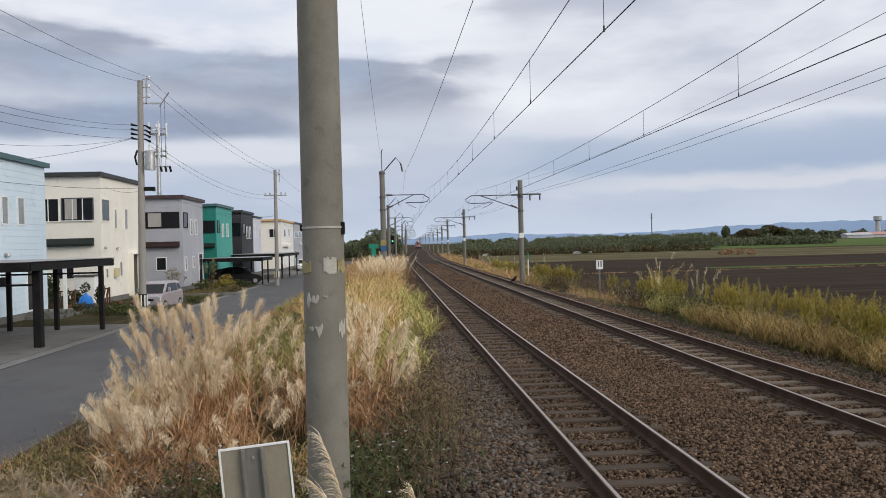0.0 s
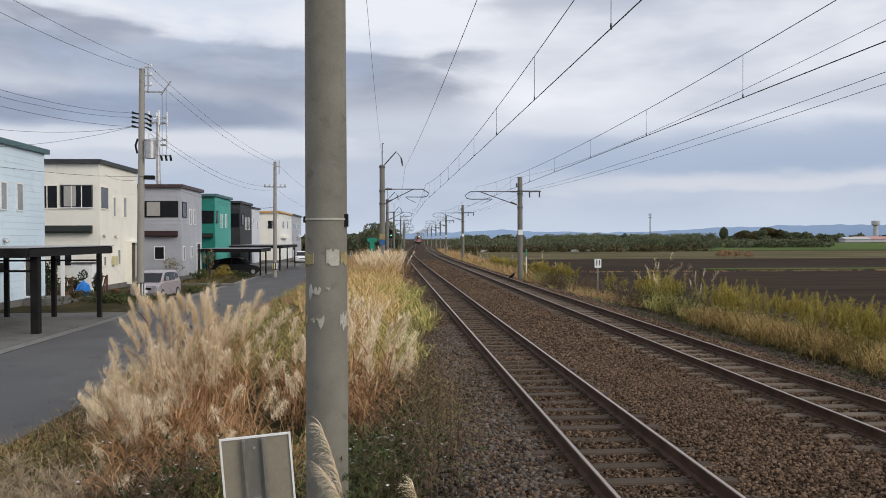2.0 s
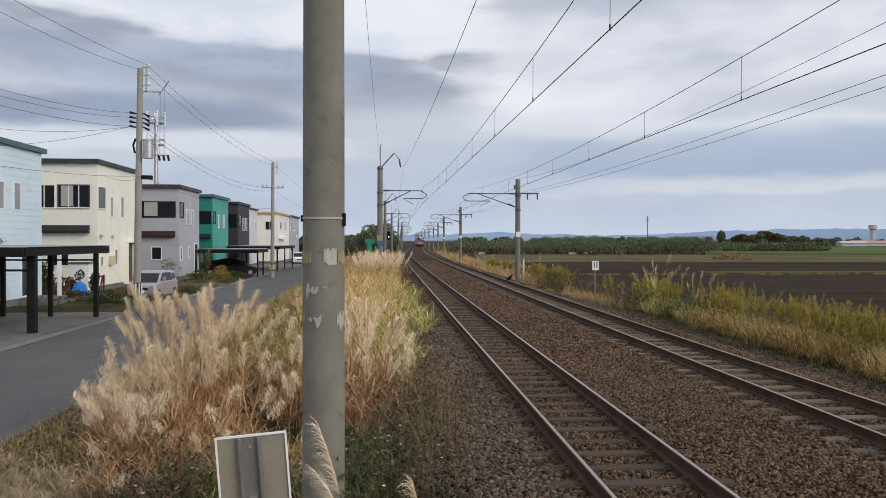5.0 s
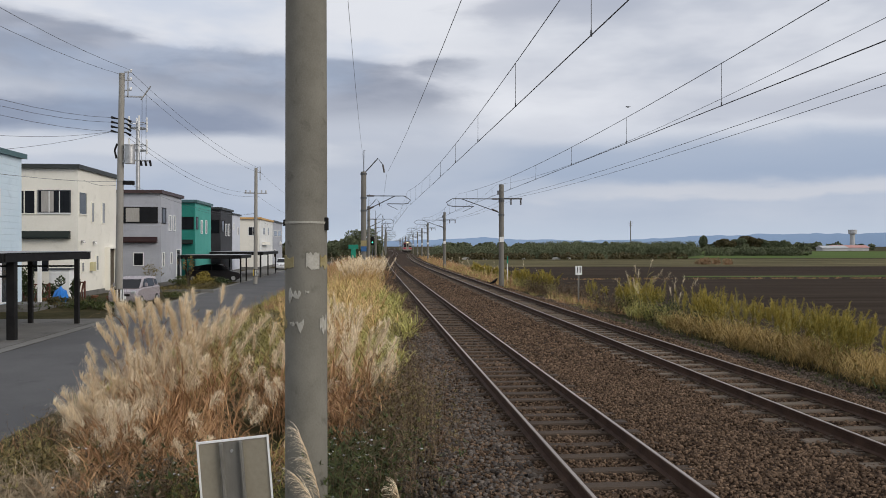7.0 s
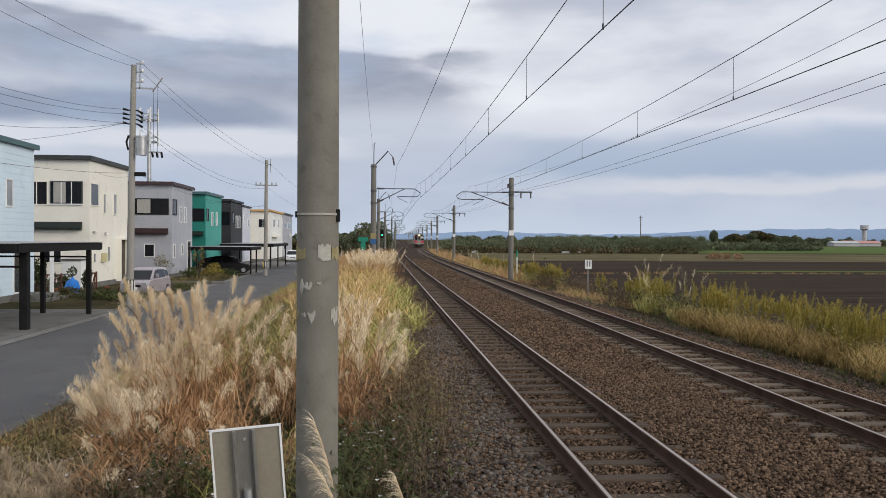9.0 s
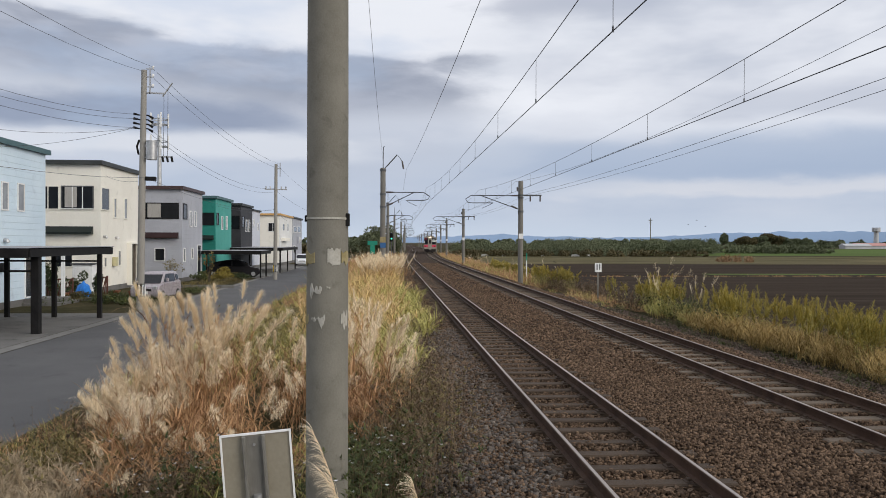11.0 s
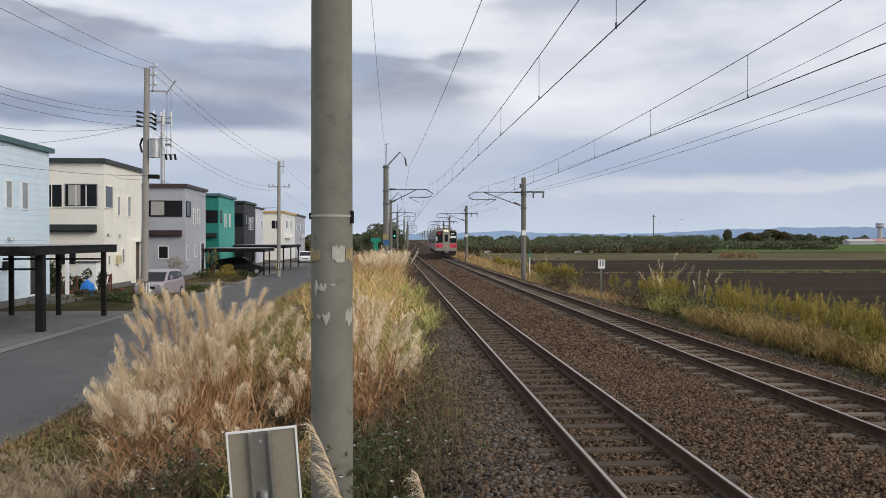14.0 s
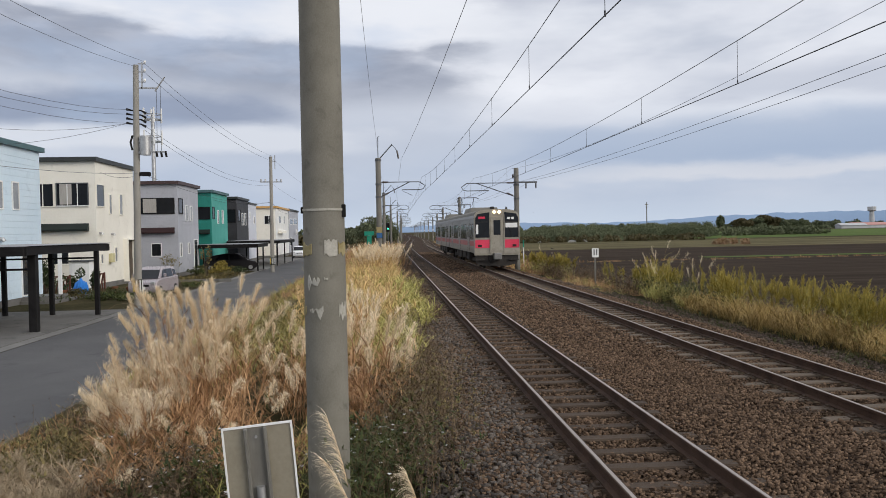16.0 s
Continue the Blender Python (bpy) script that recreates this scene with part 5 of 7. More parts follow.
class Stand:
    """Stalks in tufts, arching leaf blades set along the stalks, and nodding feathery plumes."""

    def __init__(self, label, leaf="blade", stalk="blade", plume="plume"):
        self.t = tagged(new("silver_grass"), label, "silver grass", "silver grass stands", "stuff")
        self.t.empty_display_size = 0.3
        self.mats = leaf, stalk, plume
        self.leaves, self.stalks, self.plumes = Bulk(), Bulk(), Bulk()

    def tuft(self, x, y, rad, h, plumed, bare, leaves=5, blade=0.6, width=0.015, head=0.27, hairs=210, hair=0.0046, splay=0.25, low=1, wind=0.2, droop=0.3, nod=1.2):
        n = plumed + bare
        d, a = rad * np.sqrt(rng.uniform(0, 1, n)), rng.uniform(0, math.tau, n)
        base = np.stack([x + d * np.cos(a) * 0.7 + bend(y), y + d * np.sin(a) * 0.7, np.full(n, ground_z(x) - 0.03)], 1)
        L = h * rng.normal(1.0, 0.10, n)
        L[plumed:] *= rng.uniform(0.55, 0.9, bare)
        out = a + rng.normal(0, 0.5, n)
        v, f, p = ribbons(base, out, L, 0.03 + splay * d / rad * rng.uniform(0.5, 1.2, n), np.abs(rng.normal(droop, 0.15, n)), np.full(n, 0.009), 8, 0.3)
        self.stalks.add(v, f)
        idx = np.arange(n)
        for _ in range(leaves):
            i = rng.integers(low, 7, n)
            az = rng.uniform(0, math.tau, n)
            self.leaves.add(*ribbons(p[idx, i], az, blade * rng.uniform(0.55, 1.25, n), rng.uniform(0.15, 0.6, n), rng.uniform(0.9, 2.3, n), width * rng.uniform(0.7, 1.35, n), 5, 0.75)[:2])
        if not plumed:
            return self
        k = plumed
        tip, under = p[:k, 8], p[:k, 7]
        ax = (tip - under) / np.linalg.norm(tip - under, axis=1, keepdims=True)
        face = np.arctan2(ax[:, 1], ax[:, 0])
        size = head * rng.uniform(0.75, 1.2, k)
        bow = nod * rng.uniform(0.2, 1.0, k)
        tilt = np.arccos(np.clip(ax[:, 2], -1, 1))
        side = np.where(np.cos(face - wind) < -0.3, wind, face)
        for q in range(hairs):
            w = (q + 0.5) / hairs
            start = tip - ax * (size * (1.25 - 1.3 * w))[:, None]
            az = side + rng.normal(0, 1.3, k)
            ln = size * rng.uniform(0.35, 0.62, k) * (0.62 + 0.55 * math.sin(math.pi * min(1.0, w * 0.9 + 0.08)))
            self.plumes.add(*ribbons(start, az, ln, tilt * np.cos(az - face) + rng.normal(0.22, 0.15, k), (0.5 + bow) * rng.uniform(0.5, 1.5, k), hair * rng.uniform(0.7, 1.4, k), 3, 0.25)[:2])
        return self

    def make(self):
        leaf, stalk, plume = self.mats
        tagged(self.stalks.make("stems", M[stalk], self.t), kind="stuff")
        if self.leaves.n:
            tagged(self.leaves.make("blades", M[leaf], self.t), kind="stuff")
        if self.plumes.n:
            tagged(self.plumes.make("plumes", M[plume], self.t), kind="stuff")
        return self.t


# the tall stand between road and mast: tallest at the back, falling to the road and to the front
st = Stand("tall dry silver grass with creamy plumes beside the road")
for x, y, r, h in ((-3.2, 13.0, .40, 1.95), (-2.85, 13.4, .45, 2.05), (-3.3, 12.5, .30, 1.72), (-2.5, 12.9, .40, 1.85), (-2.95, 12.2, .4, 1.8), (-2.75, 12.5, .35, 1.9)):
    st.tuft(x, y, r, h, 11, 14, 4, nod=0.7, splay=0.18)
for x, y, r, h in ((-3.0, 11.6, .40, 1.5), (-2.65, 11.5, .45, 1.42), (-3.25, 11.7, .30, 1.4), (-3.45, 11.2, .28, 1.15), (-2.2, 12.0, .40, 1.4), (-2.5, 12.1, .4, 1.55)):
    st.tuft(x, y, r, h, 6, 20, 4, nod=1.4)
st.make()
st = Stand("bushy cream plumes at the road side of the stand")
for x, y, r, h in ((-3.4, 11.4, .22, 1.15), (-3.4, 10.9, .22, 0.92), (-3.3, 11.9, .22, 1.4)):
    st.tuft(x, y, r, h, 12, 6, 4, head=0.36, nod=2.0, splay=0.3)
st.make()
st = Stand("arching russet silver grass before the tall stand")
for x, y, r, h in ((-3.3, 10.8, .35, 1.05), (-2.95, 10.7, .40, 1.05), (-2.5, 10.8, .40, 1.02), (-2.0, 11.1, .35, 1.0), (-3.3, 10.3, .3, 0.74), (-3.0, 10.1, .3, 0.75)):
    st.tuft(x, y, r, h, 3, 26, 5, 0.6, splay=0.45, nod=2.2)
st.make()
st = Stand("silver grass with drooping white plumes behind the mast")
for x, y, r, h in ((-2.0, 14.2, .40, 1.55), (-1.65, 13.4, .40, 1.4), (-1.35, 12.5, .35, 1.2), (-1.2, 14.2, .4, 1.45), (-1.05, 13.0, .3, 1.25)):
    st.tuft(x, y, r, h, 6, 20, nod=2.0, splay=0.4)
st.make()
st = Stand("russet dry grass tufts with pale plumes by the mast")
for x, y, r, h in ((-0.45, 12.6, .38, 1.5), (-0.15, 13.3, .35, 1.5), (-0.2, 11.9, .30, 1.1), (-0.6, 11.7, .30, 1.1), (-0.05, 12.5, .25, 1.15), (-0.75, 13.4, .35, 1.55)):
    st.tuft(x, y, r, h, 4, 26, 6, 0.62, splay=0.42)
st.make()
st = Stand("loose plumes of silver grass beside the ballast")
for k in range(12):
    st.tuft(rng.uniform(-1.4, -0.3), 14.4 + 0.7 * k + rng.uniform(-0.3, 0.3), 0.35, rng.uniform(1.25, 1.55), 5, 12, 5, 0.6, 0.016, hairs=54, hair=0.009)
st.make()
st = Stand("yellow-green leafy grass leaning over the ballast edge", "blade_green", "blade_green")
for k in range(74):
    y = 15.0 + 25 * rng.uniform(0, 1) ** 1.3
    st.tuft(rng.uniform(-0.8, min(0.95, 0.14 * (y - 14))), y, 0.35, rng.uniform(0.9, 1.25), 0, 16, 7, 0.55, 0.026, splay=0.4, low=2)
st.make()
st = Stand("olive green leafy grass between road and line", "blade_green", "blade_green")
for k in range(36):
    st.tuft(rng.uniform(-3.6, -1.0), rng.uniform(15.0, 26.0), 0.4, rng.uniform(0.75, 1.15), 0, 16, 7, 0.5, 0.022, splay=0.4)
st.make()
st = Stand("golden dry grass along the line", "amber_grass", "amber_grass", "plume_gold")
for k in range(110):
    y = 21 + 29 * rng.uniform(0, 1)
    st.tuft(rng.uniform(-2.6, 0.35), y, 0.45, rng.uniform(1.0, 1.45), 3 if k % 2 else 1, 13, 6, 0.6, 0.026, hairs=34, hair=0.013, splay=0.35)
st.make()
st = Stand("green grass among the golden grass along the line", "blade_green", "blade_green")
for k in range(40):
    st.tuft(rng.uniform(-2.0, 0.4), rng.uniform(24, 50), 0.4, rng.uniform(0.9, 1.3), 0, 14, 7, 0.55, 0.03, splay=0.35, low=2)
st.make()
st = Stand("tall pale plumes of silver grass by the far mast", "amber_grass", "blade")
for k in range(22):
    st.tuft(rng.uniform(-1.3, 0.5), rng.uniform(50, 62), 0.6, rng.uniform(1.6, 2.05), 14, 8, 4, 0.8, 0.03, 0.42, 26, 0.024)
st.make()

st = Stand("matted pale fallen grass and plumes at the roadside", "dead_straw", "dead_straw", "dead_straw")
for k in range(26):
    st.tuft(rng.uniform(-4.6, -3.5), rng.uniform(8.2, 10.0), 0.3, rng.uniform(0.3, 0.5), 4, 8, 6, 0.4, 0.010, 0.28, 120, splay=0.9, nod=2.2)
st.make()
silver_grass("short grass by the line where the viewer stands", (-5.4, 0.2, -8, 5.6), 1800, 0, 0.22, 0, 120, 1800, 0.6, 0.012)
silver_grass("short dry grass at the road edge", (-5.6, -4.0, 6.5, 14), 2000, 0, 0.3, 0, 60, 1100, 0.7, 0.011)
silver_grass("golden dry grass beyond the far mast", (-5.0, 0.4, 60, 150), 6000, 60, 1.2, 1.6, 160, 3500, 0.3, 0.045, 0.45, 8, 0.7)
silver_grass("low yellowing grass along the road edge", (-5.5, -3.8, 14, 60), 2600, 0, 0.5, 0, 70, 3800, 0.4, 0.014)
silver_grass("dry grass on the far side of the line", (9.8, 12.6, 60, 210), 7000, 60, 0.8, 1.4, 200, 3500, 0.4, 0.035, 0.4, 8, 0.8)
silver_grass("strip of pale dry grass across the ploughed field", (16, 130, 79.2, 81), 5000, 0, 0.22, 0, 260, 1200, 0.6, 0.05)


def weeds(name, label, places, stems, leaf_mat, h, leaves=14, size=0.07, clump=30, flowers=0):
    """Branching weeds: thin stems set with small leaves."""
    t = tagged(new(name), label, "weeds", "weeds", "stuff")
    x0, x1, y0, y1 = places
    base = spots(stems, x0, x1, y0, y1, clump, 0.25)
    n = len(base)
    az = rng.uniform(0, math.tau, n)
    L = np.maximum(0.12, rng.normal(h, h * 0.28, n))
    v, f, p = ribbons(base, az, L, np.abs(rng.normal(0.15, 0.15, n)), np.abs(rng.normal(0.3, 0.3, n)), np.full(n, 0.007), 5, 0.5)
    s, b = Bulk(), Bulk()
    s.add(v, f)
    for k in range(leaves):
        i = rng.integers(1, 6, n)
        start = p[np.arange(n), i] + rng.normal(0, 0.012, (n, 3))
        b.add(*ribbons(start, rng.uniform(0, math.tau, n), size * rng.uniform(0.6, 1.6, n), rng.uniform(0.4, 1.3, n), rng.uniform(0.2, 1.2, n), size * 0.28 * rng.uniform(0.6, 1.4, n), 2, 0.7)[:2])
    tagged(s.make("stems", M["weed_dry"], t), kind="stuff")
    tagged(b.make("leaves", leaf_mat, t), kind="stuff")
    if flowers:
        fl = Bulk()
        tips = p[rng.choice(n, flowers), -1]
        for k in range(7):
            fl.add(*ribbons(tips, np.full(flowers, k / 7 * math.tau), np.full(flowers, 0.024), np.full(flowers, 1.0), np.full(flowers, 0.2), np.full(flowers, 0.016), 2, 0.2, twist=np.zeros(flowers))[:2])
        tagged(fl.make("flowers", M["flower"], t), kind="stuff")
    return t


weeds("weeds", "dark green weeds with small white asters at the mast foot", (-0.65, 0.20, 7.8, 9.9), 190, M["weed"], 0.7, 24, 0.075, 6, 60)
weeds("weeds", "feathery brown-olive weeds at the ballast edge", (0.15, 0.80, 9.2, 14.8), 300, M["weed_olive"], 0.78, 26, 0.05, 10)
weeds("weeds", "brown withered weeds at the ballast edge", (0.15, 0.8, 7.4, 14), 420, M["weed_dry"], 0.8, 24, 0.055, 14)
weeds("weeds", "brown withered weeds with pale seed heads below the silver grass", (-2.8, -0.9, 7.6, 9.8), 170, M["weed_dry"], 0.5, 24, 0.065, 7, 45)
weeds("weeds", "dark green weeds below the silver grass", (-3.2, -0.8, 8.0, 10.4), 70, M["weed"], 0.5, 20, 0.09, 5)
weeds("weeds", "olive leafy weeds by the roadside", (-4.5, -2.8, 9.4, 11.8), 380, M["weed_olive"], 0.42, 24, 0.075, 14)
weeds("weeds", "reddish brown twiggy weeds by the roadside", (-4.7, -4.0, 11.5, 14), 160, M["weed_dry"], 0.5, 12, 0.04, 10)
st = Stand("tangled tan grass among the weeds")
for k in range(20):
    st.tuft(rng.uniform(-3.4, -1.0), rng.uniform(9.0, 10.6), 0.18, rng.uniform(0.5, 0.85), 1 if k % 3 == 0 else 0, 10, 5, 0.5, 0.012, head=0.2, splay=0.8, nod=2.2)
st.make()
weeds("weeds", "green and yellow weeds among the dry grass", (-4.0, -1.0, 14, 24), 500, M["weed_olive"], 0.95, 20, 0.10, 40)
weeds("weeds", "brown withered weeds along the ballast", (0.3, 1.0, 13, 40), 600, M["weed_dry"], 0.6, 14, 0.08, 70)
st = Stand("arching green and tan grass around the sign board", "blade_green", "blade_green")
for k in range(12):
    st.tuft(rng.uniform(-2.0, -0.6), rng.uniform(8.6, 10.6), 0.2, rng.uniform(0.4, 0.65), 0, 10, 4, 0.5, 0.012, splay=0.6)
st.make()

weeds("weeds", "green bedding plants in the front garden", (-16.2, -11.3, 39.5, 46.5), 420, M["weed"], 0.32, 22, 0.12, 26)
weeds("weeds", "olive plants along the garden edge by the road", (-14.6, -11.2, 47, 69), 420, M["weed_olive"], 0.3, 20, 0.12, 30)

# the far side of the tracks: goldenrod, yellow grass and reeds


def goldenrod(label, places, n, h, clump, k=1.0, leaf="blade_green"):
    """Upright leafy stems that end in a feathery, nodding yellow plume of short side branches."""
    t = tagged(new("goldenrod"), label, "goldenrod", "goldenrod stands", "stuff")
    base = spots(n, *places, clump, 0.30)
    az = rng.uniform(0, math.tau, n)
    L = np.maximum(0.3, rng.normal(h, h * 0.16, n))
    v, f, p = ribbons(base, az, L, np.abs(rng.normal(0.05, 0.06, n)), np.abs(rng.normal(0.25, 0.15, n)), np.full(n, 0.009), 10, 0.4)
    s, lv, tp = Bulk(), Bulk(), Bulk()
    s.add(v, f)
    idx = np.arange(n)
    for _ in range(24):
        i = rng.integers(2, 9, n)
        lv.add(*ribbons(p[idx, i], rng.uniform(0, math.tau, n), 0.12 * k * rng.uniform(0.6, 1.3, n), rng.uniform(0.3, 0.9, n), rng.uniform(0.3, 1.2, n), 0.018 * k * rng.uniform(0.7, 1.4, n), 2, 0.7)[:2])
    for _ in range(90):
        q = rng.uniform(0.66, 1.0, n)
        i = np.minimum(9, (q * 10).astype(int))
        at = p[idx, i] + (p[idx, i + 1] - p[idx, i]) * (q * 10 - i)[:, None]
        tp.add(*ribbons(at, az + rng.normal(0, 1.3, n), k * (0.06 + 0.50 * (1.06 - q)) * rng.uniform(0.4, 1.2, n), rng.uniform(0.10, 0.6, n), rng.uniform(0.5, 1.7, n), 0.0095 * k * rng.uniform(0.6, 1.3, n), 3, 0.4)[:2])
    tagged(s.make("stems", M["weed_dry"], t), kind="stuff")
    tagged(lv.make("leaves", M[leaf], t), kind="stuff")
    tagged(tp.make("flower_heads", M["goldenrod"], t), kind="stuff")
    return t


goldenrod("tall yellow-green goldenrod beside the track", (11.3, 12.9, 17, 23.5), 190, 1.35, 8)
goldenrod("single tall golden plume beside the track", (12.0, 12.5, 15.6, 16.4), 8, 1.35, 2)
goldenrod("tall yellow-green goldenrod beside the track", (11.2, 12.9, 23.5, 30), 150, 1.4, 6, 1.1)
goldenrod("tall goldenrod in small groups beside the track", (11.2, 12.6, 30, 37), 80, 1.4, 5, 1.2)
goldenrod("yellow goldenrod beside the marker board", (11.4, 12.6, 38, 43), 40, 1.15, 3, 1.2)
goldenrod("yellow-green goldenrod by the catenary mast", (10.4, 12.2, 50, 59), 130, 1.2, 6, 1.5)
goldenrod("low yellow-green goldenrod beyond the mast", (10.4, 12.6, 62, 90), 160, 1.0, 14, 1.8)
weeds("weeds", "brown withered weeds beside the track", (10.4, 12.6, 36, 62), 560, M["weed_dry"], 0.8, 34, 0.09, 26)
weeds("weeds", "tall dark weeds among the goldenrod", (11.2, 12.8, 26, 40), 300, M["weed"], 0.9, 30, 0.09, 16)
weeds("weeds", "low green weeds at the ballast foot", (9.6, 10.6, 11, 40), 160, M["weed"], 0.22, 18, 0.07, 24)
weeds("weeds", "dark leafy weed clump at the ballast foot", (10.3, 10.9, 13.2, 15.2), 60, M["weed"], 0.6, 30, 0.08, 4)
st = Stand("arching golden grass beside the track", "yellowgrass", "yellowgrass")
for k in range(120):
    y = 12.6 + 16 * rng.uniform(0, 1)
    st.tuft(rng.uniform(10.6 + 0.35 * noise.noise((y * 0.6, 2, 0)), 12.2), y, 0.28, rng.uniform(0.65, 1.15), 0, 12, 8, 0.62, 0.0155, splay=0.6, low=2)
st.make()
st = Stand("arching olive grass with thin reed plumes", "blade_green", "yellowgrass")
for k in range(20):
    st.tuft(rng.uniform(10.9, 12.2), rng.uniform(27, 36.5), 0.3, rng.uniform(0.7, 1.0), 0, 13, 6, 0.6, 0.022, splay=0.6, low=2)
for x, y, h in ((11.6, 34.5, 2.0), (11.9, 35.5, 2.2), (11.4, 33.0, 1.9), (12.1, 31.5, 1.95)):
    st.tuft(x, y, 0.25, h, 5, 3, 4, 0.8, 0.016, 0.34, 26, 0.007, nod=1.6)
st.make()
silver_grass("short dry grass along the track side", (10.0, 12.6, 36, 64), 2200, 0, 0.4, 0, 60, 1400, 0.5, 0.02)
weeds("weeds", "small weeds growing in the ballast", (4.2, 5.6, 8, 26), 40, M["weed_dry"], 0.22, 12, 0.05, 9)
weeds("weeds", "small green weeds between the rails", (6.3, 7.1, 9, 22), 40, M["weed"], 0.15, 14, 0.05, 7)


# ---------------------------------------------------------------- trees, hedges and distance
def crown(blobs, per, size):
    """Loose leaf cards on the skins of several blobs: (x, y, z, rx, rz)."""
    b = Bulk()
    for x, y, z, rx, rz in blobs:
        n = int(per * rx * rz) + 8
        d = rng.normal(0, 1, (n, 3))
        d /= np.linalg.norm(d, axis=1, keepdims=True)
        r = rng.uniform(0.7, 1.06, n)[:, None]
        c = np.array([x, y, z]) + d * r * np.array([rx, rx, rz])
        a, e = rng.normal(0, 1, (n, 3)), rng.normal(0, 1, (n, 3))
        a /= np.linalg.norm(a, axis=1, keepdims=True)
        e -= a * (e * a).sum(1, keepdims=True)
        e /= np.linalg.norm(e, axis=1, keepdims=True)
        w = (size * rng.uniform(0.5, 1.3, n))[:, None]
        v = np.stack([c - a * w, c + e * w * 0.6, c + a * w, c - e * w * 0.6], 1).reshape(-1, 3)
        b.add(v, np.arange(4 * n).reshape(n, 4))
    return b


def tree(x, y, h, w, label, leaf="leaf", name="tree", blobs=9, size=0.22, z0=None):
    z0 = ground_z(x) if z0 is None else z0
    t = thing(name, pose(x, y, z0), label, "tree", "trees")
    tr = Geo().tube([(0, 0, -0.3), (0.05, 0.02, h * 0.3), (0, 0, h * 0.7)], [h * 0.03, h * 0.022, h * 0.008], 8)
    for k in range(5):
        a = k * 1.3
        tr.tube([(0, 0, h * (0.22 + 0.07 * k)), (math.cos(a) * w * 0.25, math.sin(a) * w * 0.25, h * (0.42 + 0.08 * k))], [h * 0.012, h * 0.004], 5)
    part("trunk", tr, M["bark"], t, "brown trunk and limbs")
    bl = []
    for k in range(blobs):
        a, r = rng.uniform(0, math.tau), w * 0.5 * math.sqrt(rng.uniform(0, 0.55))
        zz = h * rng.uniform(0.32, 0.82)
        s = rng.uniform(0.16, 0.28)
        bl.append((r * math.cos(a), r * math.sin(a), zz, w * s, h * s * 0.8))
    crown(bl, 60 / max(0.3, size), size).make("crown", M[leaf], t)
    return t


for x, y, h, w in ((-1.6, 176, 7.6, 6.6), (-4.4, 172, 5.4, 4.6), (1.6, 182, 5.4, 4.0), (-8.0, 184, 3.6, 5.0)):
    tree(x, y, h, w, "leafy green tree beside the line", "leaf_haze", blobs=14, size=0.2, z0=-0.6)


def shrub(x, y, h, w, label, leaf="leaf", dense=1.0, size=0.07, blobs=9):
    t = thing("shrub", pose(x, y, ROAD_Z + 0.02), label, "shrub", "garden shrubs")
    st = Geo()
    for k in range(5):
        a = k * 1.26
        st.tube([(0.03 * math.cos(a), 0.03 * math.sin(a), -0.05), (0.2 * w * math.cos(a), 0.2 * w * math.sin(a), h * 0.6)], [0.02, 0.006], 5)
    part("stems", st, M["bark"], t, "thin brown stems")
    bl = [(rng.normal(0, w * 0.22), rng.normal(0, w * 0.22), h * rng.uniform(0.3, 0.85), w * 0.22, h * 0.18) for _ in range(blobs)]
    crown(bl, 78 / size * dense, size).make("leaves", M[leaf], t)
    return t


for x, y, h, w, leaf, label in ((-17.6, 43.6, 2.3, 1.4, "leaf", "tall green garden shrub behind the lattice fence"), (-16.9, 45.6, 1.5, 0.8, "leaf", "dark green potted shrub in the garden"),
                                (-15.6, 45.0, 1.4, 0.7, "leaf", "dark green upright garden shrub"), (-15.6, 60.4, 2.2, 1.2, "weed_olive", "thin olive shrub beside the grey house"),
                                (-13.0, 60.5, 2.5, 0.8, "weed_olive", "slender young garden tree with sparse leaves"), (-12.6, 63.6, 1.1, 1.7, "yellow_leaf", "yellow autumn shrub by the road"),
                                (-14.2, 63.0, 0.8, 1.6, "weed", "low green garden shrub"), (-11.6, 66.0, 0.7, 1.6, "leaf", "low dark shrub at the kerb"), (-12.6, 67.0, 0.6, 1.4, "leaf_brown", "low dull shrub at the kerb"),
                                (-14.6, 42.6, 0.5, 1.4, "leaf_brown", "low withered garden plants"), (-13.4, 41.4, 0.4, 1.5, "weed", "low green garden plants"), (-12.2, 40.0, 0.35, 1.3, "weed", "low green plants by the road"),
                                (-16.0, 42.4, 0.5, 1.5, "leaf_brown", "low withered garden plants"), (-11.6, 48.5, 0.4, 1.6, "weed", "low green plants behind the car"), (-11.5, 42.0, 0.35, 1.2, "weed", "low green plants by the road")):
    shrub(x, y, h, w, label, leaf, 0.16 if "thin" in label or "sparse" in label else 1.0)


def hedge(label, x0, x1, y0, y1, h, n, leaf, size=0.6, z=FIELD_Z, low=0.45):
    bl = []
    for k in range(n):
        x = rng.uniform(x0, x1)
        hh = h * rng.uniform(0.7, 1.15)
        bl.append((x, rng.uniform(y0, y1), z + hh * low, hh * rng.uniform(0.45, 0.8), hh * 0.5))
    return tagged(crown(bl, 15 / size, size * 1.15).make("hedge", M[leaf]), label, "hedge", "hedges", "stuff")


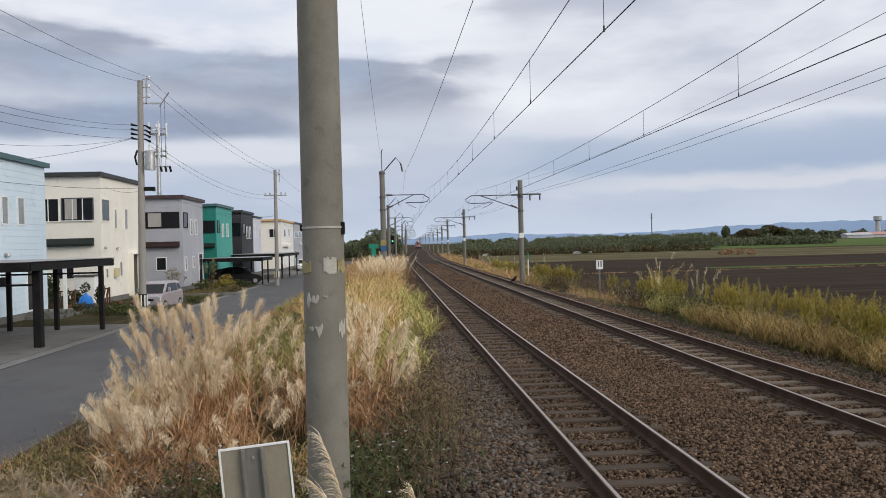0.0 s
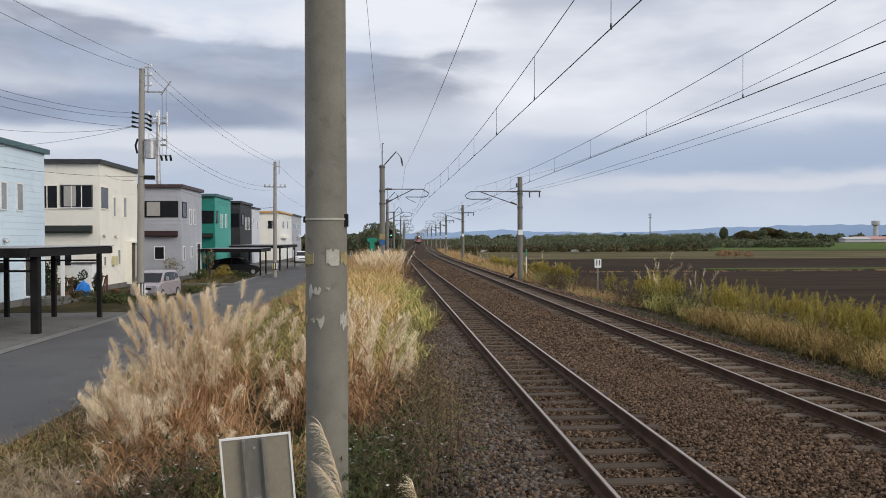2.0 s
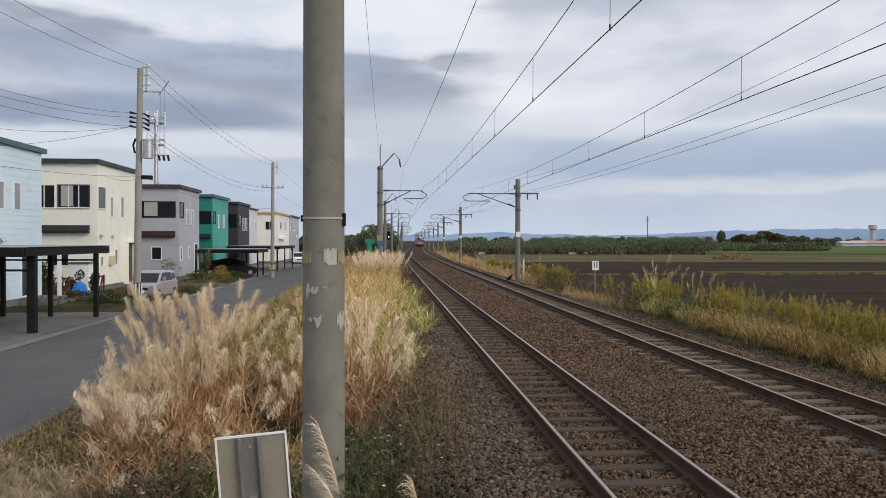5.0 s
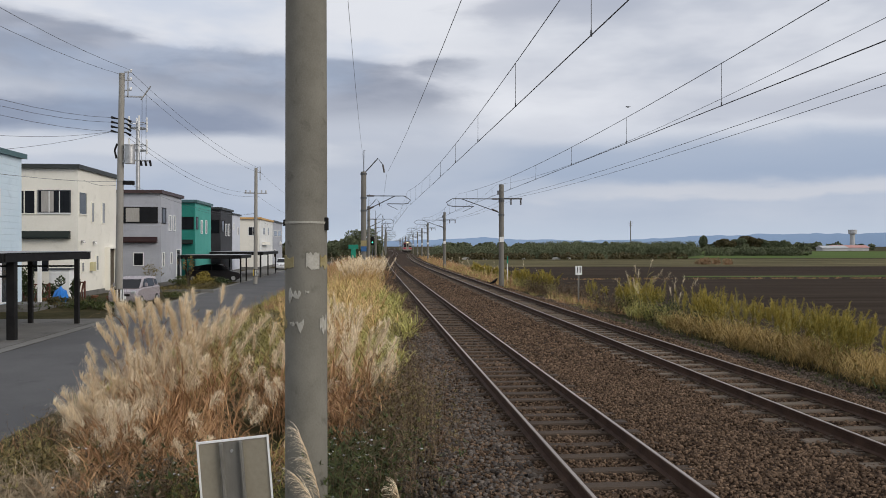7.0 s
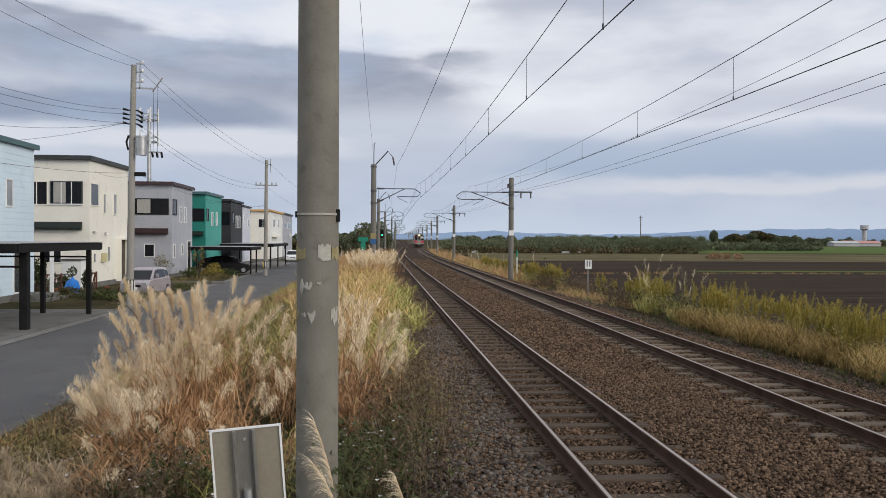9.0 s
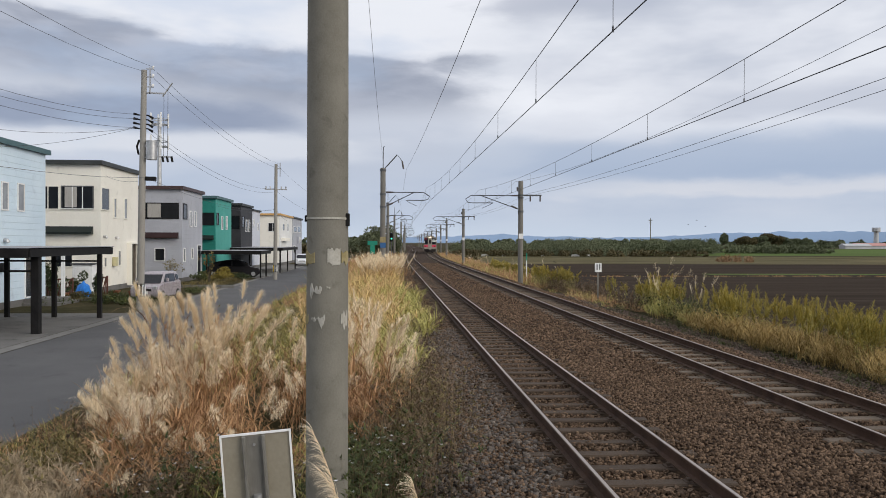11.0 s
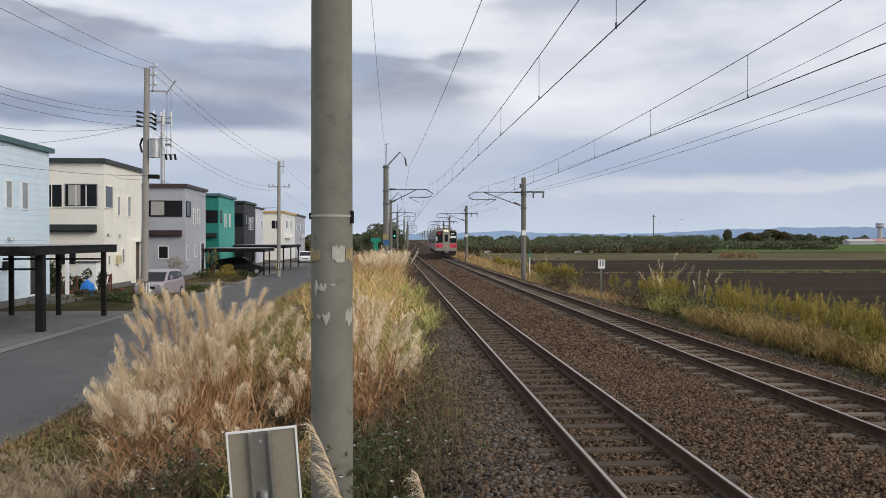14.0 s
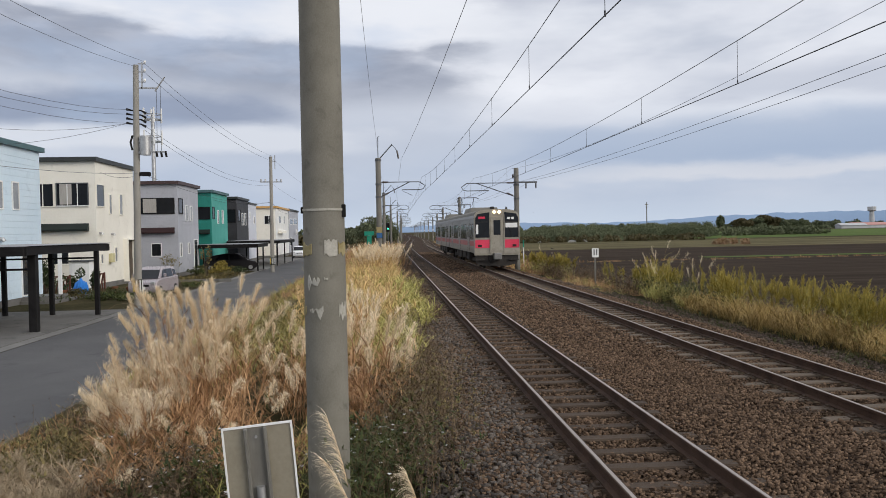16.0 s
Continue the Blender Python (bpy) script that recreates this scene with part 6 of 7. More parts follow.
hedge("long dark green row of orchard trees across the fields", 18, 62, 205, 222, 3.5, 120, "leaf_haze", 0.15)
hedge("long dark green row of orchard trees across the fields", 50, 100, 240, 262, 4.6, 110, "leaf_haze", 0.17)
hedge("low dark hedge between the fields", 84, 150, 262, 280, 3.0, 90, "leaf_haze", 0.3)
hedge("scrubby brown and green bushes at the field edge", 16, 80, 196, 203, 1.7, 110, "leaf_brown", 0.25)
hedge("distant dark tree line on the plain", 60, 420, 620, 700, 6.0, 120, "leaf_haze", 1.0)
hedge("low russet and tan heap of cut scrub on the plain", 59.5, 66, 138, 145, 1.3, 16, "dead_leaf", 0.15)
hedge("distant dark tree line beyond the houses", -260, -8, 300, 420, 5.0, 110, "leaf_haze", 0.9)
hedge("distant scrub beside the line", -40, 2, 170, 300, 2.6, 90, "leaf_brown", 0.5)
hedge("brown scrub beside the second track", 13.5, 17, 150, 196, 1.1, 24, "leaf_brown", 0.2, -0.95)
for k, h, w, leaf in ((0.425, 10.0, 6, "leaf_haze"), (0.4475, 8.6, 13, "leaf_brown"), (0.468, 7.8, 11, "leaf_haze"), (0.4915, 9.8, 14, "leaf_brown"), (0.508, 7.5, 11, "leaf_haze"), (0.524, 7, 6, "leaf_haze")):
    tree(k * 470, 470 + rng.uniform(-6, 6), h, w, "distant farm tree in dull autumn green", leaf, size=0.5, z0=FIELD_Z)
tree(0.385 * 300, 300, 5.0, 7, "olive bush in the fields", "leaf_brown", size=0.35, z0=FIELD_Z)


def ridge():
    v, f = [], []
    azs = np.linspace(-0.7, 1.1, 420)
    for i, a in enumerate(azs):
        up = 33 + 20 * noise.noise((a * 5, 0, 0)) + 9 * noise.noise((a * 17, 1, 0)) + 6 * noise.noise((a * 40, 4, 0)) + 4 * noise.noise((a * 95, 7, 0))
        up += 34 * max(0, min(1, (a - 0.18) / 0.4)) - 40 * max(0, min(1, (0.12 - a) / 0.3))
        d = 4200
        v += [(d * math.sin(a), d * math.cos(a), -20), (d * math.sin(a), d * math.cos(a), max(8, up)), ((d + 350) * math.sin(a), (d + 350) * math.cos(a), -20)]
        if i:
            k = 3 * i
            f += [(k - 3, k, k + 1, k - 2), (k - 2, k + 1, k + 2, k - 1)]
    return tagged(bulk("hills", v, f, M["hill"]), "distant hills on the horizon, haze painted in as a blue glow", "hills", kind="structure")


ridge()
farm = thing("farm_building", pose(344, 560, FIELD_Z), "distant farm shed with a red roof paled for haze", "farm building", "farm buildings")
part("wall", Geo().box(-13, 13, -5, 5, 0, 2.2), M["barn"], farm)
part("roof", Geo().slab([(-5.6, 2.1), (0, 4.0), (5.6, 2.1)], "x", -13.6, 13.6), M["barn_roof_hazed"], farm)
farm2 = thing("farm_building", pose(320, 540, FIELD_Z), "distant pale greenhouse shed", "farm building", "farm buildings")
part("wall", Geo().box(-9, 9, -4, 4, 0, 2.2), M["barn"], farm2)
part("roof", Geo().slab([(-4.6, 2.1), (0, 3.6), (4.6, 2.1)], "x", -9.5, 9.5), M["barn"], farm2)
silo = thing("water_tower", pose(360, 580, FIELD_Z), "distant pale concrete water tower", "water tower")
part("shaft", Geo().tube([(0, 0, 0), (0, 0, 12)], [2.0, 1.6], 12), M["barn"], silo)
part("tank", Geo().tube([(0, 0, 12), (0, 0, 12.6), (0, 0, 15.5)], [1.8, 3.0, 3.0], 12), M["barn"], silo)
fp = thing("power_pole", pose(127.7, 390, FIELD_Z), "distant thin power pole on the plain", "power pole")
part("pole", Geo().tube([(0, 0, 0), (0, 0, 15.5)], [0.3, 0.22], 8), M["mast"], fp)
part("crossarm", Geo().box(-0.9, 0.9, -0.1, 0.1, 14.4, 14.7).box(-0.8, 0.8, -0.1, 0.1, 13.2, 13.4), M["mast"], fp)
for k in range(14):
    x, y = rng.uniform(20, 60), 201 + rng.uniform(-2, 2)
    g = Geo()
    w = rng.uniform(0.5, 1.4)
    g.slab([(-w, 0), (w, 0), (w * 0.7, 0.5), (0, rng.uniform(0.55, 0.8)), (-w * 0.8, 0.45)], "y", -0.3, 0.3)
    ob = tagged(part("field_cover", g, M["sheet_white"] if k % 3 else M["straw"]), "crumpled pale sheet lying at the field edge", "sheet", "field covers")
    ob.matrix_basis = pose(x, y, FIELD_Z)


# ---------------------------------------------------------------- the train
def body_section(w, z0, z1, crown_h, n=7):
    """Half-round roofed cross-section of a car body, closed."""
    pts = [(-w, z0), (w, z0), (w, z1)]
    for k in range(1, n * 2):
        a = math.pi * k / (2 * n)
        c = math.cos(a)
        pts.append((w * math.copysign(abs(c) ** 0.55, c), z1 + crown_h * math.sin(a) ** 0.8))
    pts.append((-w, z1))
    return pts


def bogie(t, y):
    b = part("bogie", Geo().box(-1.05, -0.85, y - 1.35, y + 1.35, 0.42, 0.62, 0.03).box(0.85, 1.05, y - 1.35, y + 1.35, 0.42, 0.62, 0.03).box(-0.95, 0.95, y - 0.3, y + 0.3, 0.45, 0.75), M["under"], t, "dark steel bogie")
    for dy in (-1.05, 1.05):
        for s in (-1, 1):
            part("wheel", Geo().tube([(s * 0.51, y + dy, 0.43), (s * 0.545, y + dy, 0.43), (s * 0.64, y + dy, 0.43)], [0.455, 0.43, 0.43], 20), M["under"], b, round_=True)


def rail_car(label, cab, panto):
    """A suburban electric rail car, its cab end at y = 0, towards -y."""
    t = thing("rail_car", pose(TRACK[1], 400, 0), label, "train", "train cars")
    L, w = 19.9, 1.36
    sec = body_section(w, 1.0, 3.12, 0.5)
    part("body", Geo().slab(sec, "y", 0.0, L), M["stainless"], t, "stainless steel car body", round_=True)
    part("roof", Geo().slab([(x * 0.985, z + 0.012) for x, z in body_section(w, 3.28, 3.3, 0.33)], "y", 0.35, L - 0.2), M["roofgrey"], t, "weathered grey roof", round_=True)
    for s in (-1, 1):
        e = s * (w + 0.006)
        a, b = min(e, e - s * 0.02), max(e, e - s * 0.02)
        part("stripe", Geo().box(a, b, 0.32, L - 0.1, 1.42, 1.72), M["pink_pale"], t, "pale pink waist stripe")
        doors = (3.0, 9.6, 16.2)
        for d in doors:
            for k in (0, 0.66):
                leaf = part("door", Geo().box(a - 0.004, b + 0.004, d + k, d + k + 0.63, 1.08, 3.0), M["stainless"], t, "sliding door leaf")
                part("pane", Geo().box(a - 0.007, b + 0.007, d + k + 0.14, d + k + 0.5, 1.95, 2.75), M["glass_dark"], leaf)
            part("door_edge", Geo().box(a - 0.002, b + 0.002, d - 0.05, d - 0.005, 1.05, 3.05), M["under"], t)
            part("door_edge", Geo().box(a - 0.002, b + 0.002, d + 1.3, d + 1.345, 1.05, 3.05), M["under"], t)
        for y0, y1 in ((0.75, 1.25), (1.7, 2.6), (5.0, 6.5), (6.7, 8.9), (11.6, 13.2), (13.4, 15.3), (18.0, 19.3)):
            f = part("window", Geo().box(a - 0.003, b + 0.003, y0 - 0.04, y1 + 0.04, 1.82, 2.79), M["under"], t, "window band frame")
            part("pane", Geo().box(a - 0.007, b + 0.007, y0, y1, 1.86, 2.75), M["glass_dark"], f)
        part("gutter", Geo().box(min(s * w, s * (w + 0.03)), max(s * w, s * (w + 0.03)), 0.2, L, 3.08, 3.12), M["stainless"], t)
    for y0, y1, d in ((4.9, 6.8, 0.5), (7.4, 9.6, 0.42), (10.2, 12.4, 0.5), (13.0, 14.6, 0.45)):
        part("equipment_box", Geo().box(-1.2, 1.2, y0, y1, 0.95 - d, 1.02, 0.04), M["under"], t, "dark underfloor equipment box")
    part("air_conditioner", Geo().slab([(-1.0, 3.55), (1.0, 3.55), (0.85, 3.92), (-0.85, 3.92)], "y", 6.0, 10.5), M["roofgrey"], t, "grey rooftop cooling unit")
    bogie(t, 3.1)
    bogie(t, 16.8)
    if panto:
        P = 17.4
        g = Geo()
        for s in (-1, 1):
            g.tube([(s * 0.55, P - 0.9, 3.75), (s * 0.55, P + 0.9, 3.75)], 0.035, 6)
            g.tube([(s * 0.5, P, 3.78), (s * 0.42, P + 0.8, 4.35), (s * 0.5, P, 5.0)], 0.018, 6)
            g.tube([(s * 0.5, P, 3.78), (s * 0.42, P - 0.8, 4.35), (s * 0.5, P, 5.0)], 0.018, 6)
        g.tube([(-0.9, P - 0.08, 4.95), (-0.7, P - 0.08, 5.05), (0.7, P - 0.08, 5.05), (0.9, P - 0.08, 4.95)], 0.03, 6)
        g.tube([(-0.9, P + 0.08, 4.95), (-0.7, P + 0.08, 5.05), (0.7, P + 0.08, 5.05), (0.9, P + 0.08, 4.95)], 0.03, 6)
        part("pantograph", g, M["under"], t, "raised dark pantograph")
        part("roof_gear", Geo().box(-0.7, 0.7, P - 1.3, P + 1.5, 3.62, 3.72, 0.02), M["under"], t, "dark roof insulator frame")
    if not cab:
        part("gangway", Geo().box(-0.55, 0.55, -0.45, 0.0, 1.0, 3.0, 0.03), M["under"], t, "black gangway bellows")
        return t
    # cab front, all in front of y = 0
    part("front", Geo().slab([(x, z) for x, z in body_section(w + 0.012, 0.96, 3.1, 0.54)], "y", -0.06, 0.30), M["front_panel"], t, "pale grey cab front", round_=True)
    for s in (-1, 1):
        x0, x1 = sorted((s * 0.45, s * 1.31))
        tall = [(s * 0.45, 1.93), (s * 1.31, 1.93), (s * 1.31, 3.1), (s * 1.18, 3.36), (s * 0.45, 3.46)]
        win = part("front_window", Geo().slab(tall, "y", -0.085, -0.055), M["glass_dark"], t, "black glazed windscreen panel")
        part("wiper", Geo().tube([(s * 0.95, -0.105, 1.98), (s * 0.7, -0.11, 2.55)], 0.012, 5), M["black"], win)
        part("inner_frame", Geo().box(x0 + 0.06, x1 - 0.06, -0.092, -0.084, 2.86, 2.89), M["under"], win)
        part("band", Geo().box(x0 - 0.02, x1 + 0.03, -0.082, -0.055, 1.3, 1.8), M["pink"], t, "pink band across the front")
        part("band_trim", Geo().box(x0 - 0.02, x1 + 0.03, -0.086, -0.055, 1.82, 1.9), M["front_panel"], t)
        part("tail_lamp", Geo().box(s * 1.05 - 0.12, s * 1.05 + 0.12, -0.096, -0.08, 1.36, 1.50, 0.006), M["maroon"], t, "dark red tail lamp")
        part("headlight", Geo().tube([(s * 0.15, -0.05, 3.47), (s * 0.15, -0.115, 3.47)], [0.095, 0.095], 16), M["headlight"], t, "lit round headlight")
        part("handrail", Geo().tube([(s * 1.36, -0.1, 1.3), (s * 1.36, -0.14, 1.5), (s * 1.36, -0.14, 2.6), (s * 1.36, -0.1, 2.75)], 0.015, 5), M["stainless"], t)
        part("step", Geo().box(min(s * 0.75, s * 1.3), max(s * 0.75, s * 1.3), -0.1, 0.3, 0.55, 0.62), M["under"], t)
    part("sun_blind", Geo().box(0.52, 1.25, -0.09, -0.084, 2.52, 2.80), M["white"], t, "white pulled-down sun blind")
    part("emblem", Geo().box(0.62, 0.80, -0.093, -0.084, 3.02, 3.16).box(0.86, 1.04, -0.093, -0.084, 3.02, 3.16), M["white"], t, "plain white emblem shape")
    part("destination_sign", Geo().box(-1.12, -0.72, -0.093, -0.084, 3.06, 3.2), M["led_red"], t, "glowing red destination display bar")
    part("window_card", Geo().box(-1.28, -1.14, -0.093, -0.084, 2.15, 2.72), M["white"], t, "pale card in the windscreen")
    fd = part("front_door", Geo().box(-0.40, 0.40, -0.10, -0.055, 1.12, 3.2, 0.01), M["front_panel"], t, "grey gangway door")
    part("pane", Geo().box(-0.21, 0.21, -0.108, -0.098, 2.08, 2.98), M["glass_dark"], fd)
    part("door_frame", Geo().box(-0.46, -0.41, -0.12, -0.055, 1.05, 3.3).box(0.41, 0.46, -0.12, -0.055, 1.05, 3.3), M["front_panel"], t)
    part("headlight_hood", Geo().box(-0.40, 0.40, -0.075, 0.0, 3.3, 3.6, 0.03), M["front_panel"], t)
    part("skirt", Geo().slab([(-1.3, 0.9), (1.3, 0.9), (1.22, 0.32), (0.6, 0.2), (-0.6, 0.2), (-1.22, 0.32)], "y", 0.05, 0.35), M["under"], t, "dark snow-plough skirt")
    part("bumper", Geo().box(-1.36, 1.36, -0.03, 0.3, 0.86, 1.0, 0.02), M["front_panel"], t)
    part("coupler", Geo().box(-0.24, 0.24, -0.45, 0.1, 0.62, 1.0, 0.04), M["stainless"], t, "grey automatic coupler")
    part("hose", Geo().tube([(-0.5, -0.05, 0.8), (-0.55, -0.2, 0.6), (-0.45, -0.2, 0.45), (-0.3, -0.05, 0.6)], 0.03, 6), M["black"], t)
    part("horn", Geo().box(-0.3, -0.05, 0.6, 0.9, 3.62, 3.82, 0.03), M["under"], t, "roof horn cover")
    part("radio_aerial", Geo().tube([(0.7, 0.7, 3.55), (0.7, 0.7, 3.8)], [0.08, 0.05], 8), M["under"], t)
    return t


lead_car = rail_car("stainless steel electric rail car with pink bands and lit headlights", True, True)
rear_car = rail_car("stainless steel electric rail car behind the leading one", False, False)


def on_track(s, u):
    """Pose of a car whose leading end stands at s along the line."""
    a, b = s + 3.1, s + 16.8
    p = Vector((bend(a) + u, a, 0))
    q = Vector((bend(b) + u, b, 0))
    d = (q - p).normalized()
    o = p - d * 3.1
    return pose(o.x, o.y, 0.0, 0, 0, -math.degrees(math.atan2(d.x, d.y)))


TRAIN = [(0, 430), (1, 411), (2, 391), (3, 369), (4, 346), (5, 322), (6, 297), (7, 271), (8, 252), (9, 230), (10, 207), (11, 183), (11.5, 171), (12, 158.5), (12.5, 145.5), (13, 132),
         (13.5, 118.5), (14, 104.5), (14.5, 90.5), (15, 76.8), (15.5, 63.0), (16, 49.0)]


# ---------------------------------------------------------------- two crows
def crow(label, spread):
    t = thing("crow", pose(0, 0, 0), label, "bird", "birds")
    part("body", Geo().tube([(0, 0.22, 0.16), (0, 0.15, 0.16), (0, 0.02, 0.17), (0, -0.10, 0.21), (0, -0.16, 0.25), (0, -0.21, 0.27), (0, -0.25, 0.27)], [0.02, 0.055, 0.085, 0.07, 0.045, 0.05, 0.03], 10), M["crow"], t, round_=True)
    part("beak", Geo().tube([(0, -0.25, 0.27), (0, -0.32, 0.255)], [0.022, 0.004], 6), M["crow"], t)
    part("tail", Geo().box(-0.05, 0.05, 0.2, 0.40, 0.12, 0.15, 0.008), M["crow"], t)
    for s in (-1, 1):
        if spread:
            part("wing", Geo().slab([(s * 0.05, -0.10), (s * 0.25, -0.16), (s * 0.52, -0.02), (s * 0.45, 0.10), (s * 0.22, 0.12), (s * 0.05, 0.10)], "z", 0.2, 0.215), M["crow"], t)
        else:
            part("wing", Geo().tube([(s * 0.075, -0.1, 0.21), (s * 0.095, 0.05, 0.19), (s * 0.05, 0.30, 0.14)], [0.03, 0.05, 0.01], 8), M["crow"], t, round_=True)
            part("leg", Geo().tube([(s * 0.035, 0.0, 0.12), (s * 0.035, -0.01, 0.0)], 0.008, 5), M["crow"], t)
    return t


resting_crow = crow("black crow standing on the rail", False)
flying_crow = crow("black crow flying with spread wings", True)
far_crows = [crow("distant black crow circling over the fields", True) for _ in range(3)]


# ---------------------------------------------------------------- near mast, board, posts
mast0 = masts_left[0]
R0 = 0.2


def wrap(z0, z1, a0, a1, material, name, label, ragged=0.0):
    """A thin piece stuck round the near mast between two angles (degrees, 0 = towards -y, positive to the right)."""
    g = Geo()
    n = 22
    v = []
    k0 = abs(z0 * 7.3 + a0)
    for i in range(n + 1):
        a = radians(a0 + (a1 - a0) * i / n)
        top = z1 - ragged * (0.55 + 0.9 * noise.noise((i * 0.17, k0, 0)) + 0.2 * noise.noise((i * 0.7, k0, 5)))
        bot = z0 + ragged * (0.4 + 0.8 * noise.noise((i * 0.15, k0, 9)) + 0.2 * noise.noise((i * 0.8, k0, 3)))
        top = max(top, bot + 0.006)
        for z in (bot, top):
            for r in (R0 - 0.005, R0 + 0.004):
                v.append((r * math.sin(a), -r * math.cos(a), z))
    f = []
    for i in range(n):
        k = 4 * i
        f += [(k + 1, k + 5, k + 7, k + 3), (k, k + 2, k + 6, k + 4), (k, k + 4, k + 5, k + 1), (k + 2, k + 3, k + 7, k + 6)]
    f += [(0, 1, 3, 2), (4 * n, 4 * n + 2, 4 * n + 3, 4 * n + 1)]
    return part(name, g.add(v, f), material, mast0, label)


part("steel_band", Geo().tube([(0, 0, 3.08), (0, 0, 3.10)], R0 + 0.003, 40), M["paper"], mast0, "thin steel strap", round_=True)
part("band_buckle", Geo().box(R0 - 0.035, R0 + 0.012, -0.09, -0.03, 3.02, 3.14, 0.006), M["black"], mast0, "black strap buckle")
part("band_buckle", Geo().box(-R0 - 0.012, -R0 + 0.015, -0.05, 0.0, 3.06, 3.12, 0.006), M["black"], mast0, "black strap buckle")
wrap(2.64, 2.80, -78, -32, M["paper_yellow"], "torn_notice", "torn yellowed paper notice", 0.05)
wrap(2.63, 2.83, 4, 40, M["paper"], "torn_notice", "torn pale paper notice", 0.06)
wrap(2.65, 2.81, 44, 78, M["paper_yellow"], "torn_notice", "torn yellowed paper notice", 0.06)
wrap(2.35, 2.50, -48, -10, M["paper"], "torn_notice", "torn paper scrap", 0.11)
wrap(2.42, 2.48, 2, 12, M["paper"], "torn_notice", "torn paper scrap", 0.03)
wrap(2.08, 2.22, -42, -2, M["paper"], "torn_notice", "torn paper scrap", 0.10)
wrap(2.05, 2.24, 42, 70, M["paper"], "torn_notice", "torn paper scrap", 0.08)
wrap(2.07, 2.22, -86, -58, M["paper_yellow"], "torn_notice", "torn yellowed paper scrap", 0.08)

board = thing("sign_board", pose(-0.735, 5.3, -0.45, 0, -4.4, 4), "grey back of a small trackside sign board with white rim", "sign")
part("panel", Geo().box(-0.215, 0.215, -0.006, 0.0, 0.98, 1.585), M["signback"], board, "grey-beige painted metal back")
part("rim", Geo().box(-0.225, -0.213, -0.016, 0.004, 0.97, 1.595).box(0.213, 0.225, -0.016, 0.004, 0.97, 1.595).box(-0.213, 0.213, -0.016, 0.004, 1.583, 1.595).box(-0.213, 0.213, -0.016, 0.004, 0.97, 0.982), M["white"], board, "white folded rim")
part("channel", Geo().box(-0.085, -0.062, -0.045, -0.006, 0.98, 1.58, 0.005).box(0.038, 0.061, -0.045, -0.006, 0.98, 1.58, 0.005).box(-0.062, 0.038, -0.012, -0.006, 0.98, 1.575), M["signsteel"], board, "dull galvanised stiffening channel")
part("bolt", Geo().tube([(-0.01, -0.01, 1.52), (-0.01, -0.026, 1.52)], 0.009, 8), M["steel"], board)
part("post", Geo().tube([(-0.01, -0.03, -0.3), (-0.01, -0.03, 1.2)], 0.028, 12), M["steel"], board, "galvanised steel post", round_=True)

mk = thing("track_marker", pose(11.75, 45, -0.78), "small white trackside marker board on a post", "marker post")
part("post", Geo().box(-0.04, 0.04, -0.03, 0.03, -0.2, 1.75), M["mast"], mk, "weathered grey post")
part("board", Geo().box(-0.19, 0.19, -0.06, -0.03, 1.52, 2.02, 0.01), M["white"], mk)
part("bar", Geo().box(-0.10, -0.04, -0.068, -0.058, 1.65, 1.98).box(0.05, 0.11, -0.068, -0.058, 1.65, 1.98), M["darksteel"], mk, "dark upright bars")
gp = thing("marker_post", pose(11.3, 66, -0.78), "thin white post with a green top", "marker post")
part("post", Geo().tube([(0, 0, -0.2), (0, 0, 1.7)], 0.045, 8), M["white"], gp)
part("cap", Geo().tube([(0, 0, 1.7), (0, 0, 2.3)], 0.055, 8), M["sign_green"], gp, "green post top")

gs = thing("green_sign", pose(-1.32, 70, -0.68), "small green direction board on posts beside the line", "sign")
part("board", Geo().box(-0.42, 0.42, -0.03, 0.0, 2.8, 3.15, 0.01), M["sign_green"], gs)
part("board", Geo().box(-0.2, 0.2, -0.03, 0.0, 2.05, 2.78, 0.01), M["sign_green"], gs)
part("post", Geo().box(-0.04, 0.04, 0.0, 0.06, -0.2, 3.1), M["steel"], gs)
m1 = masts_left[1]
part("notice_plate", Geo().box(-0.2, 0.2, -0.235, -0.2, 2.85, 3.25), M["paper_yellow"], m1, "pale yellow plate")
part("notice_plate", Geo().box(-0.2, 0.2, -0.235, -0.2, 2.48, 2.83), M["blue_band"], m1, "blue plate")
sg = thing("railway_signal", pose(bend(112) + 0.0, 112, -0.45), "small railway signal showing green beside the track", "signal")
part("post", Geo().tube([(0, 0, 0), (0, 0, 3.6)], 0.07, 8), M["darksteel"], sg)
part("head", Geo().box(-0.22, 0.22, -0.12, 0.12, 2.9, 4.1, 0.08), M["black"], sg, "black signal head")
part("lamp", Geo().tube([(0, -0.12, 3.3), (0, -0.16, 3.3)], 0.11, 12), M["signal"], sg, "lit green lamp")


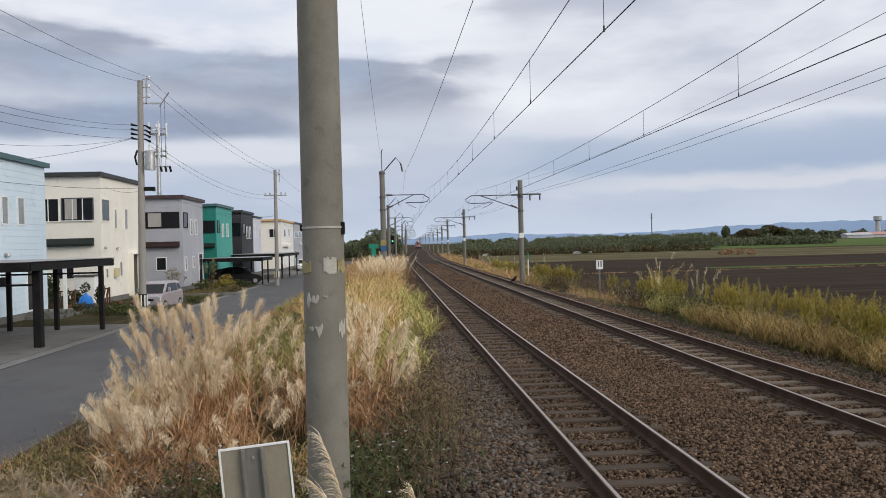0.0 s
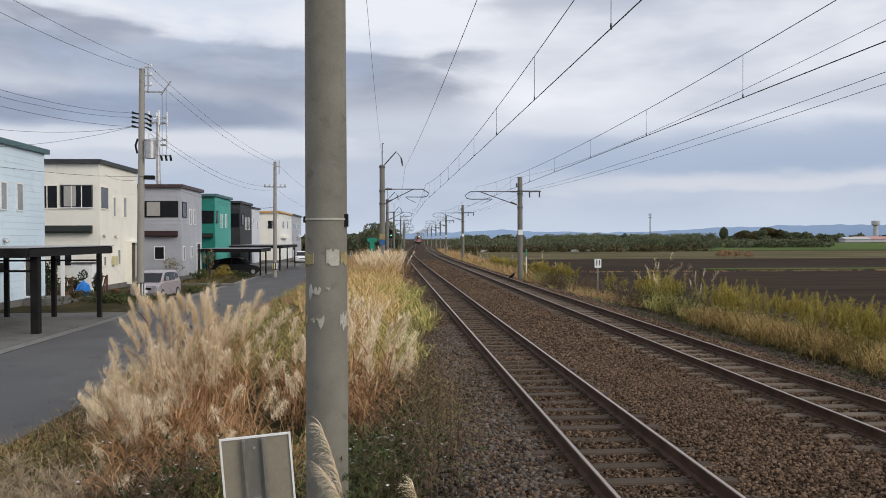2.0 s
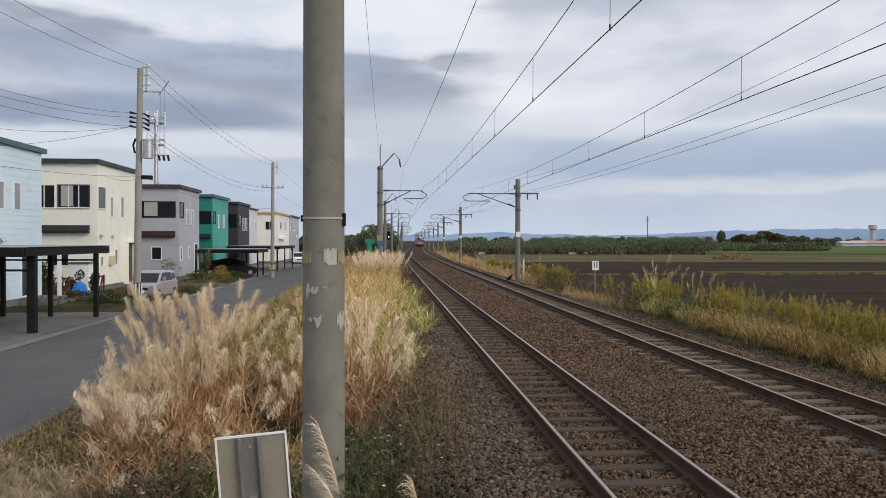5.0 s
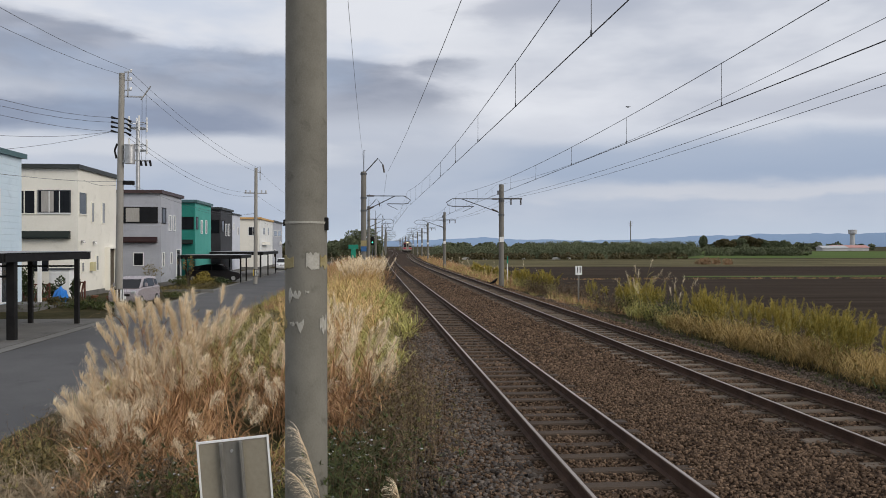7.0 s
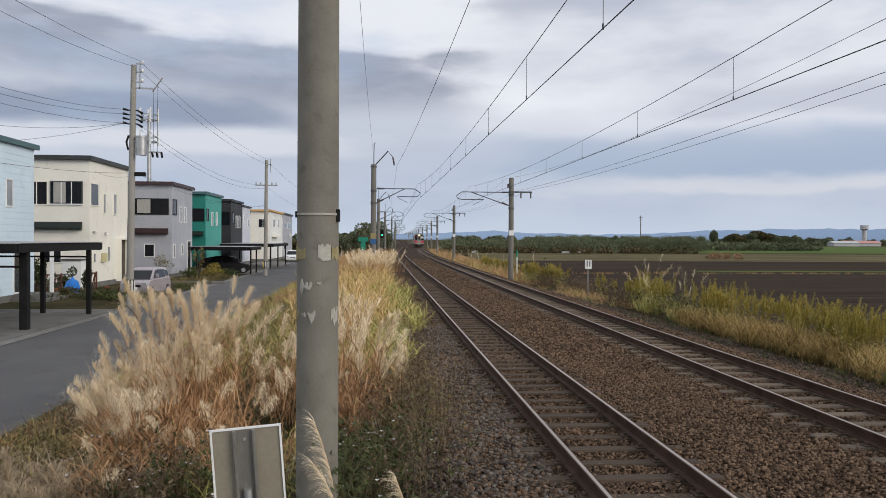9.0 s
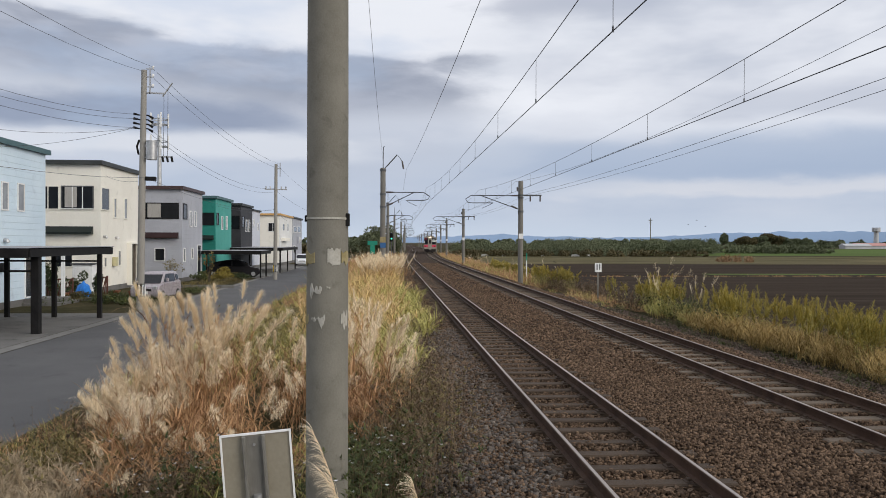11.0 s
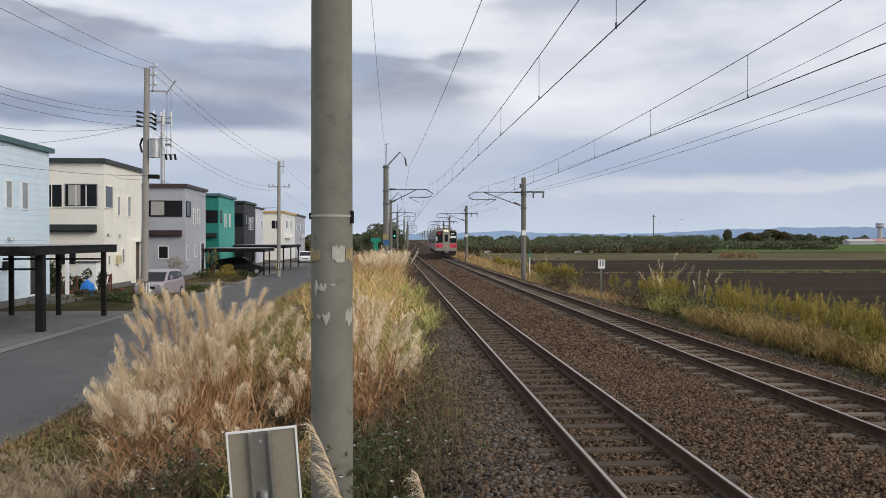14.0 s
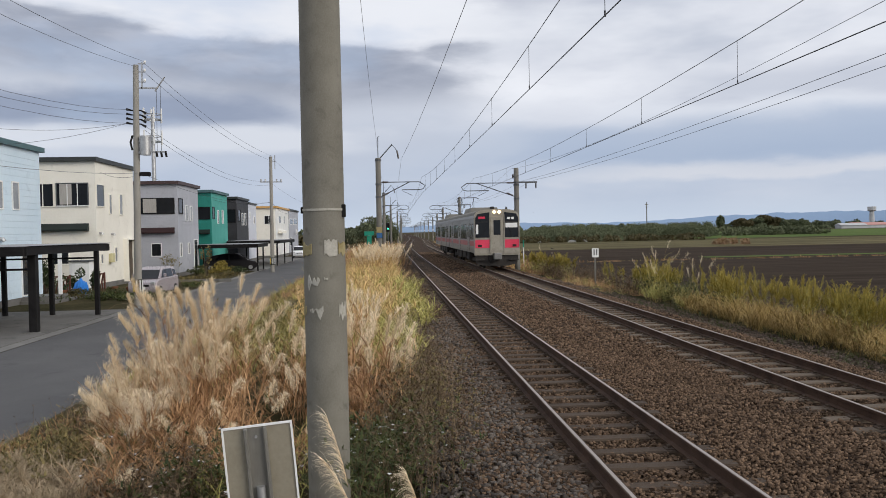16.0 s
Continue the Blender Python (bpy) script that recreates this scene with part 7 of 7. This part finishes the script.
# ---------------------------------------------------------------- plumes that sway near the mast
def lone_plume(x, y, h, label, size, lean):
    t = thing("silver_grass_stem", pose(x, y, -0.5), label, "grass stem", "swaying stems")
    s, b = Bulk(), Bulk()
    base = np.zeros((1, 3))
    v, f, p = ribbons(base, np.array([math.pi]), np.array([h]), np.array([-0.12]), np.array([lean * 0.7]), np.array([0.008]), 10, 0.3, twist=np.zeros(1))
    s.add(v, f)
    for k in range(150):
        i = 6 + min(3.99, 4 * (k / 150))
        j = int(i)
        st = p[:, j] + (p[:, min(j + 1, 10)] - p[:, j]) * (i - j)
        b.add(*ribbons(st, np.array([math.pi + rng.normal(0, 0.5)]), np.array([size * rng.uniform(0.6, 1.1)]), np.array([0.5 + rng.normal(0, 0.15)]), np.array([rng.uniform(0.9, 2.0)]), np.array([0.0045]), 5, 0.4)[:2])
    s.make("stalk", M["blade"], t)
    tagged(b.make("plume", M["plume"], t), kind="stuff")
    return t


SWAY = [(lone_plume(-0.33, 6.5, 1.42, "single arching silver grass plume before the mast", 0.2, 0.75), 0.0),
        (lone_plume(-0.30, 6.9, 1.0, "low nodding silver grass plume at the mast foot", 0.2, 1.2), 0.9),
        (lone_plume(-0.62, 6.7, 0.95, "low nodding silver grass plume at the mast foot", 0.22, 1.3), 1.7),
        (lone_plume(0.30, 6.8, 0.85, "low silver grass plume by the ballast", 0.18, 0.7), 2.4),
        (lone_plume(-0.95, 5.15, 0.75, "arching grass stem before the sign board", 0.1, 1.3), 0.4)]


# ---------------------------------------------------------------- ballast stones
def stone_shapes(n):
    """Angular stones: a cube's corners pushed about."""
    base = np.array([(x, y, z) for z in (-1, 1) for x, y in ((-1, -1), (1, -1), (1, 1), (-1, 1))], float)
    return [base * rng.uniform(0.55, 1.0, (8, 3)) * np.array([1, rng.uniform(0.65, 1.0), rng.uniform(0.5, 0.85)]) for _ in range(n)]


CUBE = np.array([(4, 5, 6, 7), (0, 1, 5, 4), (1, 2, 6, 5), (2, 3, 7, 6), (3, 0, 4, 7)])
SHAPES = stone_shapes(24)


def bed_z(u):
    return np.interp(u, [0.1, 0.96, 1.7, 2.2, 3.2, 3.7, 4.7, 5.7, 6.2, 7.2, 7.7, 8.4, 8.95, 9.6, 11.5], [-0.52, -0.235, -0.2, -0.215, -0.215, -0.2, -0.22, -0.2, -0.215, -0.215, -0.2, -0.235, -0.485, -0.65, -0.74])


def scatter(n, u0, u1, y0, y1, lo, hi, power=1.0):
    """Places, sizes and turns of stones; power above 1 crowds them towards y0."""
    u = rng.uniform(u0, u1, n)
    y = y0 + (y1 - y0) * rng.uniform(0, 1, n) ** power
    r = rng.uniform(lo, hi, n)
    # keep the rails and the tops of the sleepers clear
    keep = np.ones(n, bool)
    for c in TRACK:
        for s in (-GAUGE, GAUGE):
            keep &= np.abs(u - c - s) > 0.075 + r
        on = (np.abs(u - c) < 1.02) & (np.abs(((y - 3.0) % 0.61) - 0.0) < 0.10) & (rng.uniform(0, 1, n) < (0.25 if c < 4 else 0.7))
        keep &= ~on
    return u[keep], y[keep], r[keep]


def stones(name, material, u, y, r, parent):
    n = len(u)
    x = u + np.interp(y, LINE_Y, LINE_X)
    z = bed_z(u) + r * 0.15 + rng.uniform(-0.01, 0.03, n)
    a, b = rng.uniform(0, math.tau, n), rng.normal(0, 0.5, n)
    sh = np.stack(SHAPES)[rng.integers(0, len(SHAPES), n)] * r[:, None, None]
    ca, sa, cb, sb = np.cos(a)[:, None], np.sin(a)[:, None], np.cos(b)[:, None], np.sin(b)[:, None]
    X, Y, Z = sh[:, :, 0], sh[:, :, 1], sh[:, :, 2]
    X, Z = X * cb + Z * sb, -X * sb + Z * cb
    X, Y = X * ca - Y * sa, X * sa + Y * ca
    v = np.stack([X + x[:, None], Y + y[:, None], Z + z[:, None]], 2).reshape(-1, 3)
    f = (CUBE[None] + (np.arange(n) * 8)[:, None, None]).reshape(-1, 4)
    return tagged(bulk(name, v, f, material, parent), kind="stuff")


stones("near_stones", M["stone"], *scatter(72000, 0.75, 8.9, 5.0, 17, 0.010, 0.025), bed)
stones("middle_stones", M["stone"], *scatter(36000, 0.7, 9.1, 17, 45, 0.015, 0.034, 1.3), bed)
stones("far_stones", M["stone"], *scatter(11000, 0.7, 9.1, 45, 100, 0.025, 0.05, 1.3), bed)
stones("rear_stones", M["stone"], *scatter(9000, 0.75, 8.9, -6, 5.0, 0.018, 0.034), bed)
stones("grey_stones", M["stone_grey"], *scatter(12000, 0.3, 1.9, 5.0, 24, 0.014, 0.034, 1.2), bed)
stones("verge_stones", M["stone_verge"], *scatter(15000, 8.4, 10.7, 8, 48, 0.014, 0.034, 1.2), bed)
one = []
for sh in SHAPES[:8]:
    me = bpy.data.meshes.new("stone")
    me.from_pydata([tuple(p * 0.034) for p in sh], [], [tuple(int(i) for i in q) for q in CUBE])
    me.materials.append(M["stone_one"])
    one.append(me)
uu, yy, rr = scatter(420, 0.9, 3.4, 5.6, 8.6, 0.03, 0.036)
for k in range(min(300, len(uu))):
    o = new("stone", one[k % 8])
    o.parent = bed
    o.matrix_basis = pose(uu[k], yy[k], float(bed_z(uu[k])) + 0.02, rng.uniform(-25, 25), rng.uniform(-25, 25), rng.uniform(0, 360))


# ---------------------------------------------------------------- what moves
def motions():
    walk(lead_car, [(t, on_track(s, TRACK[1])) for t, s in TRAIN])
    walk(rear_car, [(t, on_track(s + 20.4, TRACK[1])) for t, s in TRAIN])
    rail_x = TRACK[1] + GAUGE + bend(47.5)
    perch = pose(rail_x, 47.5, 0.02, -24, 0, 40)
    walk(resting_crow, [(0, perch), (3.0, perch), (6.9, perch), (7.2, pose(rail_x + 0.5, 47.6, 0.35, 0, 0, 75)), (7.6, pose(rail_x + 2.6, 50.0, 0.25, 0, 0, 85)),
                        (8.0, pose(rail_x + 4.6, 52.0, -0.5, 0, 0, 85)), (8.4, pose(rail_x + 5.6, 53.0, -1.0, 0, 0, 80)), (16, pose(rail_x + 5.6, 53.0, -1.0, 0, 0, 80))])
    walk(flying_crow, [(0, pose(190, 20, 70, 0, 0, -60)), (4.0, pose(105, 55, 45, 0, 0, -70)), (6.8, pose(37.6, 88, 24.5, 10, 0, -80)), (7.0, pose(31.8, 98, 19.3, 14, 0, -80)),
                       (7.3, pose(29, 116, 8.8, 14, 0, -70)), (7.6, pose(28, 130, 1.5, 5, 0, -60)), (7.9, pose(28.5, 138, -1.1, 0, 0, -60)), (16, pose(28.5, 138, -1.1, 0, 0, -60))])
    for k, bird in enumerate(far_crows):
        rows = [(0, pose(420 + 20 * k, 300, 30, 0, 0, 90)), (9.5, pose(215 + 14 * k, 300, 16 + 2 * k, 0, 0, 90))]
        for j in range(9):
            t = 11.4 + 0.4 * j
            rows.append((t, pose(103 + 4.5 * k + 2.6 * math.sin(1.7 * t + 2 * k), 300 + 6 * k, 7.5 + 0.9 * k + 1.3 * math.sin(2.3 * t + 3 * k), 0, 18 * math.sin(4 * t + k), 80 + 20 * math.sin(t + k))))
        walk(bird, rows + [(16, pose(96 + 8 * k, 520, 13 + k, 0, 0, 150))])
    for stem, phase in SWAY:
        at = stem.matrix_basis.translation.copy()
        rows = []
        for k in range(41):
            t = k * 0.4
            a = 2.6 * math.sin(1.9 * t + phase) + 1.6 * math.sin(3.7 * t + 2 * phase) - (2.5 if 6 < t < 8.5 else 0)
            b = 1.5 * math.sin(2.3 * t + phase + 1)
            rows.append((t, pose(at.x, at.y, at.z, b, -a, 0)))
        walk(stem, rows)


motions()
